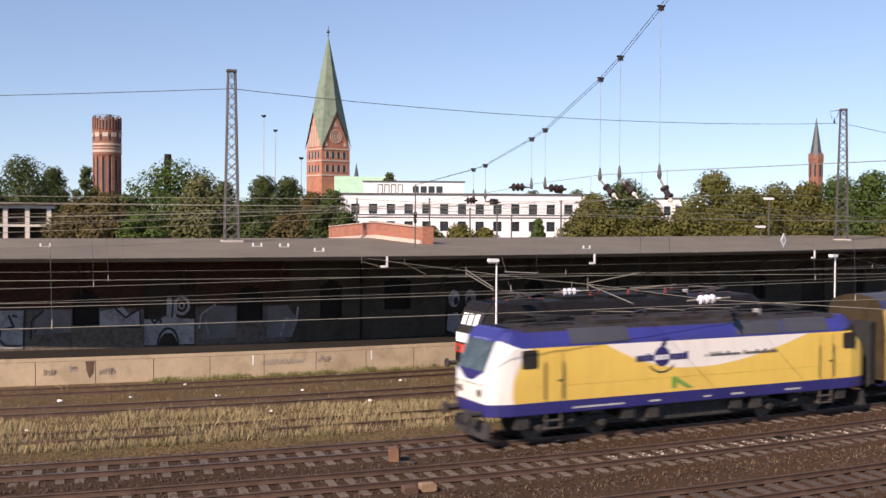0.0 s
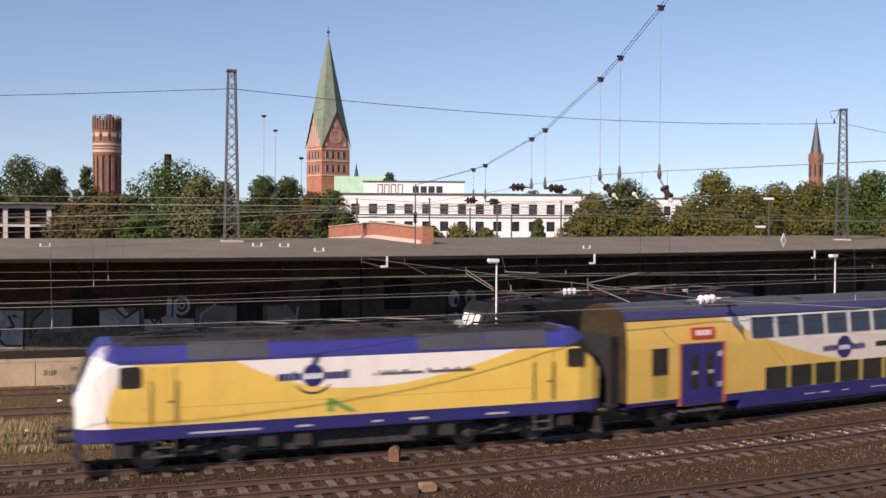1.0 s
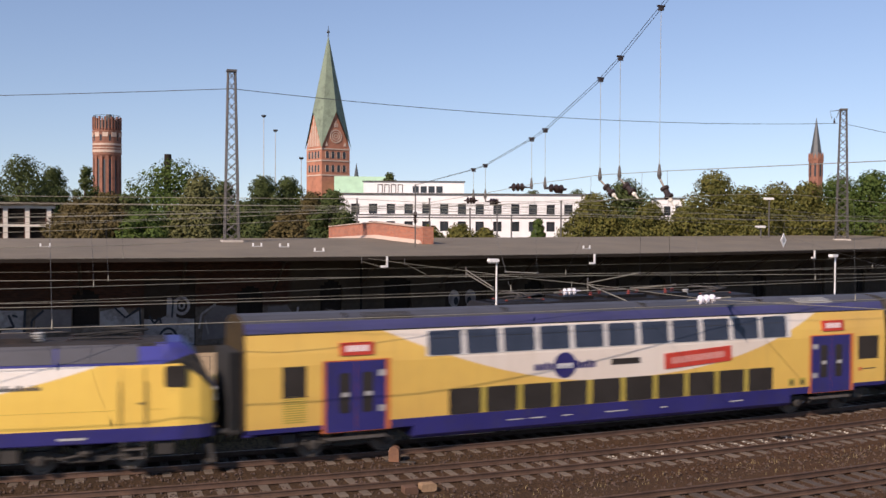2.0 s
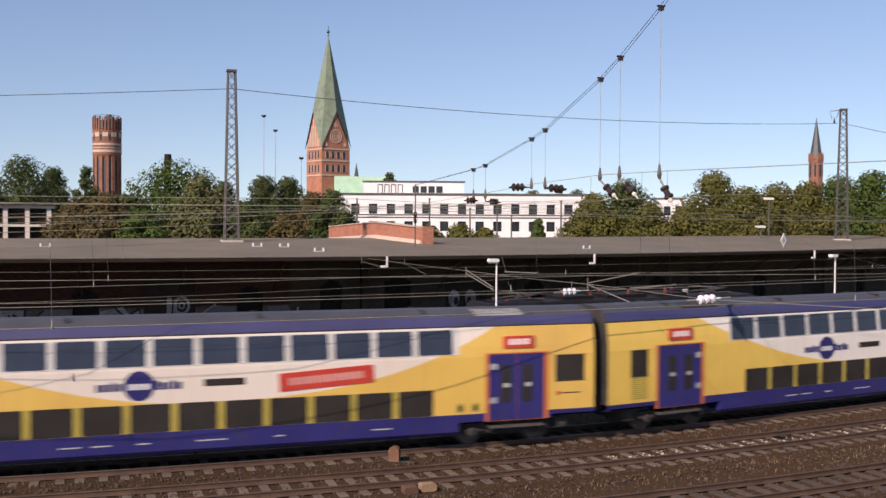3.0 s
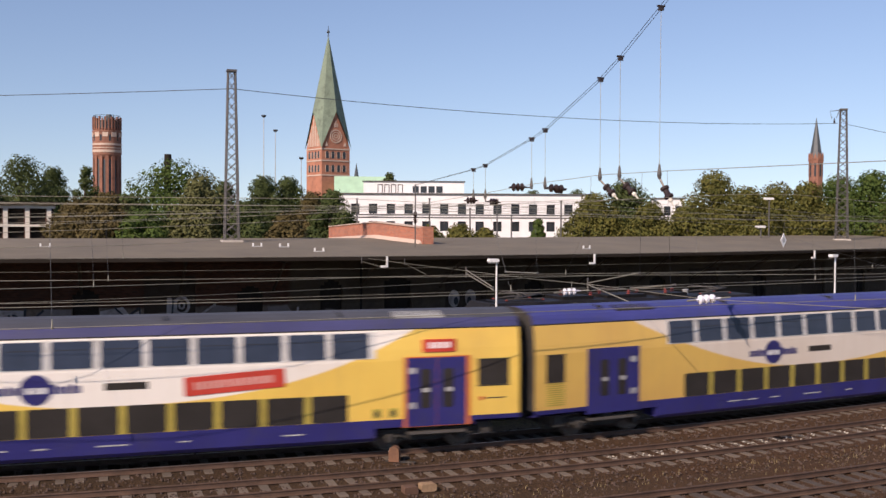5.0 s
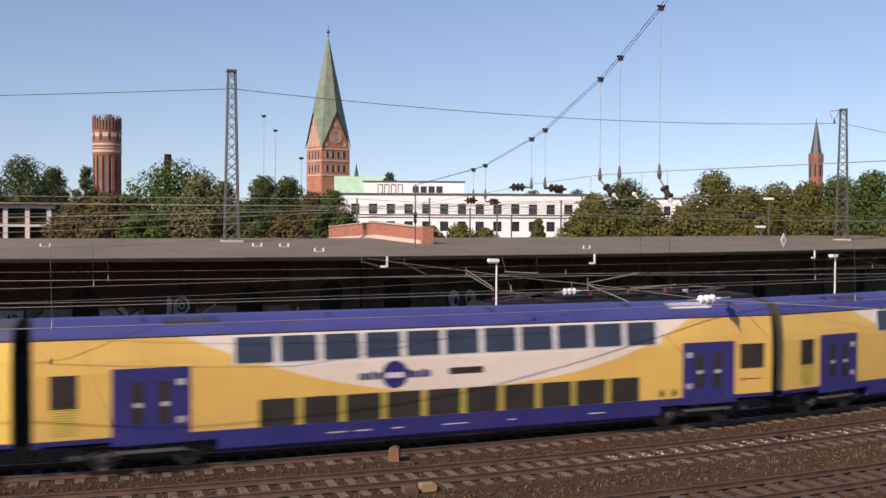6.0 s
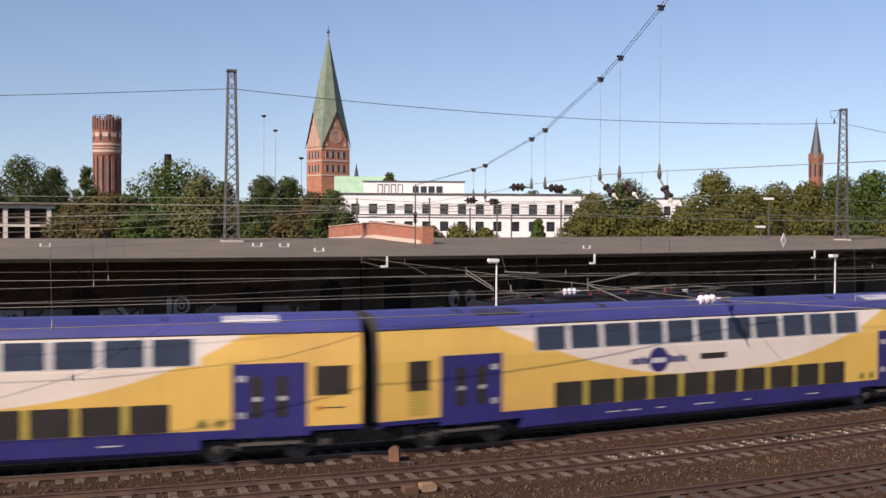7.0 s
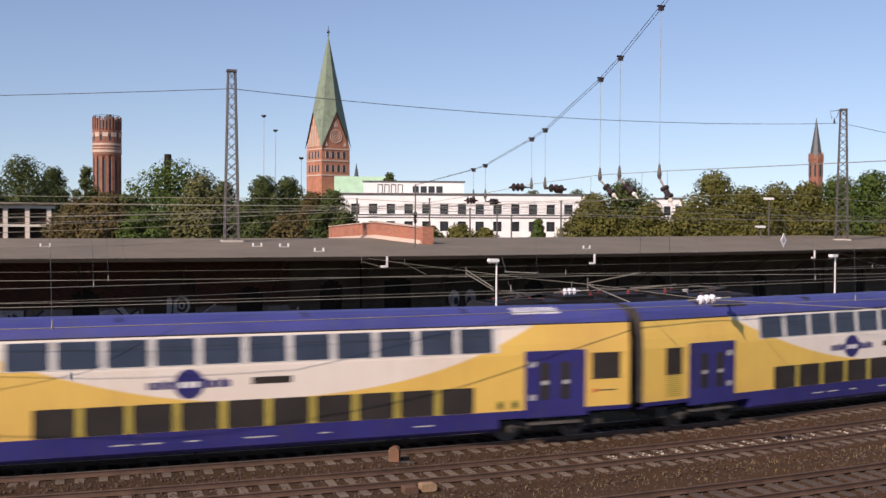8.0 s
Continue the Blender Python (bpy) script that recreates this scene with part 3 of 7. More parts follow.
def bogie(parent, u, base, name="bogie"):
    b = part(name, Geo(), BOGIE, parent)
    g = Geo()
    for sgn in (-1, 1):
        y = sgn * 1.02
        g.loft([[(x, y - 0.08, z0), (x, y + 0.08, z0), (x, y + 0.08, z1), (x, y - 0.08, z1)] for x, z0, z1 in
                ((-base / 2 - 0.45, 0.55, 0.72), (-base / 2 + 0.3, 0.55, 0.75), (-0.5, 0.36, 0.6), (0.5, 0.36, 0.6), (base / 2 - 0.3, 0.55, 0.75), (base / 2 + 0.45, 0.55, 0.72))])
        for w in (-base / 2, base / 2):
            g.lathe((w, sgn * 0.95, 0.46), (0, sgn, 0), [(0, 0.17), (0.24, 0.17), (0.28, 0.12), (0.28, 0.0)], 12)
            for k in (-0.28, 0.28):
                g.lathe((w + k, sgn * 1.08, 0.45), (0, 0, 1), [(0, 0.07), (0.06, 0.1), (0.12, 0.07), (0.18, 0.1), (0.24, 0.07), (0.3, 0.1)], 8)
        g.lathe((0, sgn * 1.05, 0.55), (0, 0, 1), [(0, 0.22), (0.1, 0.26), (0.2, 0.22), (0.3, 0.26), (0.4, 0.22)], 12)
        g.tube([(-0.6, sgn * 1.15, 0.5), (0.7, sgn * 1.15, 0.75)], 0.05, 6)
    g.box(-0.3, 0.3, -1.0, 1.0, 0.5, 0.75)
    b.data = g.mesh("bogie", BOGIE)
    b.matrix_basis = pose(u, 0, 0)
    for w in (-base / 2, base / 2):
        WHEELS.append(wheelset(b, w))
    return b


def emblem(parent, u, z, r, y, width, ring=False):
    """Round badge with an operator's word mark drawn as plain bars."""
    g = Geo()
    g.lathe((u, y + 0.01, z), (0, -1, 0), [(0, r), (0.016, r), (0.016, 0)], 28)
    if ring:
        g.quad((u - 0.08, y - 0.007, z + r), (u + 0.12, y - 0.007, z + r), (u + 0.25, y - 0.007, z + r + 0.34), (u + 0.05, y - 0.007, z + r + 0.3))
    e = part("emblem", g, BLUE, parent, "round blue emblem with a bar wordmark")
    x = u - width / 2
    rnd = random.Random(4)
    while x < u + width / 2:
        w = rnd.uniform(0.09, 0.17)
        if abs(x + w / 2 - u) > r - 0.05:
            bars("wordmark_bar", [(x, x + w, y - 0.008, y + 0.006, z - 0.13, z + 0.09 + rnd.choice((0, 0, 0.06)))], BLUE, e)
        x += w + 0.035
    bars("wordmark_bar", [(u - 0.3 + 0.22 * k, u - 0.14 + 0.22 * k, y - 0.012, y - 0.005, z - 0.11, z + 0.07) for k in range(3)], WHITE, e)
    return e


FRONT_SHIFT = (-0.12, 0.0, -0.55, 0.0, 0.05)


def bars(name, boxes, mat, parent, m=None):
    """One small plain part for each box of writing that cannot be read."""
    for b in boxes:
        g = Geo()
        g.box(*b, m)
        part(name, g, mat, parent)


def coach(index, label, ads, roof_mat):
    c = thing("double_deck_coach", label, "railway coach", "coaches of the passing train")
    L0, L1 = -0.12 if index == 0 else 0.13, COACH_L - 0.13
    fs = FRONT_SHIFT[index]
    W = 1.39
    side = [(-W, 1.13), (-W, 3.05), (-W + 0.03, 3.4), (-W + 0.12, 4.05)]
    lower = [(-W + 0.10, 0.43), (-W + 0.01, 0.55), (-W, 1.13)]
    roofp = [(-W + 0.12, 4.05), (-W + 0.20, 4.24), (-1.08, 4.39)]
    crown = [(-1.08, 4.39), (-0.8, 4.51), (-0.45, 4.6), (0, 4.63), (0.45, 4.6), (0.8, 4.51), (1.08, 4.39)]
    us = [L0, L0 + 0.06] + stations(L0 + 0.5, L1 - 0.5, 1.2) + [L1 - 0.06, L1]
    g = Geo()
    for sgn in (1, -1):
        shell(g, us, [(sgn * y, z) for y, z in side])
    # end walls, closed
    full = side + roofp[1:] + crown[1:-1] + [(-y, z) for y, z in reversed(side + roofp[1:])]
    body = part("body", g, COACH_PAINT[index], c, "yellow side with a white swoosh")
    for u, e in ((L0, 0.04), (L1, -0.04)):
        g = Geo()
        g.loft([[(u + d, y, z) for y, z in full] for d in (0, e)])
        part("end_wall", g, END_OCHRE if index == 0 and e > 0 else UNDER, c, "grimy end wall")
    # skirt: deep between the bogies, short over them
    for sgn in (1, -1):
        g = Geo()
        shell(g, stations(5.5, 21.6, 1.5), [(sgn * y, z) for y, z in lower])
        for a, b, lo in ((L0, 2.35, 0.98), (2.35, 4.8, 0.84), (4.8, 5.5, 0.86), (21.6, 22.65, 0.86), (22.65, 25.0, 0.84), (25.0, L1, 0.98)):
            shell(g, [a, b], [(sgn * (W - 0.02), lo), (sgn * W, 1.13)])
        part("skirt", g, BLUE, c, "dark blue lower skirt")
    g = Geo()
    for u0, u1, zz in ((5.5, 21.6, 0.5), (L0, 5.5, 0.9), (21.6, L1, 0.9)):
        g.quad((u0, -W + 0.1, zz), (u1, -W + 0.1, zz), (u1, W - 0.1, zz), (u0, W - 0.1, zz))
    for u in (5.5, 21.6):
        g.quad((u, -W + 0.02, 0.5), (u, W - 0.02, 0.5), (u, W - 0.02, 0.95), (u, -W + 0.02, 0.95))
    part("underfloor", g, BLUE, c, "dark blue floor pan")
    for sgn in (-1, 1):
        g = Geo()
        shell(g, us, [(sgn * -y, z) for y, z in roofp])
        part("roof_edge", g, ROOF_BLUE if index >= 2 else ROOF_NAVY, c)
    g = Geo()
    shell(g, us, crown)
    roof = part("roof", g, roof_mat, c)
    g = Geo()
    for sgn in (-1, 1):
        g.tube([(L0, sgn * 1.27, 4.075), (L1, sgn * 1.27, 4.075)], 0.02, 4)
    for u in (3.3, 9.2, 15.0, 20.5):
        g.box(u, u + 0.03, -0.9, 0.9, 4.5, 4.62)
    part("rain_gutter", g, RUBBER, roof)
    # rear grille coloured pale to carry the sun glare on the roof
    for u, mat in ((3.9, UNDER), (22.3, WHITE if index >= 2 else PILLAR)):
        g = Geo()
        for k in range(5):
            g.box(u, u + 1.75, -1.03 + 0.12 * k, -0.95 + 0.12 * k, 4.40 + 0.03 * k, 4.47 + 0.03 * k)
        part("roof_vent", g, mat, roof, "ribbed ventilation grille")
    # upper windows
    g = Geo()
    for sgn in (-1, 1):
        g.hexa([(5.96, sgn * (W + 0.002), 3.14), (21.6, sgn * (W + 0.002), 3.14), (21.6, sgn * (W - 0.2), 3.14), (5.96, sgn * (W - 0.2), 3.14),
                (5.96, sgn * (W - 0.095), 4.0), (21.6, sgn * (W - 0.095), 4.0), (21.6, sgn * (W - 0.3), 4.0), (5.96, sgn * (W - 0.3), 4.0)])
    part("window_band", g, PILLAR_PALE, c, "grey pillars between the upper windows")
    for sgn in (-1, 1):
        for k in range(11):
            u = 6.08 + 1.412 * k
            g = Geo()
            tilt = Matrix.Translation((0, sgn * (W + 0.006), 3.17)) @ Matrix.Rotation(sgn * math.atan2(0.097, 0.86), 4, "X")
            g.rounded(u - 0.03, u + 1.17, -0.008 * sgn, 0.004 * sgn, 0.0, 0.81, 0.06, tilt)
            w = part("upper_window", g, GLASS_UP, c)
            g = Geo()
            g.box(u + 0.08, u + 1.04, 0.005 * sgn, 0.009 * sgn, 0.55, 0.565, tilt)
            part("vent_bar", g, RUBBER, w)
        for k in range(10):
            u = 6.82 + 1.412 * k
            g = Geo()
            g.rounded(u - 0.03, u + 1.16, sgn * (W - 0.05), sgn * (W + 0.007), 1.14, 2.0, 0.05)
            part("lower_window", g, GLASS, c)
        for k in range(9):
            g = Geo()
            u = 6.82 + 1.412 * k + 1.17
            g.box(u, u + 0.2, sgn * (W - 0.03), sgn * (W + 0.004), 1.13, 2.0)
            part("window_pillar", g, PILLAR_Y, c)
        ends = ((1.18 + fs, 1.95 + fs, 2.1, 3.0), (25.15, 26.25, 2.14, 2.99)) if sgn < 0 else ((0.5, 1.55, 2.14, 2.99), (25.06, 25.95, 2.1, 3.0))
        for a, b, lo, hi in ends:
            g = Geo()
            g.rounded(a, b, sgn * (W - 0.05), sgn * (W + 0.007), lo, hi, 0.06)
            w = part("end_window", g, GLASS, c)
            bars("frame", [(a - 0.03, b + 0.03, *sorted((sgn * (W - 0.02), sgn * (W + 0.012))), zz, zz + 0.035) for zz in (lo - 0.04, hi)], RUBBER, w)
        g = Geo()
        a = 1.2 + fs if sgn < 0 else 25.1
        for k in range(11):
            g.box(a, a + 0.74, sgn * (W - 0.02), sgn * (W + 0.008), 1.26 + 0.073 * k, 1.30 + 0.073 * k)
        part("louvre", g, PILLAR_Y, c, "ochre ventilation louvre")
        for a in (2.42, 22.62):
            g = Geo()
            g.box(a - 0.06, a + 2.26, sgn * (W - 0.06), sgn * (W + 0.004), 0.84, 3.16)
            fr = part("door", g, ORANGE if ads else BLUE, c, "blue double-leaf door in a coloured frame")
            for k in (0, 1):
                g = Geo()
                x = a + 0.05 + 1.03 * k
                g.box(x, x + 1.01, sgn * (W - 0.04), sgn * (W + 0.012), 0.86, 3.12)
                part("door_leaf", g, BLUE, fr)
                g = Geo()
                g.rounded(x + (0.45 if k == 0 else 0.2), x + (0.82 if k == 0 else 0.57), sgn * (W - 0.02), sgn * (W + 0.018), 1.45, 2.75, 0.1)
                part("door_window", g, GLASS, fr)
            x = a + (1.84 if a < 10 else 0.1)
            bars("pictogram", [(x + dx, x + dx + 0.11, *sorted((sgn * (W - 0.02), sgn * (W + 0.016))), zz, zz + 0.2) for zz in (1.45, 2.6) for dx in (0, 0.14)], PILLAR, fr)
            bars("notice", [(a + dx, a + dx + 0.24, *sorted((sgn * (W - 0.02), sgn * (W + 0.021))), 1.98, 2.12) for dx in (0.58, 1.38)], PILLAR, fr)
            g = Geo()
            g.box(a + 0.1, a + 2.1, sgn * (W - 0.25), sgn * (W + 0.03), 0.6, 0.68)
            part("step", g, STEEL, c)
        y = sgn * (W + 0.006)
        if ads:
            for a in (2.95, 23.2):
                g = Geo()
                tilt = Matrix.Translation((0, sgn * (W - 0.02), 3.3)) @ Matrix.Rotation(sgn * 0.06, 4, "X")
                g.rounded(a, a + 1.15, -0.03, 0.03, 0.0, 0.42, 0.04, tilt)
                sgn_ob = part("sign", g, RED, c, "red panel with a bar in place of lettering")
                bars("lettering", [(a + 0.2 + 0.2 * k, a + 0.36 + 0.2 * k, -0.036, 0.036, 0.12, 0.32) for k in range(4)], LETTER, sgn_ob, tilt)
            g = Geo()
            m = Matrix.Translation((17.1, y, 2.57)) @ Matrix.Rotation(radians(-3.3), 4, "Y")
            g.rounded(-1.55, 1.55, -0.012, 0.012, -0.29, 0.29, 0.04, m)
            sgn_ob = part("banner", g, RED, c, "red banner with pale bars in place of words")
            x, words = -1.25, []
            rnd = random.Random(3)
            while x < 1.15:
                w = rnd.uniform(0.1, 0.2)
                if not -0.05 < x < 0.08:
                    words.append((x, x + w, -0.017, 0.017, -0.12, 0.12))
                x += w + 0.03
            bars("lettering", words, LETTER_DIM, sgn_ob, m)
        if sgn < 0:
            emblem(c, 11.29, 2.57, 0.46, -W, 2.5)
        g = Geo()
        g.box(13.22, 14.48, sgn * (W - 0.02), sgn * (W + 0.006), 2.48, 2.7)
        part("destination_display", g, GLASS, c, "dark destination display")
        rnd = random.Random(9)
        bars("lettering", [(a, a + rnd.uniform(0.3, 1.0), *sorted((sgn * (W - 0.02), sgn * (W + 0.004))), 0.78, 0.82) for a in (9.0, 9.9, 11.2, 13.0, 15.4, 18.6)], PILLAR, c)
        bars("lettering", [(25.2, 25.34, *sorted((sgn * (W - 0.02), sgn * (W + 0.005))), 1.62, 1.76)], RED, c)
        bars("lettering", [(25.4, 26.1, *sorted((sgn * (W - 0.02), sgn * (W + 0.005))), 1.67, 1.71)], UNDER, c)
        for a in (21.5, 22.05):
            g = Geo()
            g.rounded(a, a + 0.3, sgn * (W - 0.02), sgn * (W + 0.008), 1.2, 1.5, 0.04)
            flap = part("flap", g, PILLAR_Y, c)
            g = Geo()
            g.box(a + 0.08, a + 0.2, *sorted((sgn * (W - 0.01), sgn * (W + 0.014))), 1.26, 1.42)
            part("recess", g, UNDER, flap)
    # gangway bellows and couplers
    for a, b in ((L0 - 0.15, L0), (L1, COACH_L + 0.02)):
        g = Geo()
        if index == 0 and a < 1:
            a -= 0.25
        for k in range(3):
            x0 = a + (b - a) * k / 3
            g.box(x0 + 0.01, x0 + 0.07, -0.98, 0.98, 0.95, 3.55)
        g.box(min(a, b), max(a, b), -0.92, 0.92, 1.0, 3.5)
        part("gangway", g, RUBBER, c, "black rubber gangway bellows")
        g = Geo()
        for sgn in (-1, 1):
            g.lathe((a, sgn * 0.87, 1.03), (1, 0, 0), [(0, 0.1), (b - a, 0.1)], 10)
        part("buffer", g, UNDER, c)
    for u in (3.4, 23.4):
        bogie(c, u, 2.5)
    for u in (1.1, 25.2):
        g = Geo()
        g.box(u, u + 0.5, -1.1, 1.1, 0.45, 0.85)
        part("equipment_box", g, UNDER, c)
    return c


COACHES = [coach(i, lab, ads, rf) for i, (lab, ads, rf) in enumerate((
    ("yellow and white double-deck coach with red signs and grey roof", True, ROOF_GREY),
    ("yellow and white double-deck coach with red signs and grey roof", True, ROOF_GREY),
    ("yellow and white double-deck coach with a bright blue roof", False, ROOF_BLUE),
    ("yellow and white double-deck coach with a bright blue roof", False, ROOF_BLUE),
    ("yellow and white double-deck coach with a bright blue roof", False, ROOF_BLUE)))]


def locomotive(label, paint, roof_paint, low_paint, marks):
    """A four-axle electric locomotive: raked cabs at both ends, body, roof gear, bogies."""
    c = thing("electric_locomotive", label, "locomotive")
    L = 18.9
    W = 1.47
    def ring(u, w, lo, hi):
        return [(u, -w, lo), (u, -w, (lo + hi) / 2), (u, -w + 0.02, hi), (u, w - 0.02, hi), (u, w, (lo + hi) / 2), (u, w, lo)]
    g = Geo()
    plan = [(0.84, 1.02), (0.92, 1.2), (1.2, 1.36), (1.7, W), (3.0, W)]
    us = plan + [(u, W) for u in (5, 7, 9, 11, 13, 15)] + [(L - u, w) for u, w in ((3.0, W), (1.5, W), (0.9, 1.36), (0.55, 1.2), (0.45, 1.02))]
    rings = []
    for u, w in us:
        end = min(u, L - u)
        hi = 3.28 if end > 1.6 or (u > 9 and end > 1.2) else 2.35 + max(0, (end - (0.85 if u < 9 else 0.45))) * 1.1
        rings.append(ring(u, w, 1.38, hi))
    g.loft(rings)
    body = part("body", g, paint, c, "painted body side")
    # cab front shell up to the roof, raked
    for end in (0, 1):
        def P(u, y, z):
            if end == 0:
                u += 0.4 * min(1.0, max(0.0, 1 - (u - 0.42) / 1.4))
            return (u if end == 0 else L - u, y, z)
        g = Geo()
        rows = [(0.46, 1.02, 2.2), (0.52, 1.06, 2.45), (1.12, 1.12, 3.55), (1.5, 1.1, 3.85)]
        back = [(1.75, W, 2.2), (1.75, W, 2.45), (2.0, W - 0.03, 3.3), (2.2, 1.15, 3.86)]
        loops = []
        for (u, w, z), (bu, bw, bz) in zip(rows, back):
            loops.append([P(bu, -bw, bz), P((u + bu) / 2, -(w + bw) / 2 - 0.06, (z + bz) / 2), P(u, -w, z), P(u - 0.05, -w * 0.45, z), P(u - 0.05, w * 0.45, z), P(u, w, z), P((u + bu) / 2, (w + bw) / 2 + 0.06, (z + bz) / 2), P(bu, bw, bz)])
        g.loft(loops[:3], False, False)
        # rear cab coloured dark grey for the shade on that end
        shellp = part("cab", g, (WHITE if end == 0 else UNDER) if marks else BLACK, c, "raked cab front")
        g = Geo()
        g.loft(loops[2:], False, False)
        part("cab_roof", g, roof_paint, shellp)
        g = Geo()
        g.hexa([P(0.46, -0.95, 2.5), P(0.46, 0.95, 2.5), P(0.6, 0.95, 2.5), P(0.6, -0.95, 2.5), P(1.03, -1.0, 3.5), P(1.03, 1.0, 3.5), P(1.2, 1.0, 3.5), P(1.2, -1.0, 3.5)])
        w = part("windscreen", g, WINDSCREEN if marks else GLASS, shellp, "wide raked windscreen")
        g = Geo()
        g.hexa([P(0.38, -0.95, 2.05), P(0.38, 0.95, 2.05), P(0.6, 0.95, 2.05), P(0.6, -0.95, 2.05), P(0.44, -1.03, 2.47), P(0.44, 1.03, 2.47), P(0.6, 1.03, 2.47), P(0.6, -1.03, 2.47)])
        part("front_panel", g, WHITE, shellp, "white panel below the windscreen")
        if marks:
            g = Geo()
            g.hexa([P(0.375, -0.3, 2.16), P(0.375, 0.3, 2.16), P(0.5, 0.3, 2.16), P(0.5, -0.3, 2.16), P(0.425, -0.98, 2.5), P(0.425, 0.98, 2.5), P(0.55, 0.98, 2.5), P(0.55, -0.98, 2.5)])
            part("bib", g, BLUE, shellp, "blue wedge under the windscreen")
        g = Geo()
        g.hexa([P(1.02, -1.05, 3.5), P(1.02, 1.05, 3.5), P(1.6, 1.1, 3.5), P(1.6, -1.1, 3.5), P(1.45, -1.0, 3.9), P(1.45, 1.0, 3.9), P(2.2, 1.1, 3.9), P(2.2, -1.1, 3.9)])
        part("brow", g, roof_paint, shellp)
        if not marks:
            g = Geo()
            g.box(*sorted((P(0.4, 0, 0)[0], P(0.58, 0, 0)[0])), -1.03, 1.03, 1.55, 1.95)
            part("red_band", g, RED, shellp, "red band across the front")
            g = Geo()
            for k in (-0.7, -0.15, 0.4):
                g.hexa([P(0.62, k, 2.85), P(0.62, k + 0.4, 2.85), P(0.7, k + 0.4, 2.85), P(0.7, k, 2.85), P(0.9, k, 3.38), P(0.9, k + 0.4, 3.38), P(0.98, k + 0.4, 3.38), P(0.98, k, 3.38)])
            part("sun_blind", g, WHITE, shellp, "pale sun blinds behind the glass")
        for sgn in (-1, 1):
            g = Geo()
            g.lathe(P(0.42, sgn * 0.72, 1.75), (-1 if end == 0 else 1, 0, 0), [(0, 0.13), (0.05, 0.13), (0.05, 0)], 14)
            part("headlight", g, STEEL, shellp)
            g = Geo()
            g.lathe(P(0.42, sgn * 0.87, 1.05), (-1 if end == 0 else 1, 0, 0), [(0, 0.1), (0.4 + 0.1 * (end == 0), 0.1), (0.4 + 0.1 * (end == 0), 0.22), (0.46 + 0.1 * (end == 0), 0.22), (0.46 + 0.1 * (end == 0), 0.0)], 14)
            part("buffer", g, UNDER, c)
        g = Geo()
        g.loft([[P(u, y, z) for y, z in ((-1.3, zz), (1.3, zz), (1.3, zz + 0.05), (-1.3, zz + 0.05))] for u, zz in ((0.75, 0.18), (0.45, 0.2))])
        g.hexa([P(0.42, -1.25, 0.2), P(0.42, 1.25, 0.2), P(0.6, 1.25, 0.2), P(0.6, -1.25, 0.2), P(0.55, -1.25, 0.75), P(0.55, 1.25, 0.75), P(0.7, 1.25, 0.75), P(0.7, -1.25, 0.75)])
        g.tube([P(0.5, 0, 1.0), P(0.05, 0, 0.95), P(0.02, 0, 0.55)], 0.06, 6)
        for y in (-0.45, 0.35, 0.55):
            g.tube([P(0.45, y, 1.0), P(0.2, y, 0.7), P(0.42, y, 0.45)], 0.025, 5)
        part("snow_plough", g, UNDER, c, "dark plough and coupling hoses")
    g = Geo()
    rings = []
    for u, w in us:
        rings.append([(u, -w + 0.01, 0.97), (u, -w - 0.004, 1.0), (u, -w - 0.004, 1.4), (u, w + 0.004, 1.4), (u, w + 0.004, 1.0), (u, w - 0.01, 0.97)])
    g.loft(rings)
    part("frame_band", g, low_paint, c, "dark band along the frame")
    g = Geo()
    for sgn in (-1, 1):
        shell(g, [2.0, 6, 10, 14, L - 2.0], [(sgn * (W - 0.02), 3.28), (sgn * (W - 0.06), 3.42), (sgn * 1.2, 3.8)])
    part("roof", g, roof_paint, c, "blue roof slope" if marks else "black roof")
    g = Geo()
    shell(g, [1.9, 6, 10, 14, L - 1.9], [(-1.2, 3.8), (-1.05, 3.9), (-0.6, 3.95), (0.6, 3.95), (1.05, 3.9), (1.2, 3.8)])
    part("roof_deck", g, ROOF_DARK if marks else BLACK, c, "dark grey roof deck")
    for a, b in ((4.05, 6.55), (11.5, 13.8), (13.9, 16.2)):
        for sgn in (-1, 1):
            g = Geo()
            g.hexa([(a, sgn * (W - 0.025), 3.36), (b, sgn * (W - 0.025), 3.36), (b, sgn * 1.3, 3.36), (a, sgn * 1.3, 3.36), (a, sgn * 1.17, 3.87), (b, sgn * 1.17, 3.87), (b, sgn * 1.05, 3.87), (a, sgn * 1.05, 3.87)])
            part("roof_grille", g, ROOF_GREY if marks else BLACK, c, "grey air-intake grille")
    # roof gear
    g = Geo()
    for a, b in ((5.6, 7.4), (8.2, 10.6), (11.4, 13.2)):
        g = Geo()
        g.box(a, b, -0.75, 0.75, 3.9, 4.08)
        part("roof_hood", g, ROOF_DARK if marks else BLACK, c)
    for u, sgn in ((3.0, 1), (14.6, -1)):
        g = Geo()
        g.tube([(u - 0.4, -0.6, 4.02), (u + 1.6, -0.6, 4.02)], 0.035, 5)
        g.tube([(u - 0.4, 0.6, 4.02), (u + 1.6, 0.6, 4.02)], 0.035, 5)
        g.tube([(u + 0.1, -0.5, 4.06), (u + 1.9, 0, 4.2), (u + 0.1, 0.5, 4.06)], 0.035, 5)
        g.tube([(u + 1.9, 0, 4.2), (u + 0.2, -0.45, 4.28)], 0.025, 5)
        g.tube([(u + 1.9, 0, 4.2), (u + 0.2, 0.45, 4.28)], 0.025, 5)
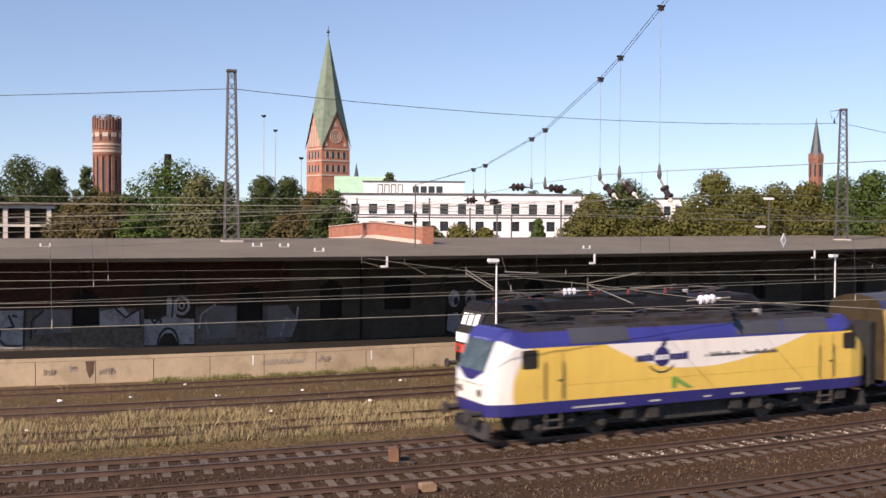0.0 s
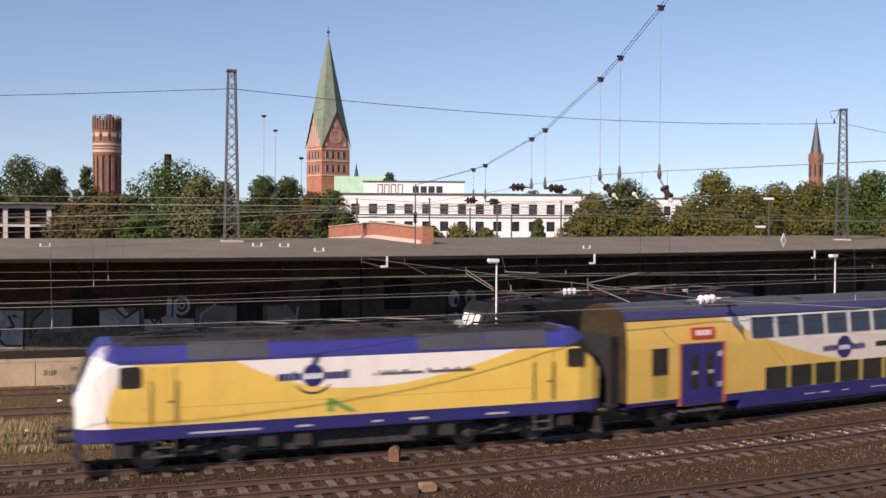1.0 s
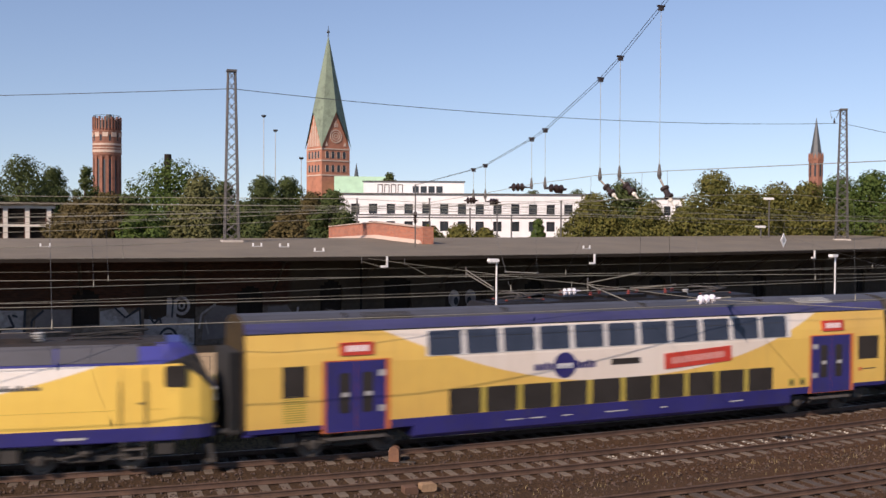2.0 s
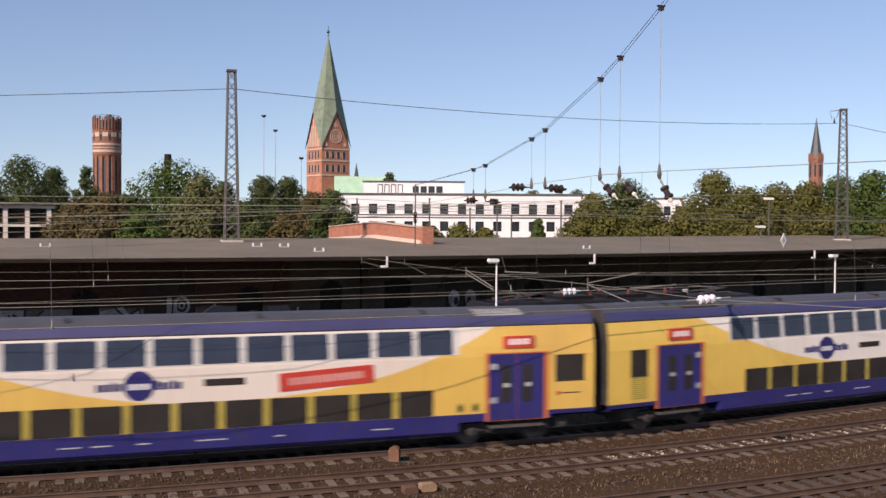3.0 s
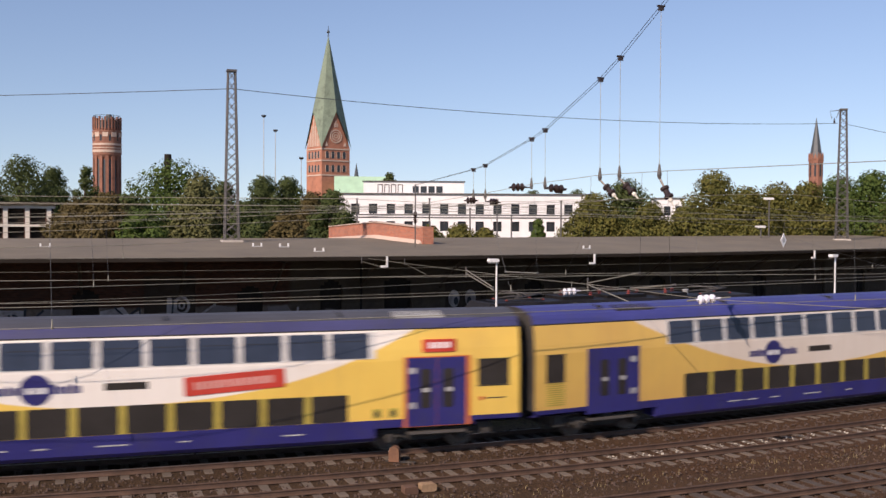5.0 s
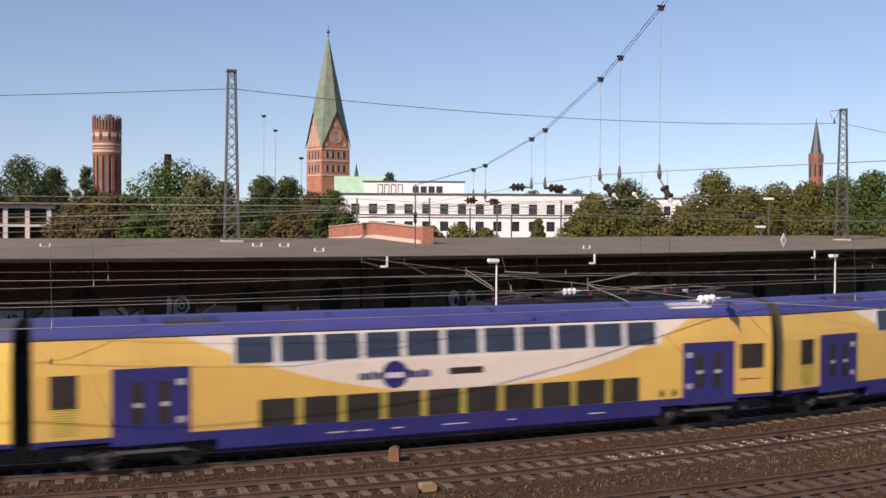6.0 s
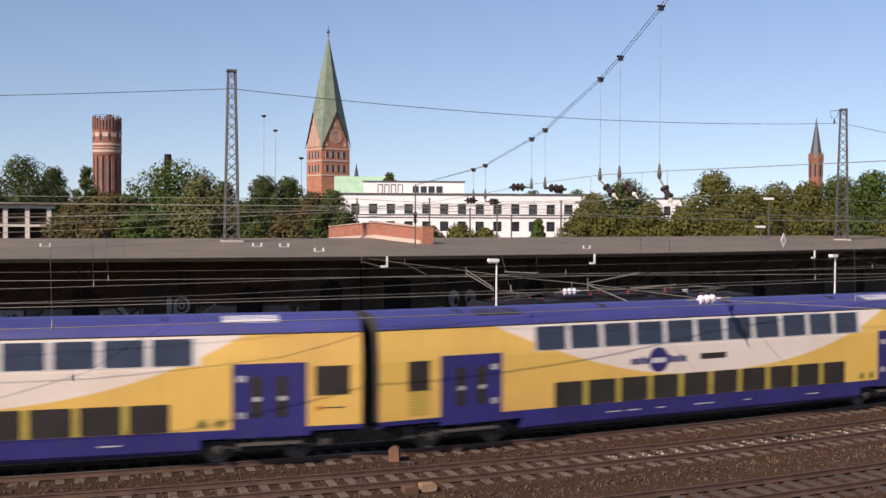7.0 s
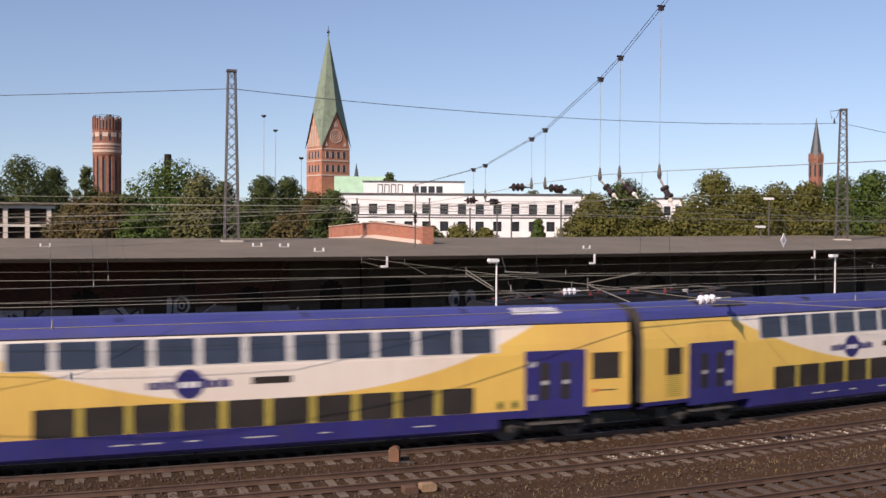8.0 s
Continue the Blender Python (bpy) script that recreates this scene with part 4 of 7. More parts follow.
        for x in (u + 0.1, u + 0.45):
            g.tube([(x, -0.95, 4.22), (x, -0.6, 4.3), (x, 0.6, 4.3), (x, 0.95, 4.22)], 0.025, 5)
        part("pantograph", g, RUBBER if marks else STEEL, c, "pantograph with folded arms")
        for x in (u - 0.4, u + 1.6):
            for y in (-0.6, 0.6):
                g = Geo()
                g.lathe((x, y, 3.88), (0, 0, 1), [(0, 0.05), (0.03, 0.09), (0.06, 0.05), (0.09, 0.09), (0.12, 0.05), (0.14, 0.05)], 8)
                part("insulator", g, PORCELAIN if marks else RED_PORCELAIN, c)
    for k in range(7):
        g = Geo()
        x = 6.2 + 1.15 * k
        g.lathe((x, -0.55 if k % 2 else 0.3, 3.95), (0, 0, 1), [(0, 0.06), (0.05, 0.11), (0.1, 0.06), (0.15, 0.11), (0.2, 0.06), (0.25, 0.11), (0.3, 0.05), (0.36, 0.03)], 8)
        part("insulator", g, PORCELAIN if marks else RED_PORCELAIN, c)
    g = Geo()
    g.tube([(6.2, 0.3, 4.3), (7.35, -0.55, 4.3), (8.5, 0.3, 4.32), (9.65, -0.55, 4.3), (10.8, 0.3, 4.3), (11.95, -0.55, 4.3), (13.1, 0.3, 4.3)], 0.022, 5)
    part("high_voltage_bar", g, STEEL, c)
    g = Geo()
    for k in range(4):
        g.lathe((13.3, -0.5, 3.95 + 0.07 * k), (0, 0, 1), [(0, 0.1), (0.02, 0.16), (0.05, 0.16), (0.07, 0.1)], 12)
    part("main_switch", g, PILLAR, c, "ribbed grey roof insulator")
    g = Geo()
    g.tube([(4.5, 0.2, 4.15), (9, 0.3, 4.12), (14, 0.2, 4.15)], 0.02, 5)
    part("roof_bar", g, STEEL, c)
    # sides
    for sgn in (-1, 1):
        for u in (2.05, L - 1.3 - 0.65):
            g = Geo()
            g.rounded(u, u + 0.65, sgn * (W - 0.05), sgn * (W + 0.008), 2.58, 3.22, 0.1)
            part("cab_window", g, GLASS, c)
        for u in (3.0, L - 3.2):
            g = Geo()
            g.box(u, u + 0.68, sgn * (W - 0.05), sgn * (W + 0.006), 1.42, 3.2)
            d = part("cab_door", g, paint, c)
            g = Geo()
            for x in (u - 0.05, u + 0.7):
                g.tube([(x, sgn * (W + 0.05), 1.5), (x, sgn * (W + 0.05), 2.8)], 0.018, 5)
            g.box(u + 0.5, u + 0.62, sgn * W, sgn * (W + 0.03), 2.1, 2.16)
            g.box(u + 0.0, u + 0.012, sgn * W, sgn * (W + 0.009), 1.42, 3.2)
            g.box(u + 0.67, u + 0.682, sgn * W, sgn * (W + 0.009), 1.42, 3.2)
            part("handrail", g, UNDER, d)
            g = Geo()
            for zz in (0.45, 0.72):
                g.box(u + 0.02, u + 0.62, sgn * (W - 0.25), sgn * (W + 0.01), zz, zz + 0.04)
            for x in (u, u + 0.62):
                g.box(x, x + 0.04, sgn * (W - 0.06), sgn * (W + 0.01), 0.42, 1.0)
            part("step_ladder", g, STEEL, c)
        rnd = random.Random(5)
        bars("lettering", [(a, a + w, *sorted((sgn * (W - 0.02), sgn * (W + 0.009))), 1.1, 1.14 + rnd.uniform(0, 0.04)) for a, w in ((4.1, 2.2), (7.4, 0.5), (9.9, 0.35), (11.2, 0.6), (13.9, 0.8))], PILLAR, c)
    if marks:
        y = -W - 0.002
        emblem(c, 7.95, 2.72, 0.36, y, 2.3, True)
        g = Geo()
        n = 18
        arc = [(7.95 + 0.62 * math.sin(a), 2.62 - 0.5 * math.cos(a)) for a in [-1.1 + 2.2 * k / n for k in range(n + 1)]]
        inner = [(7.95 + 0.56 * math.sin(a), 2.62 - 0.43 * math.cos(a)) for a in [-1.1 + 2.2 * k / n for k in range(n + 1)]]
        g.prism(arc + inner[::-1], y - 0.006, y + 0.01)
        part("emblem_arc", g, UNDER, c)
        x, words = 9.95, []
        rnd = random.Random(8)
        while x < 13.4:
            w = rnd.uniform(0.06, 0.13)
            if rnd.random() > 0.06:
                words.append((x, x + w, y - 0.006, y + 0.01, 2.62, 2.71 + rnd.choice((0, 0, 0.07))))
            x += w + 0.03
        bars("slogan_bar", words, GALV, c)
        g = Geo()
        g.prism([(8.4, 1.55), (8.4, 1.95), (8.55, 1.98), (9.4, 1.5), (9.1, 1.5), (8.62, 1.75), (8.62, 1.52)], y - 0.006, y + 0.01)
        part("green_mark", g, GREEN, c, "green angular mark")
        # thin ochre strip drawn as the contact wire's shadow along the side
        g = Geo()
        g.box(2.6, 16.9, y - 0.003, y + 0.004, 1.933, 1.941)
        part("wire_shadow_strip", g, PILLAR_Y, c)
    for u in (4.23, 14.67):
        bogie(c, u, 2.6)
    g = Geo()
    g.rounded(6.9, 12.0, -1.15, 1.15, 0.35, 0.98, 0.12)
    part("transformer_box", g, UNDER, c, "underfloor transformer box")
    for a, lo in ((1.9, 0.5), (6.3, 0.55), (7.4, 0.5), (11.3, 0.55), (12.3, 0.5), (16.7, 0.55)):
        for sgn in (-1, 1):
            g = Geo()
            g.box(a, a + 0.5, sgn * 1.1, sgn * 1.38, lo, 0.97)
            part("equipment_box", g, BOGIE, c)
    return c


LOCO = locomotive("yellow and white electric locomotive with a blue roof, dirty bogies", LOCO_PAINT, LOCO_BLUE, BLUE, True)
n_moving = len(WHEELS)
PARKED = locomotive("parked black electric locomotive with a white and red front", BLACK, BLACK, BLACK, False)
PARKED_WHEELS = WHEELS[n_moving:]
WHEELS = WHEELS[:n_moving]


def two_point_pose(s, length, pivot, off=0.0):
    """Pose of a vehicle whose front end lies at s, carried by two bogies on the track."""
    a, b = lie(s + pivot, off), lie(s + length - pivot, off)
    d = (b - a).normalized()
    o = a - d * pivot
    return pose(o.x, o.y, 0, 0, 0, math.degrees(math.atan2(d.y, d.x)))


PARKED.matrix_basis = two_point_pose(16.3, 18.9, 4.23, TRACKS["E"])


def from_eye(x, y, d):
    """The place d metres off (over the ground) along bearing x degrees at the height of slope y."""
    return Vector((d * math.sin(radians(x)), d * math.cos(radians(x)), EYE_HEIGHT + y * d))


# ---- shed roof: fire wall, brackets, lamps ----
def brick_material():
    m, nt, bsdf = nodes_of("firewall_brick")
    co = nt.nodes.new("ShaderNodeTexCoord").outputs["Object"]
    sep = nt.nodes.new("ShaderNodeSeparateXYZ")
    nt.links.new(co, sep.inputs[0])
    cb = nt.nodes.new("ShaderNodeCombineXYZ")
    nt.links.new(mathn(nt, "ADD", sep.outputs[0], sep.outputs[1]), cb.inputs[0])
    nt.links.new(sep.outputs[2], cb.inputs[1])
    br = nt.nodes.new("ShaderNodeTexBrick")
    br.inputs["Scale"].default_value, br.inputs["Brick Width"].default_value, br.inputs["Row Height"].default_value = 1.0, 0.25, 0.083
    br.inputs["Mortar Size"].default_value = 0.012
    br.inputs["Color1"].default_value, br.inputs["Color2"].default_value = (0.50, 0.165, 0.085, 1), (0.34, 0.11, 0.065, 1)
    br.inputs["Mortar"].default_value = (0.30, 0.19, 0.145, 1)
    nt.links.new(cb.outputs[0], br.inputs["Vector"])
    col = mix(nt, mathn(nt, "MULTIPLY", ramp(nt, noise_out(nt, co, 0.9, 6, 0.65), 0.5, 0.7), 0.5), br.outputs[0], (0.15, 0.07, 0.055))
    finish(nt, bsdf, col, 0.9, 0, br.outputs[1], 0.6, -0.01)
    return m


FIREWALL = brick_material()
fw = thing("fire_wall", "low red brick fire wall with a pale coping across the shed roof", "wall")
line = [(24.15, 28.5), (24.0, 32.3), (23.95, 36.0), (24.2, 41.0), (24.5, 46.0)]
tops = [7.17, 7.36, 7.52, 7.33, 7.13]
base = [Vector((*lie(s, o).xy, roof_z(o) - 0.1)) for s, o in line]
side = (base[-1] - base[0]).cross(Vector((0, 0, 1))).normalized() * 0.22
g = Geo()
g.loft([[b - side, b + side, Vector((*(b + side).xy, t)), Vector((*(b - side).xy, t))] for b, t in zip(base, tops)])
part("masonry", g, FIREWALL, fw)
g = Geo()
g.loft([[Vector((*(b - side * 1.35).xy, t)), Vector((*(b + side * 1.35).xy, t)), Vector((*(b + side * 1.35).xy, t + 0.06)), Vector((*(b - side * 1.35).xy, t + 0.06))] for b, t in zip(base, [t + 0.003 for t in tops])])
part("coping", g, STONE_BAND, fw, "pale mortar coping")
p0 = base[0]
g = Geo()
g.box(-0.35, 0.35, -0.35, 0.35, 0.0, 1.2, Matrix.Translation(p0))
part("end_pier", g, FIREWALL, fw)
g = Geo()
g.loft([[Vector((*(b - side * 1.2).xy, roof_z(o) + 0.005)), Vector((*(b - side * 2.6).xy, roof_z(o) + 0.005)), Vector((*(b - side * 1.02).xy, roof_z(o) + 0.22))] for b, (s, o) in zip(base, line)])
part("flashing", g, STONE_BAND, fw, "pale lead flashing")

for s in (15.58, 30.26, 52.80):
    b = thing("eaves_lamp_bracket", "white painted bracket hanging under the shed eaves", "bracket", "brackets under the eaves")
    m = lie_pose(s, EAVE_OFF - 0.1)
    g = Geo()
    g.box(-0.045, 0.045, -0.05, 0.03, EAVE_Z - 0.55, EAVE_Z + 0.02, m)
    part("stem", g, WHITE, b)
    g = Geo()
    g.rounded(-0.35, -0.05, -0.06, 0.04, EAVE_Z - 0.56, EAVE_Z - 0.45, 0.03, m)
    part("foot", g, WHITE, b)
for s, o in ((-4.0, 26.6), (9.97, 26.5), (11.72, 25.9), (12.82, 21.8), (33.66, 22.1)):
    b = thing("roof_bracket", "small pale cable bracket on the bitumen roof", "bracket", "brackets on the shed roof")
    g = Geo()
    m = lie_pose(s, o, roof_z(o))
    g.box(-0.3, 0.3, -0.06, 0.06, -0.01, 0.05, m)
    part("bar", g, PILLAR, b)
    for k in (-0.28, 0.2):
        g = Geo()
        g.box(k, k + 0.08, -0.04, 0.04, 0.05, 0.22, m)
        part("lug", g, WHITE, b)


# ---- lattice masts ----
def lattice_mast(at, height, w0, w1, label, arm=False):
    t = thing("lattice_mast", label, "mast", "catenary masts", Matrix.Translation(at) @ Matrix.Rotation(-math.atan2(at[0], at[1]) + 0.12, 4, "Z"))

    def corner(k, z):
        w = w0 + (w1 - w0) * z / height
        return Vector(((-1, 1, 1, -1)[k] * w / 2, (-1, -1, 1, 1)[k] * w / 2, z))
    for k in range(4):
        g = Geo()
        g.tube([corner(k, 0), corner(k, height)], 0.05, 4)
        part("leg", g, GALV, t)
    n = int(height / 0.62)
    for face in range(4):
        g = Geo()
        for i in range(n):
            z0, z1 = height * i / n, height * (i + 1) / n
            a, b = (face, (face + 1) % 4) if i % 2 else ((face + 1) % 4, face)
            g.tube([corner(a, z0), corner(b, z1)], 0.022, 4)
            g.tube([corner(b, z0), corner(a, z1)], 0.018, 4)
        part("lattice", g, GALV, t, "crossed flat bars")
    g = Geo()
    g.box(-w1 / 2 - 0.08, w1 / 2 + 0.08, -w1 / 2 - 0.08, w1 / 2 + 0.08, height - 0.05, height + 0.08)
    part("cap", g, GALV, t)
    g = Geo()
    g.box(-w0 / 2 - 0.2, w0 / 2 + 0.2, -w0 / 2 - 0.2, w0 / 2 + 0.2, -0.35, 0.12)
    part("footing", g, CONCRETE, t)
    if arm:
        g = Geo()
        g.tube([(w1 / 2, 0, height), (-1.1, 0, height - 0.1), (-0.95, 0, height - 0.75)], 0.035, 5)
        g.tube([(-0.35, 0, height - 0.1), (-0.6, 0, height - 0.75)], 0.03, 5)
        part("arm", g, GALV, t)
        g = Geo()
        g.lathe((-0.75, 0, height - 1.2), (0, 0, 1), [(0, 0.03), (0.05, 0.1), (0.1, 0.05), (0.15, 0.1), (0.2, 0.05), (0.25, 0.1), (0.3, 0.05), (0.5, 0.03)], 8)
        part("insulator", g, PORCELAIN, t)
    return t


mast1 = Vector((7.28, 65.9, roof_z(31.8) - 0.02))
mast2 = Vector((61.3, 76.9, roof_z(28.1) - 0.02))
lattice_mast(mast1, 16.83 - mast1.z, 0.86, 0.44, "grey steel lattice mast rising through the shed roof")
lattice_mast(mast2, 17.55 - mast2.z, 1.0, 0.5, "grey steel lattice mast with a side arm on the shed roof", True)
near_mast = Vector((17.6, 16.8, -0.5))
lattice_mast(near_mast, 21.5, 1.3, 0.5, "tall grey steel lattice mast beside the tracks")


# ---- overhead line ----
def sag(a, b, drop, n=14):
    a, b = Vector(a), Vector(b)
    return [a.lerp(b, i / n) - Vector((0, 0, 4 * drop * (i / n) * (1 - i / n))) for i in range(n + 1)]


def cable(name, pts, r, label, mat=None, group="overhead wires"):
    g = Geo()
    g.tube(pts, r, 5)
    return tagged(part(name, g, mat or WIRE), label, "wire", group)


top1, top2 = mast1 + Vector((0, 0, 17.0 - mast1.z - 1.25)), Vector((mast2.x - 0.6, mast2.y, 16.35))
cable("feeder_cable", sag(top1, top2, 0.75), 0.022, "dark feeder cable strung between lattice masts", WIRE_DARK)
cable("feeder_cable", sag(lie(-70, 34, 14.3), top1, 0.5), 0.022, "dark feeder cable strung between lattice masts", WIRE_DARK)
cable("feeder_cable", sag(top2 + Vector((0.6, 0, 0)), lie(140, 26, 14.0), 0.6), 0.022, "dark feeder cable strung between lattice masts", WIRE_DARK)

XH = 17.5
HEAD = [(31.11, 14.77), (33.98, 13.53), (35.55, 12.96), (40.72, 11.49), (42.2, 11.22), (48.04, 10.36), (49.78, 10.24), (60.26, 9.78)]
cross_z = {31.11: 9.31, 33.98: 9.4, 35.55: 9.4, 40.72: 9.25, 42.2: 9.28, 48.04: 8.95, 49.78: 8.97}
for dx in (-0.06, 0.06):
    pts = [Vector((XH + dx, near_mast.y + 0.3, 20.9)), Vector((XH + dx, 22.0, 19.0)), Vector((XH + dx, 26.5, 16.85))] + [Vector((XH + dx, y, z)) for y, z in HEAD]
    cable("head_span", pts, 0.0105, "twin steel span cables slung across the tracks", WIRE_DARK)
cable("cross_span_wire", [Vector((XH, near_mast.y + 0.4, 9.05)), Vector((XH, 20.42, 9.1)), Vector((XH, 30.6, 9.31)), Vector((XH, 35.4, 9.38)), Vector((XH, 42, 9.25)), Vector((XH, 49, 8.96)), Vector((XH, 60.26, 8.6))],
      0.011, "upper cross-span wire over the tracks", WIRE)
cable("cross_span_wire", [Vector((XH, near_mast.y + 0.4, 5.72)), Vector((XH, 20.34, 5.59)), Vector((XH, 28.24, 5.26)), Vector((XH, 36.4, 5.24)), Vector((XH, 42, 5.14)), Vector((XH, 51.5, 5.08)), lie(16.37, 17.0, 5.45), lie(14.4, 17.65, 5.7)],
      0.011, "lower cross-span wire over the tracks", WIRE)
post = thing("roof_post", "slim steel post with insulator on the shed roof", "post", m=Matrix.Translation((XH, 60.26, roof_z(25) - 0.02)))
g = Geo()
g.tube([(0, 0, 0), (0, 0, 9.85 - roof_z(25))], 0.04, 6)
part("pole", g, GALV, post)
g = Geo()
g.lathe((0, 0, 1.4), (0, 0, 1), [(0, 0.05)] + [(0.1 + 0.12 * k + e, 0.05 + 0.1 * (e == 0.05)) for k in range(5) for e in (0.0, 0.05)] + [(0.8, 0.05)], 8)
part("insulator", g, PORCELAIN, post)


def insulator_drop(y, top, low, lean):
    """Span clamp, hanger wire and a ribbed insulator slung below the cross-span wire."""
    t = thing("hanger", "span hanger wire with clamp and dark ribbed insulator", "hanger", "hangers of the head span")
    g = Geo()
    g.box(XH - 0.09, XH + 0.09, y - 0.05, y + 0.05, top - 0.12, top + 0.05)
    g.tube([(XH - 0.14, y, top + 0.03), (XH + 0.14, y, top + 0.03)], 0.035, 6)
    part("clamp", g, PORCELAIN, t)
    g = Geo()
    g.tube([(XH, y, top), (XH, y, low + 0.1)], 0.009, 5)
    part("hanger_wire", g, WIRE, t)
    g = Geo()
    g.lathe((XH, y, low - 0.25), (0, 0, 1), [(0, 0.05), (0.15, 0.08), (0.5, 0.03)], 8)
    part("turnbuckle", g, STEEL, t)
    if lean is None:
        return
    a = Vector((XH, y, low - 0.2))
    d = Vector((lean * 0.5, -lean, -0.75)).normalized()
    g = Geo()
    g.tube([a, a + d * 0.4], 0.035, 6)
    part("link", g, STEEL, t)
    g = Geo()
    prof = [(0.34, 0.06), (0.38, 0.15), (0.46, 0.15), (0.5, 0.1), (0.66, 0.1), (0.7, 0.16), (0.78, 0.16), (0.82, 0.07)]
    g.lathe(a, d, prof, 12)
    part("insulator", g, PORCELAIN, t, "dark brown ribbed porcelain insulator")
    g = Geo()
    g.lathe(a + d * 0.82, d, [(0, 0.07), (0.1, 0.075), (0.14, 0.03), (0.3, 0.02)], 10)
    part("end_cap", g, STONE_PALE, t)


for (y, z), lean in zip(HEAD[:3], (0.4, 0.75, 0.75)):
    insulator_drop(y, z, cross_z[y], lean)
for y, z in HEAD[3:7]:
    insulator_drop(y, z, cross_z[y], None)
# tension insulators that lie along the tracks beside the hangers
for dx, y, z, long in ((-1.05, 42.2, 9.1, 0.85), (0.05, 40.72, 9.06, 0.95), (-0.5, 49.78, 8.66, 0.75), (0.1, 48.04, 8.6, 0.7), (0.35, 40.72, 9.0, 0.6)):
    t = thing("span_insulator", "dark ribbed insulator in a wire beside the cross span", "insulator", "insulators of the cross span")
    g = Geo()
    prof = [(0, 0.03), (0.12, 0.04)] + [(0.14 + (long - 0.28) * (k + e) / 3, 0.07 + 0.1 * (e in (0.3, 0.65))) for k in range(3) for e in (0.0, 0.3, 0.65, 0.95)] + [(long - 0.1, 0.04), (long, 0.03)]
    g.lathe((XH + dx, y, z), (1, 0, -0.06 if dx > 0 else 0.02), prof, 12)
    part("insulator", g, PORCELAIN, t)
    g = Geo()
    g.tube([(XH + dx + (0.0 if dx > 0 else long), y, z), (XH, y, z + 0.02)], 0.03, 6)
    g.tube([(XH, y, z - 0.03), (XH, y, z + 0.35)], 0.02, 6)
    part("yoke", g, STEEL, t)
for y, z in ((38.0, 4.84), (28.0, 5.26)):
    t = thing("span_insulator", "white ribbed insulator in the lower cross-span wire", "insulator", "insulators of the cross span")
    g = Geo()
    prof = [(0, 0.03), (0.1, 0.03)] + [(0.1 + 0.2 * k + e, 0.04 + 0.1 * (e in (0.03, 0.1))) for k in range(3) for e in (0.0, 0.03, 0.1, 0.13)] + [(0.72, 0.03), (0.85, 0.03)]
    g.lathe((XH - 0.45, y, z), (1, 0, 0.05), prof, 12)
    part("insulator", g, PORCELAIN_W, t)
    g = Geo()
    g.tube([(XH - 0.75, y, z - 0.02), (XH - 0.4, y, z)], 0.03, 6)
    g.tube([(XH + 0.4, y, z + 0.04), (XH + 0.75, y, z + 0.06)], 0.03, 6)
    g.tube([(XH, y - 0.02, z - 0.02), (XH, y - 0.02, 5.27)], 0.012, 5)
    part("end_fitting", g, WIRE, t)

# contact wires: where each runs, (along, off) knots; they swing from track to track over the points
CONTACT = [
    ("C", 5.3, 0.012, [(-60, -10.2), (-2.0, -10.3), (7.9, -9.6), (14.6, -9.05), (17.4, -9.1), (40, -9.6), (150, -9.2)]),
    ("B", 5.3, 0.012, [(-60, -4.6), (-2.6, -4.57), (6.7, -3.66), (10.4, -3.2), (19.7, -2.15), (30.6, -1.5), (150, -1.0)]),
    ("A", 5.3, 0.008, [(-60, -3.3), (-2.8, -3.1), (3.2, -2.9), (11.0, -1.87), (17.2, -1.2), (32, 0.2), (150, 0.3)]),
    ("X", 5.3, 0.007, [(-60, -13.0), (-2.8, -2.9), (3.5, -0.75), (13.3, 3.45), (18, 5.4), (60, 9.0), (150, 10.0)]),
    ("D", 5.3, 0.012, [(-60, 1.6), (-3.5, 3.4), (4.3, 5.6), (10.7, 7.6), (15.5, 8.1), (25.3, 6.85), (41, 5.8), (150, 5.2)]),
    ("E", 5.3, 0.012, [(-60, 10.6), (-4.1, 8.33), (4.7, 7.9), (10.7, 7.6), (23.9, 5.2), (34.8, 1.65), (70, -6.0), (150, -20)]),
    ("G", 5.87, 0.007, [(-60, 15.6), (150, 15.6)]),
    ("F", 5.3, 0.006, [(-60, 15.0), (150, 15.4)])]
MESS = {"C": 7.45, "B": 7.0, "A": 7.3, "D": 7.55, "E": 7.2, "G": 7.75}
s_h = 17.2


def run_off(knots, s):
    for (a, p), (b, q) in zip(knots, knots[1:]):
        if s <= b:
            return p + (q - p) * (s - a) / (b - a)
    return knots[-1][1]


def messenger_z(low, s):
    return low + (8.5 - low) * max(0.0, 1 - (34 - abs(34 - abs(s - s_h) % 68)) / 34) ** 2


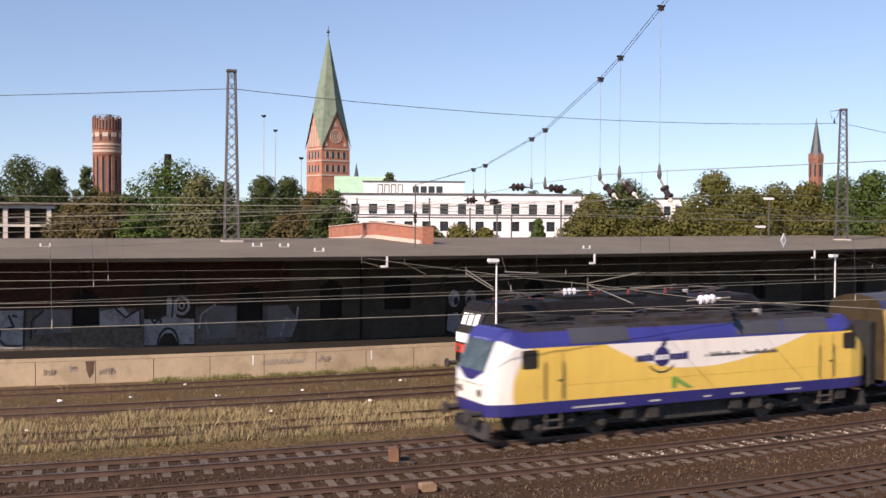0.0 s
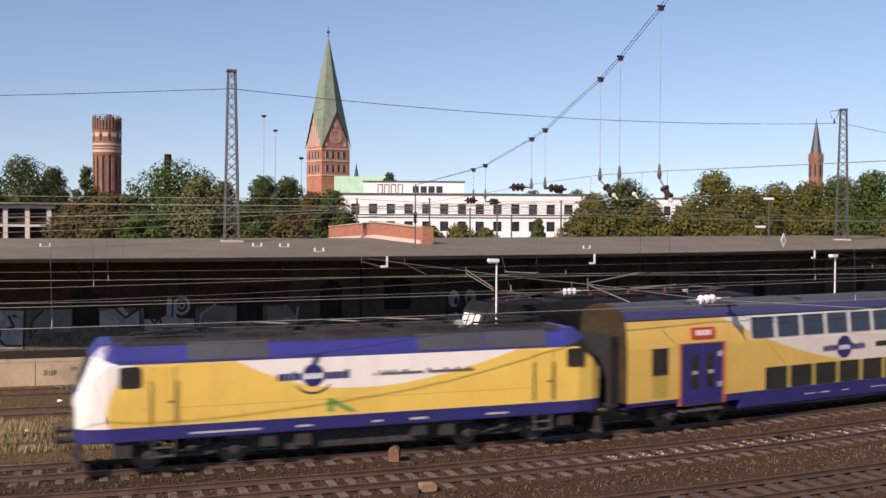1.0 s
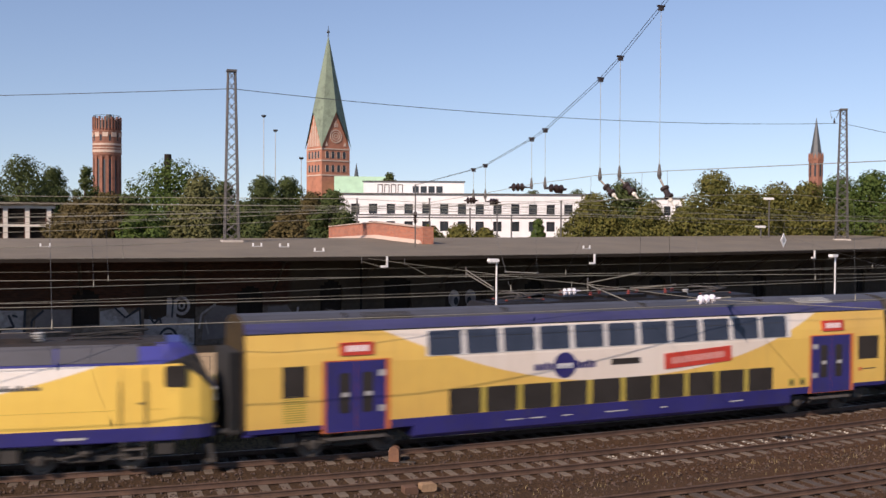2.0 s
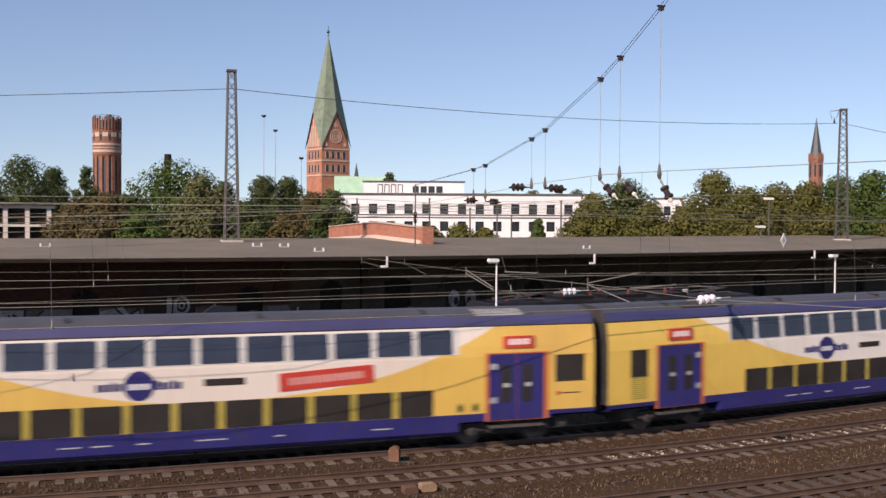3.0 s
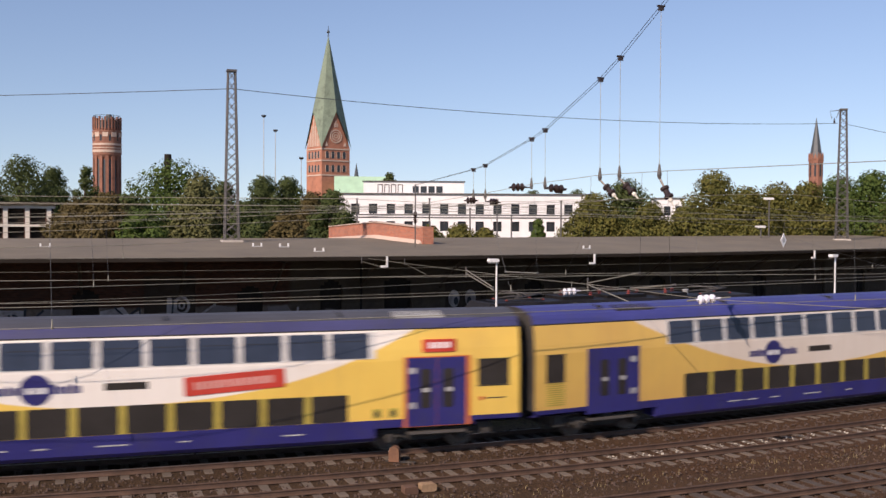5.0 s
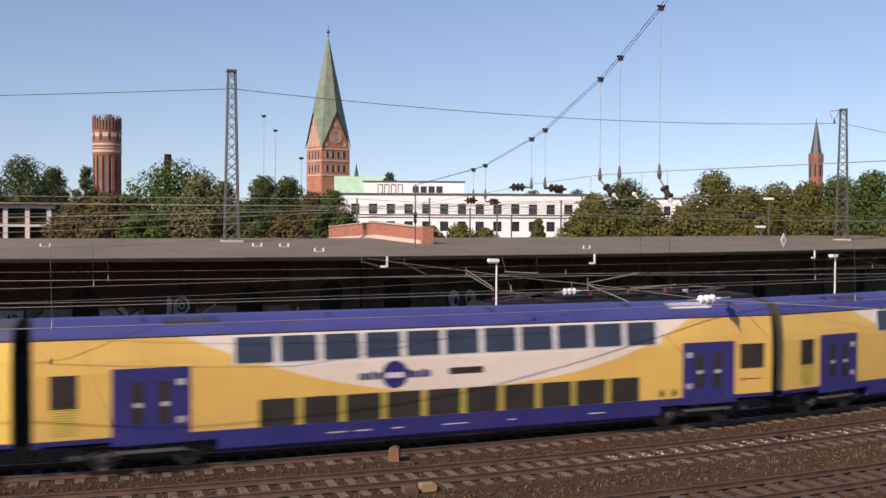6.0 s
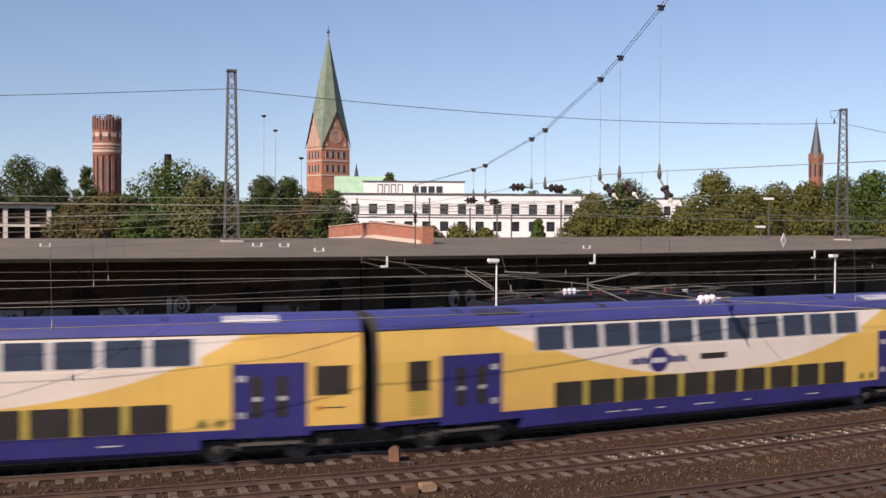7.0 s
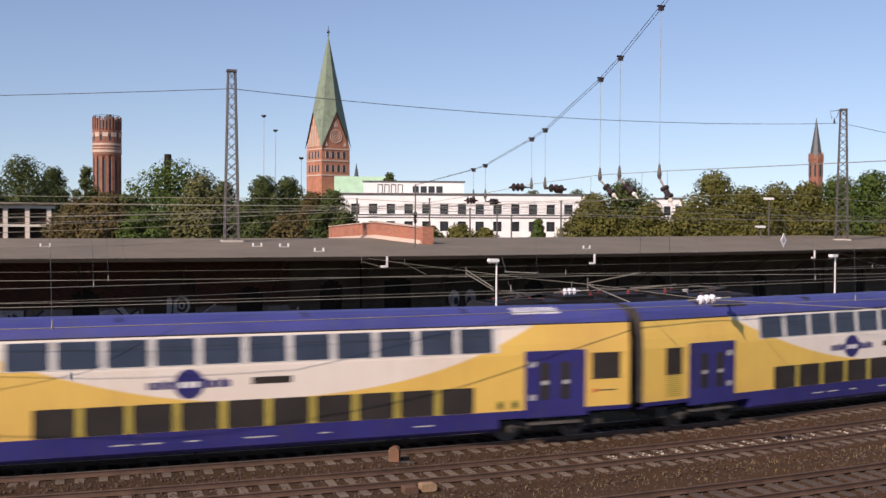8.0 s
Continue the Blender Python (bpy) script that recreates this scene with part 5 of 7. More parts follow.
for key, zc, r, knots in CONTACT:
    cable("contact_wire", [lie(s, run_off(knots, s), zc) for s in stations(-60, 150, 1.5)], r, "copper contact wire above a track")
    if key not in MESS:
        continue
    mid = TRACKS[key]
    cable("messenger_wire", [lie(s, mid, messenger_z(MESS[key], s)) for s in stations(-60, 150, 2.0)], 0.0068, "messenger wire above a contact wire")
    rnd = random.Random(key)
    s = s_h - 60 + rnd.uniform(2, 6)
    while s < 110:
        if abs(s - s_h) > 2:
            g = Geo()
            foot = lie(s + 0.1, run_off(knots, s + 0.1), zc)
            g.tube([lie(s, mid, messenger_z(MESS[key], s)), foot], 0.0045, 4)
            dropper = tagged(part("dropper", g, WIRE_DARK), "thin dropper wire between messenger and contact wire", "wire", "droppers")
            g = Geo()
            g.lathe(foot - Vector((0, 0, 0.03)), (0, 0, 1), [(0, 0.02), (0.05, 0.024), (0.22, 0.01)], 6)
            part("clip", g, WIRE, dropper)
        s += rnd.uniform(15, 22)

def beyond(p, k=1.2):
    """The same line of sight, k times as far: the gear of the next track but one."""
    e = Vector((0, 0, EYE_HEIGHT))
    return e + (Vector(p) - e) * k


# registration gear in the span: tubes with clamps, (y, z) from end to end
for label, bars in (("pair of parallel steel registration tubes", [((50.84, 5.12), (46.84, 4.47)), ((50.7, 4.92), (46.7, 4.33)), ((50.84, 5.25), (50.84, 4.75))]),
                    ("level steel registration tube", [((45.2, 5.3), (41.4, 5.42))]),
                    ("forked pair of steel registration tubes", [((36.5, 5.28), (32.4, 5.87)), ((36.5, 5.22), (32.85, 4.77)), ((36.5, 5.0), (36.5, 5.45))]),
                    ("short rising steel registration tube", [((33.0, 5.3), (30.0, 5.6))])):
    t = thing("registration_arm", label + " under the cross-span wire", "arm", "registration arms")
    for a, b in bars:
        g = Geo()
        p, q = Vector((XH, *a)), Vector((XH, *b))
        if a[0] < 40:
            p, q = beyond(p), beyond(q)
        g.tube([p, q], 0.026, 6)
        part("tube", g, WIRE, t)
        g = Geo()
        d = (q - p).normalized()
        g.lathe(p - d * 0.05, d, [(0, 0.05), (0.12, 0.055), (0.14, 0.03)], 8)
        part("clamp", g, GALV, t)
        g = Geo()
        g.lathe(q - d * 0.12, d, [(0, 0.03), (0.03, 0.05), (0.14, 0.05)], 8)
        part("clamp", g, GALV, t)
for s0, z0, s1, z1 in ((13.74, 5.58, 14.84, 5.31), (16.37, 5.45, 17.73, 4.86)):
    t = thing("registration_arm", "slim registration arm on a drop bracket before the eaves", "arm", "registration arms")
    g = Geo()
    g.tube([lie(s0, 16.9, z0 + 0.25), lie(s0, 16.9, z0 - 0.1)], 0.022, 6)
    part("bracket", g, GALV, t)
    g = Geo()
    g.tube([lie(s0, 16.9, z0), lie(s1, 16.9, z1)], 0.018, 6)
    part("tube", g, WIRE, t)
for y0, z0, y1, z1 in ((41.5, 5.42, 41.9, 8.9), (32.4, 5.87, 32.3, 9.3), (36.5, 5.45, 36.3, 9.3), (30.3, 5.6, 30.6, 9.3)):
    g = Geo()
    g.tube([beyond((XH, y0, z0)), (XH, y1, z1 + 0.04)] if y0 < 40 else [(XH, y0, z0), (XH, y1, z1)], 0.005, 4)
    tagged(part("stay_wire", g, WIRE_DARK), "thin stay wire holding a registration tube", "wire", "stay wires")
for off, z, dz in ((20.5, 8.9, 0.5), (24.0, 8.55, 0.5), (13.0, 8.4, 0.7)):
    cable("feeder_wire", sag(lie(-60, off, z + dz), lie(14, off, z - 0.1), 0.2) + sag(lie(14.5, off, z - 0.1), lie(120, off, z + dz), 0.9), 0.013, "bare feeder wire along the tracks")
cable("roof_cable", [lie(s, o, roof_z(o) + 0.05 + 0.5 * math.sin(max(0, (s - 4) / 8)) ** 2) for s, o in ((-14, 25), (-5, 25.8), (0, 27), (5, 29.5), (9, 31.5))], 0.014, "thin cable across the shed roof")

t = thing("diamond_sign", "white diamond-shaped railway sign hung in the wires", "sign", m=lie_pose(31.75, 5.0, 6.8, 8))
g = Geo()
g.prism([(0, -0.33), (0.24, 0), (0, 0.33), (-0.24, 0)], -0.015, 0.015)
part("board", g, WHITE, t)
g = Geo()
g.prism([(0, -0.16), (0.115, 0), (0, 0.16), (-0.115, 0)], -0.02, -0.016)
part("mark", g, PILLAR, t)
g = Geo()
g.tube([(0, 0.0, 0.27), (0, -0.06, 1.12)], 0.008, 4)
part("hanger_wire", g, GALV, t)


# ---- platform lamps, point lantern, point motor ----
def platform_lamp(s, off, top):
    t = thing("platform_lamp", "white lamp post with a box-shaped lantern", "lamp", "lamps between the tracks", lie_pose(s, off, -0.18))
    h = top + 0.18
    g = Geo()
    g.lathe((0, 0, 0), (0, 0, 1), [(0, 0.09), (0.6, 0.07), (0.62, 0.05), (h, 0.04)], 12)
    part("pole", g, WHITE, t)
    g = Geo()
    g.rounded(-0.40, 0.07, -0.13, 0.13, h - 0.06, h + 0.08, 0.04)
    lan = part("lantern", g, WHITE, t)
    g = Geo()
    g.box(-0.38, 0.05, -0.12, 0.12, h - 0.1, h - 0.083)
    part("diffuser", g, PILLAR, lan)
    return t


platform_lamp(17.05, 7.8, 5.92)
platform_lamp(39.45, 7.8, 5.88)
t = thing("point_lantern", "small rust-orange point indicator with a rounded top", "signal", m=lie_pose(8.75, -1.55, -0.2, -32))
g = Geo()
ring = [(-0.17, 0.02), (0.17, 0.02), (0.17, 0.36)] + [(0.17 * math.cos(a), 0.36 + 0.15 * math.sin(a)) for a in (0.5, 1.0, 1.57, 2.1, 2.6)] + [(-0.17, 0.36)]
g.prism(ring, -0.14, 0.14)
part("housing", g, surface("rust_orange", (0.17, 0.08, 0.042), 0.8, 0, 0.35, 3, 18, (0.12, 0.06, 0.04), 0.6, 0.3), t)
g = Geo()
for k in range(3):
    g.hexa([(-0.178, -0.12, 0.06 + 0.13 * k), (-0.17, -0.12, 0.06 + 0.13 * k), (-0.17, 0.12, 0.12 + 0.13 * k), (-0.178, 0.12, 0.12 + 0.13 * k)] +
           [(-0.178, -0.12, 0.11 + 0.13 * k), (-0.17, -0.12, 0.11 + 0.13 * k), (-0.17, 0.12, 0.17 + 0.13 * k), (-0.178, 0.12, 0.17 + 0.13 * k)])
part("stripes", g, STONE_BAND, t, "faded pale slanting stripes")
g = Geo()
g.box(-0.3, 0.7, -0.06, 0.06, -0.02, 0.03)
part("base_plate", g, UNDER, t)
t = thing("point_motor", "rusty point motor with a pale cover beside the rail", "point motor", m=lie_pose(8.25, -5.4, -0.22) @ Matrix.Diagonal((0.85, 0.8, 0.7, 1)))
RUST = surface("rust_brown", (0.11, 0.058, 0.036), 0.85, 0, 0.3, 3, 18, (0.09, 0.05, 0.035), 0.6, 0.3)
g = Geo()
g.rounded(-0.6, -0.12, -0.22, 0.22, 0, 0.3, 0.05)
part("gearbox", g, RUST, t)
g = Geo()
g.rounded(0.0, 0.55, -0.2, 0.2, 0.05, 0.36, 0.08)
part("motor_cover", g, surface("pale_cover", (0.27, 0.175, 0.1), 0.8, 0, 0.25, 3, 18, (0.2, 0.11, 0.07), 0.6, 0.2), t)
g = Geo()
g.tube([(-0.1, 0, 0.1), (-0.1, 1.4, 0.06)], 0.03, 6)
g.tube([(0.05, 0, 0.1), (0.05, 1.4, 0.06)], 0.03, 6)
part("rod", g, UNDER, t)


# ---- graffiti ----
def wall_paint(name, rings, mat, label, off=WALL_OFF - 0.006, depth=0.004):
    g = Geo()
    for ring in rings:
        n, k = len(g.v), len(ring)
        g.v += [tuple(lie(s, off, z)) for s, z in ring] + [tuple(lie(s, off + depth, z)) for s, z in ring]
        g.f.append(tuple(range(n, n + k)))
        for i in range(k):
            j = (i + 1) % k
            g.f.append((n + i, n + k + i, n + k + j, n + j))
    return tagged(part(name, g, mat), label, "graffiti", "graffiti on the shed")


def stroke(pts, w):
    """Short quads along a polyline in the wall's plane."""
    out = []
    for (a, b), (c, d) in zip(pts, pts[1:]):
        l = math.hypot(c - a, d - b) or 1
        nx, nz = -(d - b) / l * w / 2, (c - a) / l * w / 2
        out.append([(a - nx, b - nz), (c - nx, d - nz), (c + nx, d + nz), (a + nx, b + nz)])
    return out


def curve(cx, cz, rx, rz, a0, a1, n=10):
    return [(cx + rx * math.cos(radians(a0 + (a1 - a0) * i / n)), cz + rz * math.sin(radians(a0 + (a1 - a0) * i / n))) for i in range(n + 1)]


wall_paint("graffiti_patch", [[(-6.9, 1.25), (-4.75, 1.25), (-4.65, 3.1), (-6.9, 3.15)]], GRAF_W, "pale graffiti block with black letters")
wall_paint("graffiti_stroke", stroke([(-4.7, 1.2), (-4.6, 3.2)], 0.14) + stroke([(-5.5, 2.9), (-5.2, 2.3), (-5.9, 2.2)], 0.13) + stroke([(-5.3, 2.9), (-5.0, 2.8)], 0.1)
           + stroke([(-5.9, 2.3), (-6.0, 1.7), (-5.7, 1.4), (-4.8, 1.35)], 0.12) + stroke([(-4.3, 1.7), (-4.25, 2.6), (-3.6, 3.1)], 0.12) + stroke([(-3.9, 2.3), (-4.1, 2.0)], 0.1),
           GRAF_B, "black graffiti strokes on brick", WALL_OFF - 0.011)
wall_paint("graffiti_patch", [[(-4.1, 1.9), (-2.1, 2.0), (-2.1, 3.1), (-3.6, 3.15), (-4.05, 2.7)]], GRAF_V, "faded grey graffiti field on brick")
wall_paint("graffiti_patch", [[(-0.5, 2.2), (1.75, 2.25), (1.85, 3.05), (1.2, 2.75), (0.8, 3.2), (-0.5, 3.0)]], GRAF_W, "pale zigzag graffiti on brick")
wall_paint("graffiti_stroke", stroke([(0.3, 3.2), (0.95, 2.65), (1.75, 3.15), (1.8, 2.15), (0.6, 2.2)], 0.1), GRAF_B, "black graffiti strokes on brick", WALL_OFF - 0.011)
dw = WALL_OFF + 0.14
wall_paint("graffiti_figure", [[(2.0, 1.2), (2.85, 1.2), (2.95, 1.55), (3.2, 1.8), (3.6, 1.8), (3.85, 1.55), (3.95, 1.2), (4.95, 1.2), (4.95, 2.5), (4.1, 2.55), (3.75, 2.7), (3.6, 3.6), (3.35, 3.6), (3.3, 2.7), (2.8, 2.5), (2.0, 2.55)]], GRAF_W,
           "large pale graffiti figure on a boarded door", dw)
wall_paint("graffiti_figure", stroke(curve(4.2, 3.2, 0.42, 0.42, 200, -150, 14), 0.16) + stroke(curve(4.2, 3.2, 0.16, 0.16, 250, -100, 8), 0.1) + stroke([(3.75, 2.6), (3.85, 3.3)], 0.2), GRAF_W, "pale graffiti spiral on boards", dw)
wall_paint("graffiti_stroke", stroke(curve(3.4, 1.2, 0.6, 0.85, 0, 180, 12), 0.13) + stroke([(3.62, 2.6), (3.72, 3.6)], 0.1) + stroke([(2.3, 2.7), (2.6, 2.3), (2.9, 2.6), (3.0, 2.3)], 0.12), GRAF_B, "black graffiti outlines on boards", dw - 0.005)
wall_paint("graffiti_patch", [[(5.35, 1.4), (7.4, 1.5), (7.4, 3.05), (6.2, 3.2), (5.5, 2.6)]], GRAF_V, "faded grey graffiti field on brick")
wall_paint("graffiti_stroke", stroke([(5.2, 2.0), (5.35, 2.75), (6.2, 3.25)], 0.12) + stroke([(5.6, 2.4), (5.75, 1.7)], 0.1), GRAF_W, "pale graffiti strokes on brick", WALL_OFF - 0.011)
wall_paint("graffiti_patch", [[(9.3, 1.4), (10.9, 1.4), (11.3, 2.3), (10.6, 3.1), (9.4, 3.05)]], GRAF_V, "faded grey graffiti field on brick")
wall_paint("graffiti_stroke", stroke([(10.2, 1.5), (10.5, 2.4), (11.2, 2.35), (11.3, 3.0)], 0.13), GRAF_W, "pale graffiti strokes on brick", WALL_OFF - 0.011)
wall_paint("graffiti_shape", [curve(22.15, 3.2, 0.42, 0.5, 0, 330, 11), curve(23.4, 3.2, 0.42, 0.5, 0, 330, 11), [(21.6, 1.4), (22.3, 1.2), (22.9, 1.9), (22.4, 2.4), (21.7, 2.3)]], GRAF_W, "pale round graffiti shapes on a dark door", dw)
wall_paint("graffiti_spot", [curve(22.3, 3.05, 0.17, 0.24, 0, 330, 11), curve(23.3, 3.05, 0.17, 0.24, 0, 330, 11)], GRAF_B, "black round graffiti spots", dw - 0.005)
t = thing("drain_pipe", "dark cast-iron drain pipe on the shed wall", "pipe")
g = Geo()
g.tube([lie(15.42, WALL_OFF - 0.08, PLAT_Z), lie(15.42, WALL_OFF - 0.08, 5.5)], 0.06, 8)
part("pipe", g, FASCIA, t)
g = Geo()
for z in (1.6, 3.0, 4.4):
    g.tube([lie(15.42, WALL_OFF - 0.08, z), lie(15.42, WALL_OFF - 0.08, z + 0.08)], 0.08, 8)
part("collar", g, FASCIA, t)
rnd = random.Random(12)


def tags(s0, s1, z, mat, n, label):
    rings = []
    w = (s1 - s0) / n
    for k in range(n):
        s, h = s0 + w * k, rnd.uniform(0.2, 0.34)
        rings += stroke([(s, z), (s + rnd.uniform(-0.02, 0.05), z + h)], 0.022)
        pick = rnd.random()
        if pick < 0.4:
            rings += stroke([(s, z + h), (s + 0.7 * w, z + h * 0.95), (s + 0.65 * w, z + h * 0.5), (s, z + h * 0.45)], 0.02)
        elif pick < 0.7:
            rings += stroke([(s, z + 0.01), (s + 0.7 * w, z + 0.02), (s + 0.72 * w, z + h)], 0.02)
        else:
            rings += stroke([(s, z + h), (s + 0.75 * w, z)], 0.02) + stroke([(s, z + h * 0.5), (s + 0.5 * w, z + h * 0.55)], 0.02)
    wall_paint("platform_tag", rings, mat, label, PLAT - 0.022)


tags(-3.3, -2.6, 0.35, GRAF_V, 5, "small blue scribble bars on the platform face")
tags(-2.0, -1.6, 0.5, GRAF_W, 4, "small white scribble bars on the platform face")
tags(-0.5, 0.4, 0.3, GRAF_V, 7, "small blue scribble bars on the platform face")
tags(-6.0, -5.4, 0.2, GRAF_W, 2, "small white scribble bars on the platform face")
tags(8.3, 10.8, 0.45, GRAF_W, 14, "long white scribble bars on the platform face")
tags(11.5, 12.3, 0.45, GRAF_V, 5, "small black scribble bars on the platform face")
wall_paint("rust_stain", [[(-1.2, 0.95), (-0.75, 0.95), (-0.8, 0.4), (-0.9, 0.25), (-1.0, 0.15), (-1.15, 0.5)]], RUST, "brown rust stain on the platform face", PLAT - 0.022)
for s in (7.7, 14.7):
    wall_paint("platform_mark", [[(s, 0.45), (s + 0.08, 0.45), (s + 0.08, 0.95), (s, 0.95)]], WHITE, "white painted mark on the platform face", PLAT - 0.022)


# ---- far buildings ----
def white_building():
    t = thing("office_building", "white plastered office building with dark windows and a set-back top floor", "building")
    c = from_eye(19.0, 0, 178)
    t.matrix_basis = Matrix.Translation((c.x, c.y, 0)) @ Matrix.Rotation(radians(-17.0), 4, "Z")
    x0, x1, top = -21.8, 22.0, 12.15
    rows = [(8.85, 10.55), (5.95, 7.6), (3.0, 4.7)]
    g = Geo()
    cols = [x0 + 2.9 + 3.02 * k for k in range(14)]
    levels = [-0.5] + [v for r in reversed(rows) for v in r] + [top]
    for lo, hi in zip(levels[::2], levels[1::2]):
        g.box(x0, x1, 0, 0.4, lo, hi)
    for lo, hi in rows:
        x = x0
        for cx in cols:
            g.box(x, cx - 0.72, 0, 0.4, lo, hi)
            x = cx + 0.72
        g.box(x, x1, 0, 0.4, lo, hi)
    g.box(x0, x1, 0.4, 14, -0.5, top - 0.3)
    part("wall", g, PLASTER, t, "white plaster wall")
    g = Geo()
    g.box(x0 - 0.25, x1 + 0.25, -0.25, 14.2, top, top + 0.22)
    part("roof_edge", g, GALV, t)
    for lo, hi in ((rows[0][0] - 0.25, rows[0][0] - 0.05), (rows[1][1] + 0.55, rows[1][1] + 0.75)):
        g = Geo()
        g.box(x0, x1, -0.07, -0.003, lo, hi)
        part("string_course", g, GALV, t, "grey band along the wall")
    for lo, hi in rows:
        for cx in cols:
            g = Geo()
            g.box(cx - 0.7, cx + 0.7, 0.3, 0.36, lo, hi)
            w = part("window", g, PANE, t)
            g = Geo()
            for a in (-0.7, -0.03, 0.64):
                g.box(cx + a, cx + a + 0.06, 0.22, 0.3, lo, hi)
            g.box(cx - 0.7, cx + 0.7, 0.22, 0.3, hi - 0.4, hi - 0.34)
            part("frame", g, UNDER, w)
    g = Geo()
    g.prism([(x0 - 2.4, top), (x0 - 0.26, top), (x0 - 0.26, top - 0.9), (x0 - 1.2, top - 0.9)], 0.2, 13)
    part("eaves", g, PLASTER, t, "white slanting eaves at the end")
    g = Geo()
    g.box(x0 - 1.15, x0 - 0.01, 0.6, 12, -0.5, top - 0.905)
    part("glazed_end", g, PANE, t)
    g = Geo()
    g.box(-17.6, -0.4, 1.5, 10, top, 14.35)
    pent = part("penthouse", g, PLASTER, t, "white set-back top floor")
    g = Geo()
    g.box(-17.8, -0.2, 1.3, 10.2, 14.35, 14.5)
    part("roof_edge", g, GALV, pent)
    for k in range(4):
        g = Geo()
        g.box(-9.2 + 1.35 * k, -8.15 + 1.35 * k, 1.44, 1.49, top + 0.35, 13.6)
        part("window", g, PANE, pent)
    for k in range(4):
        g = Geo()
        x = -15.2 + 1.15 * k
        for a, b in ((x, x + 0.1), (x + 0.75, x + 0.85)):
            g.box(a, b, 1.42, 1.49, top + 0.3, 13.8)
        g.box(x, x + 0.85, 1.42, 1.49, 13.8, 13.9)
        part("door_frame", g, UNDER, pent)
    return t


white_building()


def concrete_block():
    t = thing("concrete_building", "beige concrete frame building with deep dark bays", "building")
    c = from_eye(-2.9, 0, 112)
    t.matrix_basis = Matrix.Translation((c.x, c.y, 0)) @ Matrix.Rotation(radians(4), 4, "Z")
    g = Geo()
    g.box(-12, 0.45, 0.55, 10, -0.5, 8.7)
    part("core", g, FASCIA, t, "dark glazed bays")
    for z, h in ((0.2, 0.4), (3.4, 0.3), (6.88, 0.24), (8.7, 0.36)):
        g = Geo()
        g.box(-12, 0.6, -0.1, 10.1, z, z + h)
        part("floor_edge", g, STONE_PALE, t)
    g = Geo()
    g.box(-12.2, 0.9, -0.5, 10.5, 9.063, 9.36)
    part("roof_edge", g, FASCIA, t, "dark flat roof edge")
    for k in range(6):
        x = 0.0 - 2.02 * k
        g = Geo()
        g.box(x - 0.21, x + 0.21, -0.05, 0.55, -0.5, 8.7)
        part("pillar", g, STONE_PALE, t)
        g = Geo()
        g.box(x - 1.75, x - 1.68, 0.45, 0.545, -0.5, 8.7)
        g.box(x - 0.32, x - 0.25, 0.45, 0.545, -0.5, 8.7)
        part("window_frame", g, surface("brown_frame", (0.12, 0.05, 0.035), 0.6, 0, 0.2, 1, 9, bump=0.05), t)
    return t


concrete_block()
t = thing("white_house", "small white flat-roofed house among trees", "house", m=Matrix.Translation((*from_eye(30.1, 0, 152).xy, 0)) @ Matrix.Rotation(radians(-20), 4, "Z"))
g = Geo()
g.box(-2.2, 1.6, 0, 6, -0.5, 10.9)
part("wall", g, PLASTER, t)
g = Geo()
g.box(-2.3, 1.7, -0.1, 6.1, 10.9, 11.1)
part("roof", g, GALV, t)
for k in (-1.3, 0.3):
    g = Geo()
    g.box(k, k + 0.9, -0.05, -0.004, 8.6, 9.9)
    part("window", g, PANE, t)


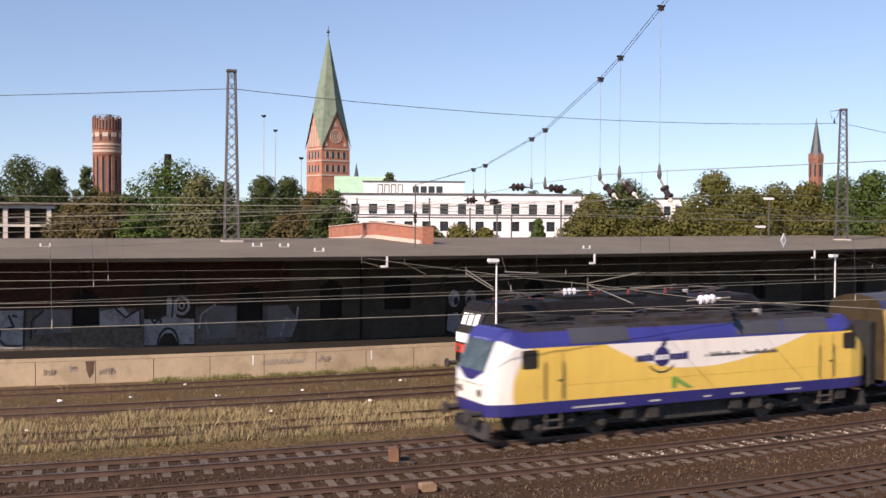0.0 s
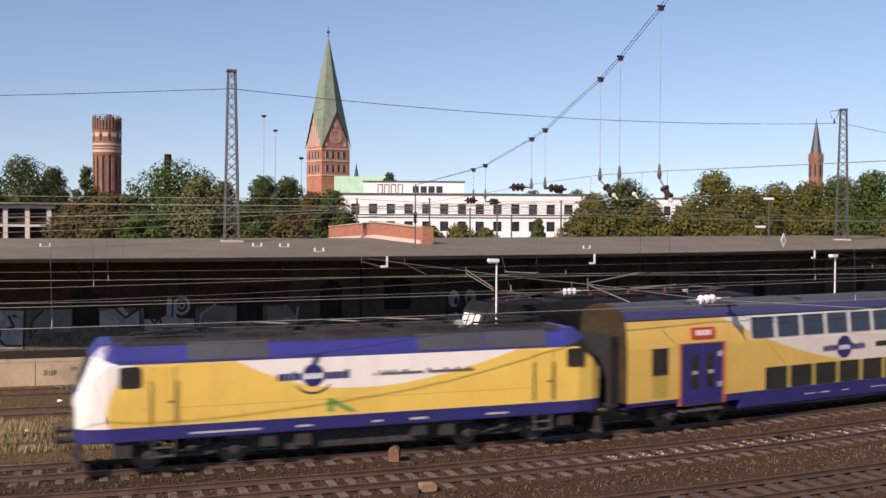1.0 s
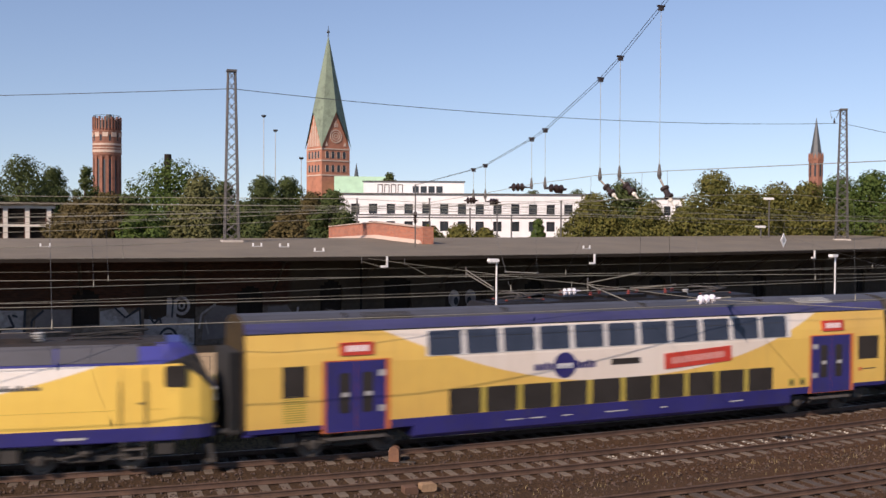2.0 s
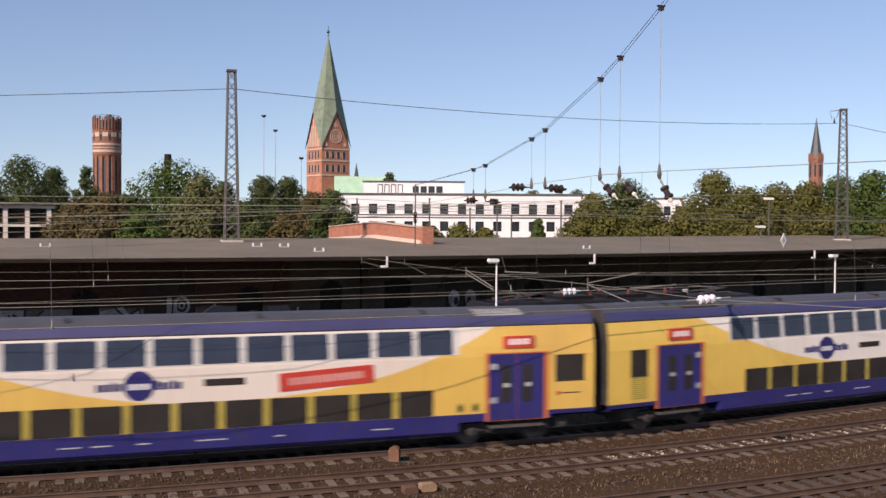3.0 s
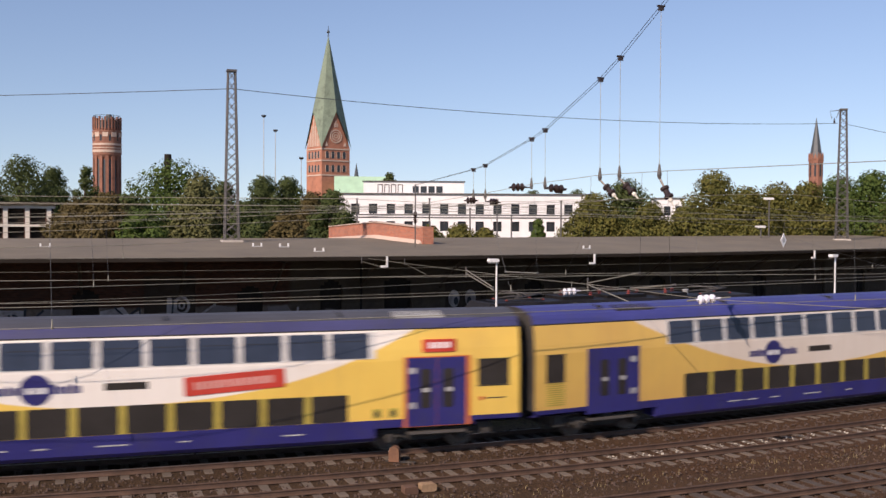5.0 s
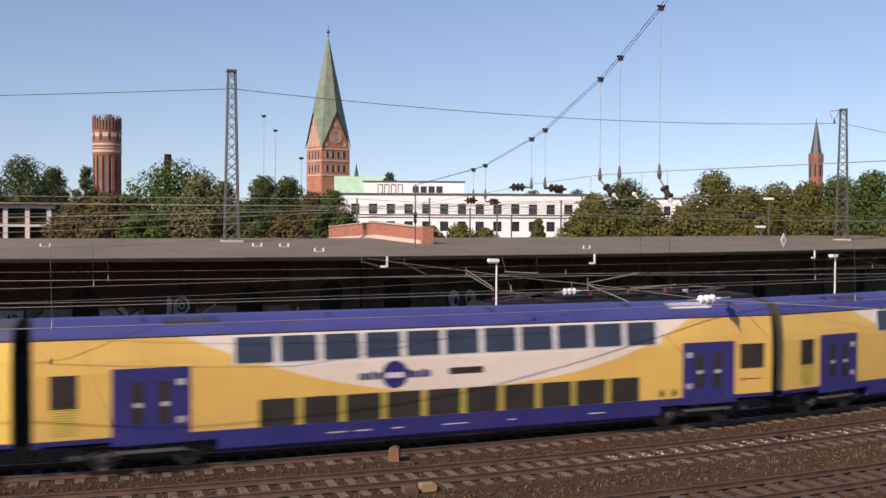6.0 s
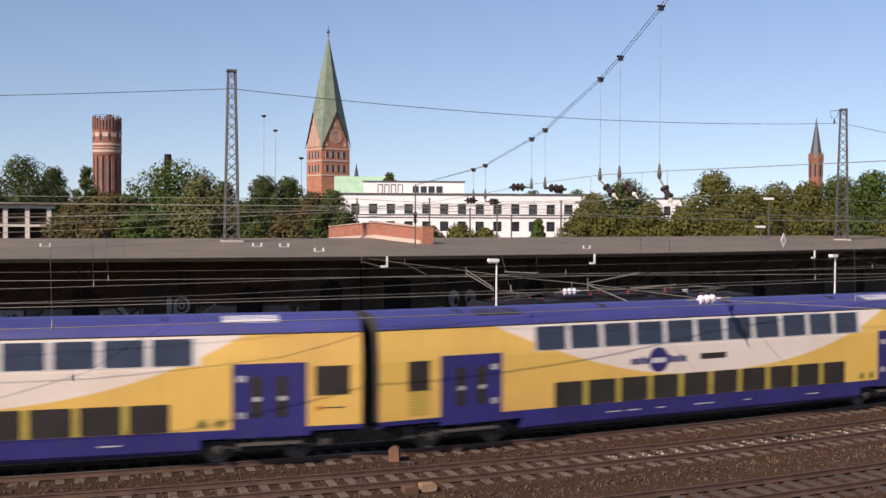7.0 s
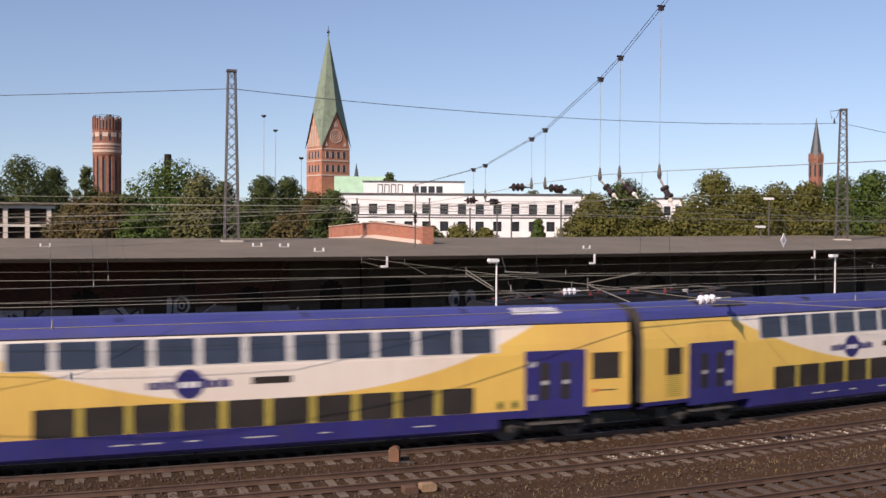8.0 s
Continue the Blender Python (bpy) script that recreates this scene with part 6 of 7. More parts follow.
def church_tower():
    t = thing("church_tower", "red brick church tower with gables and a tall green copper spire", "church")
    c = from_eye(11.44, 0, 570)
    t.matrix_basis = Matrix.Translation((c.x, c.y, 0)) @ Matrix.Rotation(radians(-11.44 + 29), 4, "Z")
    a, eave, peak, tip = 8.5, 46.6, 66.0, 107.5
    g = Geo()
    g.box(-a, a, -a, a, -0.5, eave)
    for k in range(4):
        m = Matrix.Rotation(k * math.pi / 2, 4, "Z")
        g.prism([(-a + 0.05, eave), (a - 0.05, eave), (0, peak - 0.6)], -a, -a + 1.0, m)
    shaft = part("brick_shaft", g, BRICK_FAR, t)
    g = Geo()
    b = a + 0.7
    ap = (0, 0, tip)
    pts = []
    for k in range(4):
        m = Matrix.Rotation(k * math.pi / 2, 4, "Z")
        pts += [m @ Vector((-b, -b, eave - 0.6)), m @ Vector((0, -b, peak))]
    for k in range(8):
        g.quad(pts[k], pts[(k + 1) % 8], ap)
    part("spire", g, COPPER, t, "weathered green copper spire")
    g = Geo()
    g.lathe((0, 0, tip - 0.8), (0, 0, 1), [(0, 0.4), (1.0, 0.2), (1.6, 0.25), (2.2, 0.9), (2.8, 0.9), (3.4, 0.2), (6.0, 0.1)], 8)
    part("finial", g, SLATE, t, "ball and cross")
    for face in range(4):
        m = Matrix.Rotation(face * math.pi / 2, 4, "Z")
        for z in (31.5, 39.2, 45.4):
            g = Geo()
            g.box(-a - 0.05, a + 0.05, -a - 0.22, -a + 0.1, z, z + 0.7, m)
            part("stone_band", g, STONE_BAND, t)
        for z in (33.6, 40.8):
            for k in range(4):
                x = -5.1 + 3.4 * k
                ring = [(x - 0.85, z), (x + 0.85, z)] + [(x + 0.85 * math.cos(q), z + 3.0 + 0.85 * math.sin(q)) for q in (0, 0.6, 1.2, 1.9, 2.5, 3.14)]
                g = Geo()
                g.prism(ring, -a - 0.06, -a + 0.2, m)
                w = part("sound_window", g, PANE, t)
                for s in (-1.15, 1.0):
                    g = Geo()
                    g.box(x + s, x + s + 0.18, -a - 0.16, -a + 0.1, z, z + 3.3, m)
                    part("jamb", g, STONE_BAND, w)
        # gable niches and the round ornament
        if face in (0, 2):
            for r0, r1, mat in ((3.6, 3.1, STONE_BAND), (2.3, 1.9, STONE_BAND), (1.1, 0.7, STONE_BAND)):
                ring = [(r0 * math.cos(2 * math.pi * k / 24), 52.6 + r0 * math.sin(2 * math.pi * k / 24)) for k in range(25)]
                inner = [(r1 * math.cos(2 * math.pi * k / 24), 52.6 + r1 * math.sin(2 * math.pi * k / 24)) for k in range(25)]
                g = Geo()
                g.prism(ring + inner[::-1], -a - 0.25, -a + 0.1, m)
                part("rosette_ring", g, mat, t)
            for k in (-0.9, 0, 0.9):
                g = Geo()
                g.box(k - 0.25, k + 0.25, -a - 0.2, -a + 0.1, 57.4, 61.0 - abs(k) * 1.6, m)
                part("niche", g, STONE_BAND, t)
            for k in (-5.6, 5.6):
                g = Geo()
                g.prism([(k - 0.9, 47.4), (k + 0.9, 47.4), (k, 49.6)], -a - 0.2, -a + 0.1, m)
                part("niche", g, STONE_BAND, t)
        else:
            for k in range(7):
                x = -5.7 + 1.9 * k
                h = 47.2 + (1 - abs(x) / a) * 15.5
                g = Geo()
                g.box(x - 0.5, x + 0.5, -a - 0.2, -a + 0.1, 47.2, max(48.6, h - 1), m)
                part("niche", g, STONE_BAND, t, "tall pale blind niche")
    # nave roof and ridge turret
    g = Geo()
    q = Matrix.Rotation(radians(-29 + 11.44 - 10), 4, "Z")
    g.loft([[q @ Vector((x, y, z)) for y, z in ((-24, 10), (-12, 31.2), (0, 10))] for x in (3.0, 31)])
    nave = part("nave_roof", g, COPPER_LIGHT, t, "pale green copper nave roof")
    g = Geo()
    at = q @ Vector((14.8, -10, 24))
    g.lathe(at, (0, 0, 1), [(0, 1.1), (6.5, 1.1), (7.0, 1.3), (14.5, 0.05)], 8)
    part("ridge_turret", g, SLATE, nave)
    return t


church_tower()


def water_tower():
    t = thing("water_tower", "round red brick water tower with pale bands and pilasters", "tower")
    c = from_eye(-0.06, 0, 550)
    t.matrix_basis = Matrix.Translation((c.x, c.y, 0))
    g = Geo()
    g.lathe((0, 0, -0.5), (0, 0, 1), [(0, 6.4), (20, 6.0), (38.5, 6.0), (40.3, 6.9), (51.0, 6.9), (51.6, 7.1), (52.3, 7.1), (52.3, 6.5), (57.3, 6.5), (57.3, 5.9), (52.6, 5.7), (52.6, 0)], 48)
    part("brick_drum", g, BRICK_TOWER, t)
    for z, h in ((44.4, 1.0), (40.9, 1.3), (42.9, 0.5)):
        g = Geo()
        g.lathe((0, 0, z), (0, 0, 1), [(0, 6.8), (0.01, 7.08), (h - 0.01, 7.08), (h, 6.8)], 48)
        part("stone_band", g, STONE_BAND, t)
    for k in range(14):
        m = Matrix.Rotation(2 * math.pi * k / 14, 4, "Z")
        g = Geo()
        g.box(-0.75, 0.75, -6.85, -5.8, 8, 39.2, m)
        part("pilaster", g, BRICK_TOWER, t)
        g = Geo()
        ring = [(-1.0, 20.0), (1.0, 20.0), (1.0, 36.5)] + [(math.cos(a), 36.5 + math.sin(a)) for a in (0.5, 1.0, 1.57, 2.1, 2.6)] + [(-1.0, 36.5)]
        g.prism([(x * 0.6, z) for x, z in ring], -6.15, -5.9, Matrix.Rotation(2 * math.pi * (k + 0.5) / 14, 4, "Z"))
        part("blind_niche", g, SLATE, t, "tall dark niche")
    for k in range(28):
        m = Matrix.Rotation(2 * math.pi * (k + 0.5) / 28, 4, "Z")
        g = Geo()
        g.box(-0.32, 0.32, -7.05, -6.2, 52.3, 58.5 if k % 2 else 57.8, m)
        part("parapet_post", g, BRICK_TOWER, t)
        g = Geo()
        g.box(-0.45, 0.45, -6.56, -6.3, 52.9, 56.6, Matrix.Rotation(2 * math.pi * k / 28, 4, "Z"))
        part("parapet_niche", g, SLATE, t)
    for k in range(10):
        m = Matrix.Rotation(2 * math.pi * (k + 0.3) / 10, 4, "Z")
        g = Geo()
        g.box(-0.5, 0.5, -6.98, -6.7, 46.6, 49.6, m)
        w = part("window", g, PANE, t)
        g = Geo()
        g.box(-1.3, 1.3, -6.95, -6.7, 48.6, 50.9, Matrix.Rotation(2 * math.pi * (k + 0.8) / 10, 4, "Z"))
        part("pale_panel", g, STONE_BAND, t)
    g = Geo()
    for k in range(12):
        a = 2 * math.pi * k / 12
        p = Vector((6.3 * math.cos(a), 6.3 * math.sin(a), 58.3))
        q = Vector((6.3 * math.cos(a + 0.52), 6.3 * math.sin(a + 0.52), 58.3))
        g.tube([p, p + Vector((0, 0, 1.1))], 0.12, 4)
        g.tube([p + Vector((0, 0, 1.0)), q + Vector((0, 0, 1.0))], 0.1, 4)
    part("railing", g, SLATE, t, "dark steel railing and aerials on the rim")
    g = Geo()
    g.lathe((1.0, 0, 52.6), (0, 0, 1), [(0, 2.6), (6.3, 2.4), (6.6, 1.4), (7.4, 1.2), (7.5, 0)], 16)
    part("stair_head", g, SLATE, t)
    return t


water_tower()


def far_church():
    t = thing("church_tower", "slender red brick church tower with a dark slate spire", "church")
    c = from_eye(37.27, 0, 920)
    t.matrix_basis = Matrix.Translation((c.x, c.y, 0)) @ Matrix.Rotation(radians(-20), 4, "Z") @ Matrix.Diagonal((0.84, 0.84, 1.0, 1.0))
    g = Geo()
    g.lathe((0, 0, -0.5), (0, 0, 1), [(0, 7.0), (60, 6.8), (60.3, 7.4), (61.2, 7.4)], 8)
    part("brick_shaft", g, BRICK_TOWER, t)
    g = Geo()
    g.lathe((0, 0, 60.5), (0, 0, 1), [(0, 6.6), (10, 4.6), (34, 0.15)], 8)
    part("spire", g, SLATE, t)
    for k in range(8):
        m = Matrix.Rotation(2 * math.pi * (k + 0.5) / 8, 4, "Z")
        g = Geo()
        g.prism([(-1.9, 60.6), (1.9, 60.6), (0, 65.0)], -6.9, -5.6, m)
        part("gable", g, BRICK_TOWER, t)
        g = Geo()
        g.box(-0.8, 0.8, -6.75, -6.2, 46, 57, m)
        part("window", g, PANE, t)
        g = Geo()
        m2 = Matrix.Rotation(2 * math.pi * k / 8, 4, "Z")
        g.lathe(m2 @ Vector((0, -6.9, 58)), (0, 0, 1), [(0, 0.6), (5, 0.6), (8, 0.05)], 6)
        part("pinnacle", g, BRICK_TOWER, t)
    return t


far_church()
t = thing("chimney", "dark round brick chimney behind trees", "chimney", m=Matrix.Translation((*from_eye(3.0, 0, 150).xy, 0)))
g = Geo()
g.lathe((0, 0, -0.5), (0, 0, 1), [(0, 0.5), (15.6, 0.4), (15.7, 0.5), (17.2, 0.48), (17.2, 0.3)], 12)
part("stack", g, FASCIA, t)


def floodlight_mast(bearing, d, top):
    c = from_eye(bearing, 0, d)
    t = thing("floodlight_mast", "thin grey floodlight mast", "mast", "floodlight masts", Matrix.Translation((c.x, c.y, -0.5)))
    g = Geo()
    g.tube([(0, 0, 0), (0, 0, top + 0.5)], 0.11, 6, 0.06)
    part("pole", g, PILLAR, t)
    g = Geo()
    g.lathe((0, 0, top + 0.4), (0, 0, 1), [(0, 0.15), (0.25, 0.45), (0.45, 0.45), (0.5, 0.1)], 8)
    part("lamp_head", g, UNDER, t)


floodlight_mast(8.0, 200, EYE_HEIGHT + 200 * 0.097)
floodlight_mast(8.62, 200, EYE_HEIGHT + 200 * 0.0835)
floodlight_mast(10.0, 200, EYE_HEIGHT + 200 * 0.058)


def street_lamp(bearing, d, top):
    c = from_eye(bearing, 0, d)
    t = thing("street_lamp", "grey street lamp with a flat pale head", "lamp", "street lamps", Matrix.Translation((c.x, c.y, -0.5)))
    g = Geo()
    g.tube([(0, 0, 0), (0, 0, top + 0.5)], 0.09, 6, 0.06)
    part("pole", g, GALV, t)
    g = Geo()
    g.rounded(-0.5, 0.4, -0.15, 0.15, top + 0.45, top + 0.65, 0.06)
    part("lamp_head", g, WHITE, t)


def yard_pole(bearing, d, top):
    c = from_eye(bearing, 0, d)
    t = thing("yard_pole", "plain dark steel pole behind the freight shed", "pole", "poles behind the shed", Matrix.Translation((c.x, c.y, -0.5)))
    g = Geo()
    g.lathe((0, 0, 0), (0, 0, 1), [(0, 0.12), (0.5, 0.09), (top + 0.5, 0.07)], 8)
    part("pole", g, GALV, t)
    g = Geo()
    g.box(-0.1, 0.1, -0.1, 0.1, top + 0.5, top + 0.58)
    part("cap", g, GALV, t)


for bearing, top in ((13.02, 9.57), (16.97, 9.61), (19.19, 8.76), (20.67, 9.53), (21.45, 8.11), (24.14, 9.45)):
    yard_pole(bearing, 95, top)
street_lamp(35.0, 100, EYE_HEIGHT + 100 * 0.0215)
street_lamp(34.6, 96, EYE_HEIGHT - 96 * 0.004)


# ---- trees ----
def tree(bearing, d, width, top, kind, low=1.5, seed=1, count=5200, leaf=0.34, peak=0.0, droop=0.0, label=""):
    """Tapered trunk and limbs, and a crown of small leaf clumps gathered in uneven lobes."""
    c = from_eye(bearing, 0, d)
    words = {"green": "broad green leafy tree", "dark": "dark green leafy tree", "olive": "olive-green tree turning yellow", "brown": "brownish autumn tree", "willow": "pale drooping willow"}
    t = thing("tree", label or words[kind] + " behind the freight shed", "tree", "trees behind the shed", Matrix.Translation((c.x, c.y, -0.5)))
    rnd, rng = random.Random(seed), np.random.default_rng(seed)
    h = top + 0.5
    w = width / 2
    g = Geo()
    trunk = [Vector((0, 0, 0)), Vector((rnd.uniform(-0.2, 0.2), 0, h * 0.3)), Vector((rnd.uniform(-0.4, 0.4), rnd.uniform(-0.3, 0.3), h * 0.62)), Vector((0, 0, h * 0.85))]
    g.tube(trunk, 0.035 * h, 8, 0.06)
    part("trunk", g, BARK, t)
    lobes = []
    n = 24
    for i in range(n):
        a, z = 2.4 * i + rnd.uniform(-0.4, 0.4), (i + 0.5) / n
        shape = (1 - z ** (2.2 - peak)) ** 0.55 * (0.75 + 0.25 * min(1.0, z * 4))
        r = w * rnd.uniform(0.30, 0.46) * (0.45 + 0.55 * shape)
        reach = max(0.0, w * shape - r * 0.8) * rnd.uniform(0.75, 1.05)
        lobes.append((Vector((reach * math.cos(a), reach * math.sin(a), low + (h - low - r * 0.7) * (0.1 + 0.88 * z))), r))
    lobes.append((Vector((0, 0, h - w * 0.26)), w * 0.27))
    lobes.append((Vector((0, 0, h * 0.5)), w * 0.55))
    g = Geo()
    for p, r in lobes[::2]:
        g.tube([trunk[1].lerp(trunk[2], rnd.random()), p * 0.6 + Vector((0, 0, p.z * 0.35)), p], 0.012 * h, 5, 0.03)
    part("limb", g, BARK, t)
    vs, fs = [], []
    weights = np.array([r * r for _, r in lobes])
    per = np.maximum(20, (count * weights / weights.sum()).astype(int))
    for (p, r), k in zip(lobes, per):
        q = rng.normal(size=(k, 3))
        q /= np.linalg.norm(q, axis=1)[:, None]
        rad = r * (0.5 + 0.62 * rng.random(k) ** 0.6 + 0.14 * np.sin(7 * q[:, 0] + 5 * q[:, 2]))
        cen = np.array(p)[None] + q * rad[:, None] * np.array([1.0, 1.0, 0.85 + droop])
        if droop:
            cen[:, 2] -= droop * rng.random(k) * r
        cen[:, 2] = np.maximum(cen[:, 2], 0.3)
        nrm = q + rng.normal(size=(k, 3)) * 0.36 + np.array([0, 0, 0.25])
        nrm /= np.linalg.norm(nrm, axis=1)[:, None]
        u = np.cross(nrm, rng.normal(size=(k, 3)))
        u /= np.linalg.norm(u, axis=1)[:, None]
        v = np.cross(nrm, u)
        sz = leaf * (0.5 + 0.9 * rng.random(k))[:, None]
        base = len(vs)
        quad = np.stack([cen - u * sz * 0.5, cen + v * sz * 0.38, cen + u * sz * 0.5 + nrm * sz * 0.15, cen - v * sz * 0.38], 1).reshape(-1, 3)
        vs.extend(map(tuple, quad))
        fs.extend((base + 4 * i, base + 4 * i + 1, base + 4 * i + 2, base + 4 * i + 3) for i in range(k))
    me = bpy.data.meshes.new("crown")
    me.from_pydata(vs, [], fs)
    me.materials.append(LEAF[kind])
    part("crown", me, None, t)
    return t


TREES = [  # bearing, distance, width, top, kind, seed, peak
    (-4.2, 140, 9.5, 15.6, "dark", 1, 0.0), (-2.7, 150, 5.5, 14.6, "dark", 2, 0.1), (-1.1, 170, 4.2, 15.7, "dark", 3, 0.3), (-1.5, 92, 6.0, 9.3, "brown", 4, 0.0), (-0.1, 90, 5.6, 9.8, "brown", 5, 0.0),
    (1.0, 95, 6.0, 9.8, "dark", 25, 0.0), (3.3, 102, 10.8, 13.35, "green", 6, 0.05), (4.7, 96, 6.0, 11.6, "willow", 7, 0.2), (1.6, 88, 5.0, 8.4, "green", 8, 0.0), (5.9, 112, 4.5, 11.6, "dark", 9, 0.2),
    (8.0, 120, 6.4, 12.6, "dark", 10, 0.1), (9.3, 122, 5.4, 12.6, "dark", 11, 0.1), (7.0, 95, 5.4, 9.2, "dark", 12, 0.0), (10.6, 104, 4.6, 10.4, "brown", 13, 0.1), (11.7, 98, 4.6, 10.4, "dark", 14, 0.0), (9.2, 90, 4.0, 8.2, "brown", 26, 0.0),
    (14.8, 260, 5.6, 19.6, "dark", 15, 0.1), (17.0, 92, 3.8, 7.1, "olive", 16, 0.0), (18.6, 94, 4.2, 7.3, "olive", 17, 0.0), (20.0, 96, 3.6, 6.9, "olive", 27, 0.0), (22.9, 110, 2.2, 7.7, "green", 18, 0.5),
    (22.6, 300, 9.0, 16.6, "dark", 19, 0.1), (25.0, 320, 10.0, 17.6, "dark", 28, 0.1), (26.0, 104, 6.0, 9.9, "olive", 20, 0.0), (27.6, 108, 6.4, 11.5, "dark", 21, 0.1), (28.9, 98, 5.0, 8.9, "olive", 29, 0.0),
    (30.8, 98, 5.2, 8.6, "olive", 22, 0.0), (32.2, 112, 6.8, 12.4, "olive", 23, 0.5), (33.9, 106, 6.0, 10.6, "olive", 24, 0.1), (35.4, 110, 6.4, 11.1, "olive", 30, 0.1), (36.9, 112, 5.6, 11.2, "olive", 31, 0.2),
    (38.4, 120, 6.8, 12.3, "green", 32, 0.1), (40.0, 118, 6.6, 12.6, "green", 33, 0.2), (41.8, 118, 7.0, 11.6, "olive", 34, 0.1), (-6.5, 120, 8.0, 13.0, "dark", 35, 0.0)]
for b, d, w, top, kind, seed, peak in TREES:
    tree(b, d, w * (1.65 if b > 25 else 1.45), top + (0.7 if b > 25 and d < 200 else 0.2), kind, seed=seed, peak=peak, droop=0.5 if kind == "willow" else 0.0, leaf=0.25 if d < 200 else 0.5, count=(27000 if w > 5 else 17000) if d < 200 else 9000)

# a belt of woods that closes the view between the trees
rng = np.random.default_rng(77)
vs, fs = [], []
for k in range(26000):
    b = rng.uniform(-12, 48)
    d = rng.uniform(190, 240)
    z = max(0.3, (8.6 + 1.6 * math.sin(b * 1.3) + 1.0 * math.sin(b * 3.7 + 1)) * rng.random() ** 0.6)
    c = np.array(from_eye(b, 0, d)) * np.array([1, 1, 0]) + np.array([0, 0, z])
    u, v = rng.normal(size=3), rng.normal(size=3)
    u, v = u / np.linalg.norm(u) * 0.55, v / np.linalg.norm(v) * 0.5
    n = len(vs)
    vs += [tuple(c - u), tuple(c + v), tuple(c + u), tuple(c - v)]
    fs.append((n, n + 1, n + 2, n + 3))
me = bpy.data.meshes.new("far_woods")
me.from_pydata(vs, [], fs)
me.materials.append(LEAF["dark"])
tagged(part("far_woods", me, None), "dark belt of distant woods beyond the houses", "woods", kind="stuff")


# ---- grass, weeds, litter ----
def blades(name, s0, s1, o0, o1, count, height, mat, label, seed, clump=0.35, ground=-0.2):
    rng = np.random.default_rng(seed)
    vs, fs = [], []
    tries = 0
    while len(fs) < count and tries < count * 8:
        tries += 1
        s, o = rng.uniform(s0, s1), rng.uniform(o0, o1)
        dens = noise.noise(Vector((s * clump, o * clump * 2.2, seed)))
        if rng.random() > 0.55 + 0.9 * dens:
            continue
        p = lie(s, o, ground)
        h = height * rng.uniform(0.4, 1.0) * (0.8 + 0.6 * dens)
        a, lean = rng.uniform(0, 6.28), rng.uniform(-0.35, 0.45)
        w = 0.004 + 0.004 * rng.random()
        dx, dy = math.cos(a), math.sin(a)
        n = len(vs)
        vs += [(p.x - dx * w, p.y - dy * w, p.z), (p.x + dx * w, p.y + dy * w, p.z), (p.x + dx * w * 0.6 + lean * h * 0.4, p.y + dy * w * 0.6, p.z + h * 0.6), (p.x + lean * h, p.y + dx * 0.1 * h, p.z + h)]
        fs += [(n, n + 1, n + 2), (n, n + 2, n + 3)]
    me = bpy.data.meshes.new(name)
    me.from_pydata(vs, [], fs)
    me.materials.append(mat)
    return tagged(part(name, me, None), label, "grass", kind="stuff")


blades("dry_grass", -14, 45, 3.2, 8.9, 90000, 0.42, GRASS, "tall dry straw-coloured grass over a disused track", 3)
blades("green_grass", -14, 45, 2.4, 4.4, 8000, 0.2, GRASS_GREEN, "low green grass beside the ballast", 5)
blades("grass_tufts", -14, 45, 8.6, 17.4, 9000, 0.22, GRASS, "sparse dry tufts between the sidings", 6, 0.6, -0.17)
blades("weeds", 2, 21, 17.2, 17.85, 6000, 0.35, GRASS_GREEN, "green weeds along the foot of the platform", 7, 0.8, -0.15)
blades("dry_weeds", -12, 40, 16.9, 17.85, 3500, 0.22, GRASS, "dry weeds along the foot of the platform", 8, 0.8, -0.15)
blades("ballast_grass", 2, 34, -7.6, -5.9, 1300, 0.14, GRASS, "sparse dry grass between the tracks", 9, 0.7, -0.24)
blades("ballast_grass", 8, 24, -13.0, -10.6, 900, 0.2, GRASS, "sparse dry grass between the tracks", 10, 0.7, -0.3)

rnd = random.Random(21)
for s, o in ((5.0, 12.7), (6.6, 8.2), (11.4, 9.2), (12.4, 16.9), (14.9, 14.1), (1.0, 13.4), (-2.2, 13.2), (9.2, 12.9), (17.2, 15.2), (-3.0, 6.9), (10.2, 6.1), (3.8, 16.3)):
    g = Geo()
    m = lie_pose(s, o, -0.13, rnd.uniform(0, 180))
    w, d = rnd.uniform(0.06, 0.12), rnd.uniform(0.04, 0.08)
    g.hexa([m @ Vector(p) for p in ((-w, -d, 0), (w, -d, 0.01), (w, d, 0), (-w, d, 0.02), (-w * 0.8, -d, 0.06), (w * 0.7, -d * 0.6, 0.09), (w, d * 0.7, 0.04), (-w, d, 0.07))])
    tagged(part("litter", g, WHITE), "crumpled white scrap of litter between the rails", "litter", "litter on the tracks")

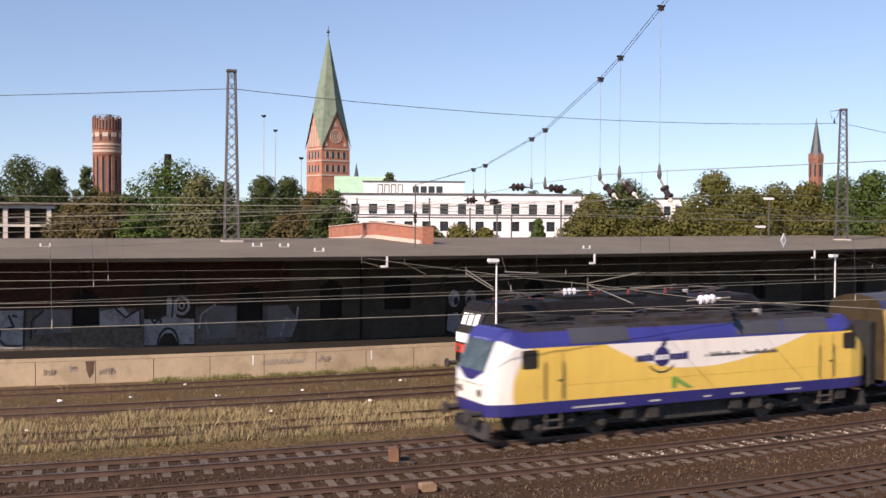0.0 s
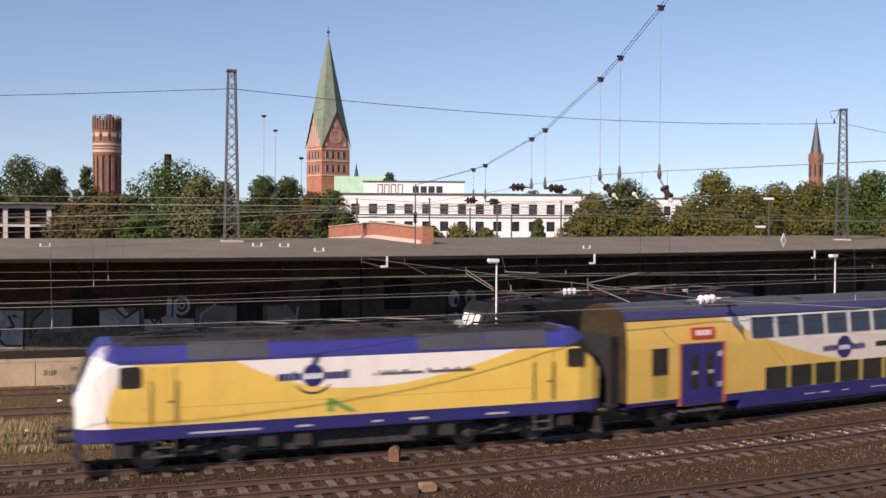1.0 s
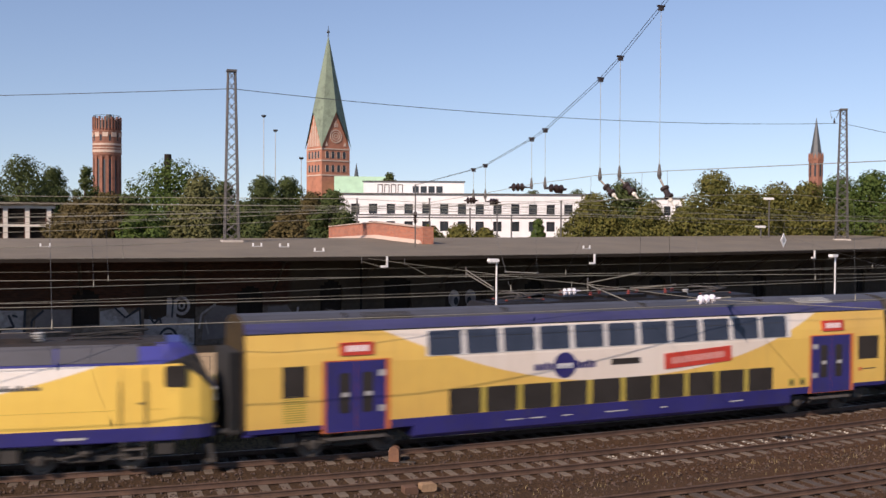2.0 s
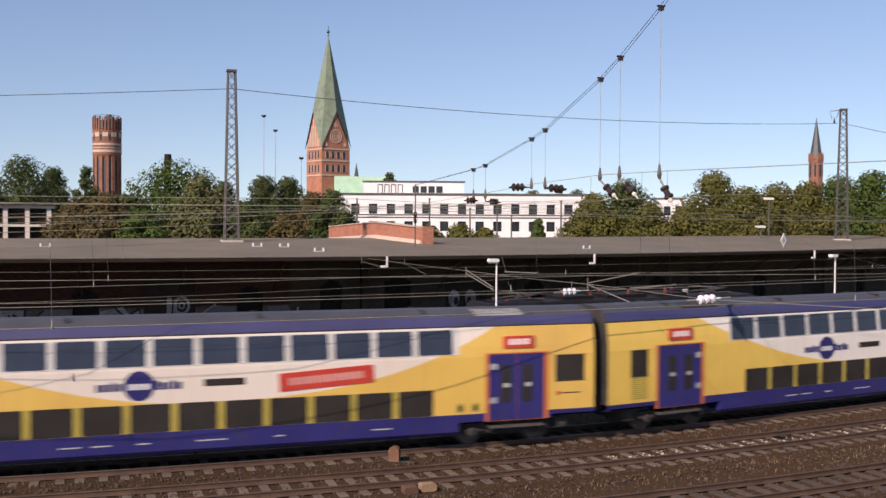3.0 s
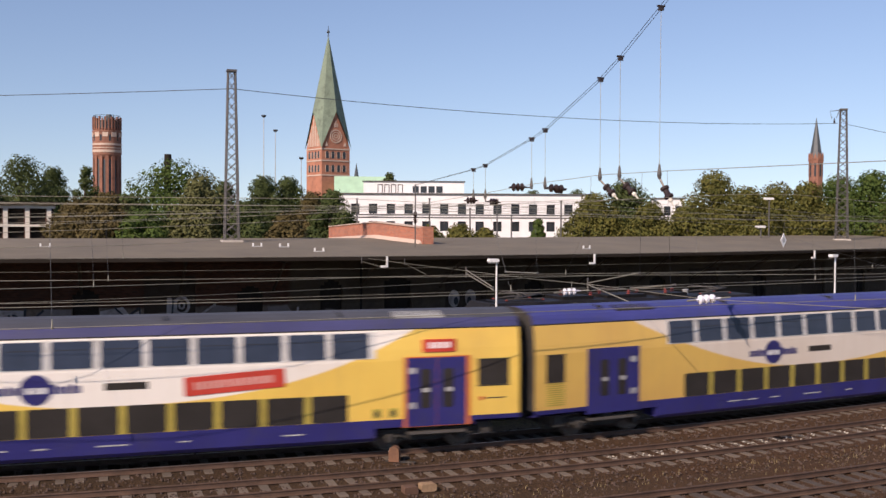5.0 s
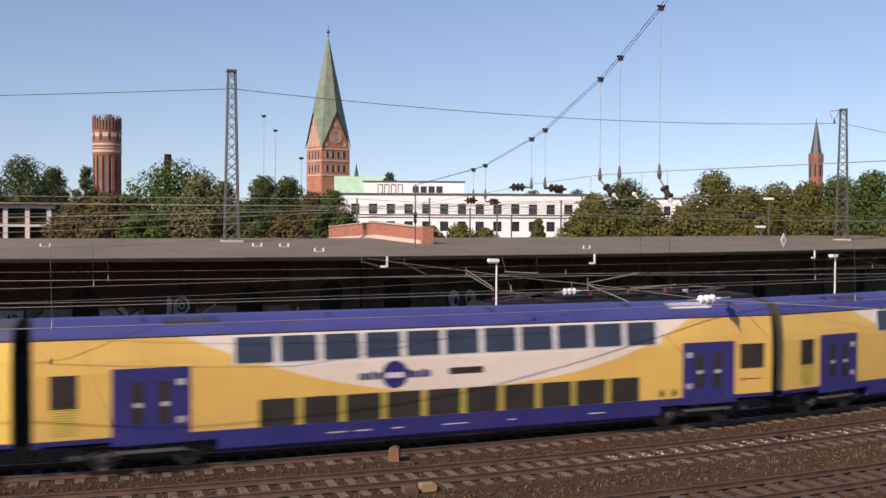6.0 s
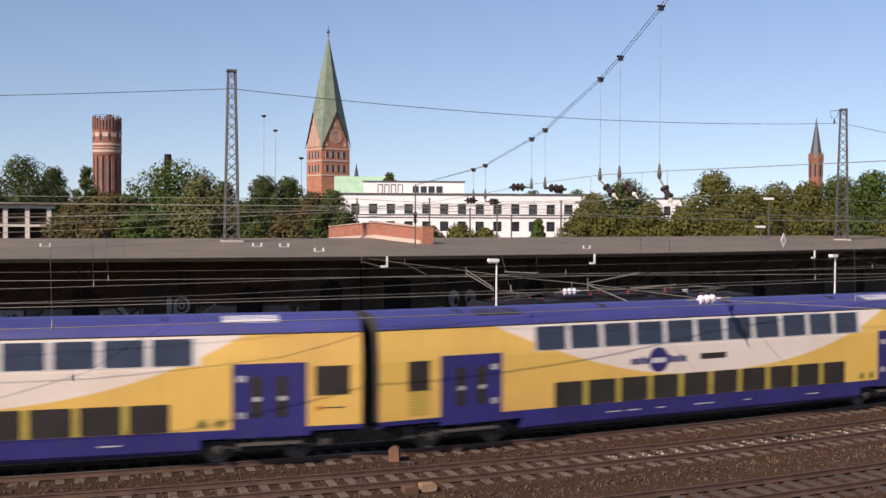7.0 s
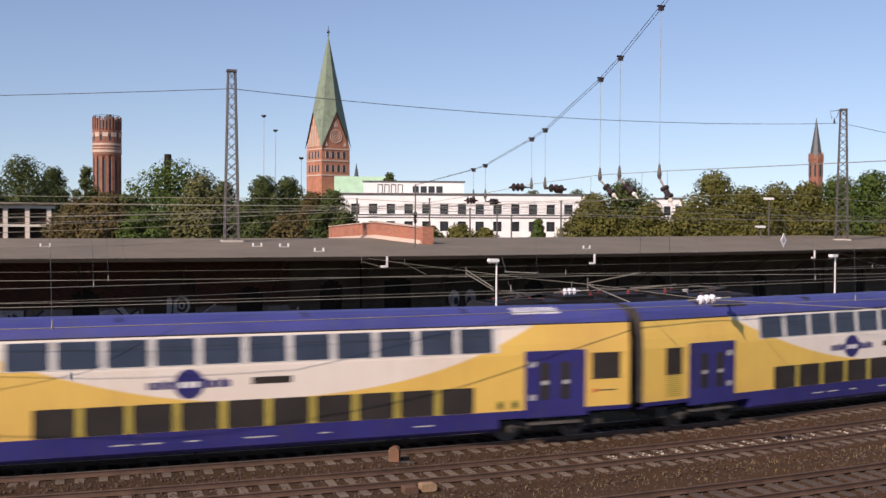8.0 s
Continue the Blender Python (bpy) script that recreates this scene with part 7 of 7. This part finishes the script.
# loose stones lying on the ballast
rng = np.random.default_rng(5)
vs, fs = [], []
shape = [(-1, -0.6, -0.2), (0.8, -0.9, -0.2), (1, 0.7, -0.2), (-0.7, 0.9, -0.2), (-0.5, -0.3, 0.8), (0.6, -0.4, 0.6), (0.5, 0.5, 0.9), (-0.4, 0.5, 0.55)]
for k in range(9000):
    s, o = rng.uniform(-9, 36), rng.uniform(-11.8, 1.9)
    r, a = rng.uniform(0.025, 0.055), rng.uniform(0, 6.28)
    p = lie(s, o, -0.195 if o > -5.7 else -0.225)
    n = len(vs)
    ca, sa = math.cos(a) * r, math.sin(a) * r
    vs += [(p.x + x * ca - y * sa, p.y + x * sa + y * ca, p.z + z * r) for x, y, z in shape]
    for q in ((4, 5, 6, 7), (0, 1, 5, 4), (1, 2, 6, 5), (2, 3, 7, 6), (3, 0, 4, 7)):
        fs.append(tuple(n + i for i in q))
me = bpy.data.meshes.new("ballast_stones")
me.from_pydata(vs, [], fs)
me.materials.append(surface("ballast_stone", (0.08, 0.05, 0.036), 0.9, 0, 0.3, 1.0, 12, bump=0.3, island=0.7))
tagged(part("ballast_stones", me, None), "loose brown ballast stones", "stones", kind="stuff")

# pale lime spills lying on the sleepers of one track
vs, fs = [], []
for k in range(420):
    c = 15.5 + 0.63 * int(rng.integers(0, 34))
    s, o = c + rng.normal() * 0.1, TRACKS["B"] + rng.uniform(-0.62, 0.45)
    r, a = rng.uniform(0.02, 0.05), rng.uniform(0, 6.28)
    p = lie(s, o, -0.17)
    n = len(vs)
    ca, sa = math.cos(a) * r, math.sin(a) * r
    vs += [(p.x + x * ca - y * sa, p.y + x * sa + y * ca, p.z + z * r * 0.5) for x, y, z in shape]
    for q in ((4, 5, 6, 7), (0, 1, 5, 4), (1, 2, 6, 5), (2, 3, 7, 6), (3, 0, 4, 7)):
        fs.append(tuple(n + i for i in q))
me = bpy.data.meshes.new("lime_spill")
me.from_pydata(vs, [], fs)
me.materials.append(surface("lime", (0.42, 0.38, 0.31), 0.9, 0, 0.3, 1.0, 12, bump=0.3, island=0.6))
tagged(part("lime_spill", me, None), "pale lime chips spilled along a track", "stones", kind="stuff")


# ---- what moves ----
# where the joint between locomotive and first coach stands, time by time
JOINT = [(0.0, 30.37), (0.5, 24.0), (1.0, 17.37), (1.5, 10.87), (3.0, -10.45), (3.5, -17.5), (4.0, -24.98), (4.5, -32.5), (6.0, -56.0), (6.5, -64.12), (7.0, -72.5), (7.5, -80.4), (8.0, -89.38)]


def joint_at(t):
    def smooth(x):
        return -8.23e-3 * x ** 3 - 0.18515 * x ** 2 - 12.90986 * x + 30.186
    for (t0, a), (t1, b) in zip(JOINT, JOINT[1:]):
        if t <= t1 + 1e-9:
            k = (t - t0) / (t1 - t0)
            k = k * k * (3 - 2 * k)
            return smooth(t) + (a - smooth(t0)) * (1 - k) + (b - smooth(t1)) * k
    return JOINT[-1][1]


def motions():
    times = [i / 10 for i in range(81)]
    walk(LOCO, [(t, two_point_pose(joint_at(t) - 19.22, 18.9, 4.23)) for t in times])
    for i, c in enumerate(COACHES):
        walk(c, [(t, two_point_pose(joint_at(t) + COACH_L * i, COACH_L, 3.4)) for t in times])
    frames = [i / 30 for i in range(241)]
    for w in WHEELS:
        at = w.location.copy()
        walk(w, [(t, Matrix.Translation(at) @ Matrix.Rotation(-(30.17 - joint_at(t)) / 0.46, 4, "Y")) for t in frames])


motions()
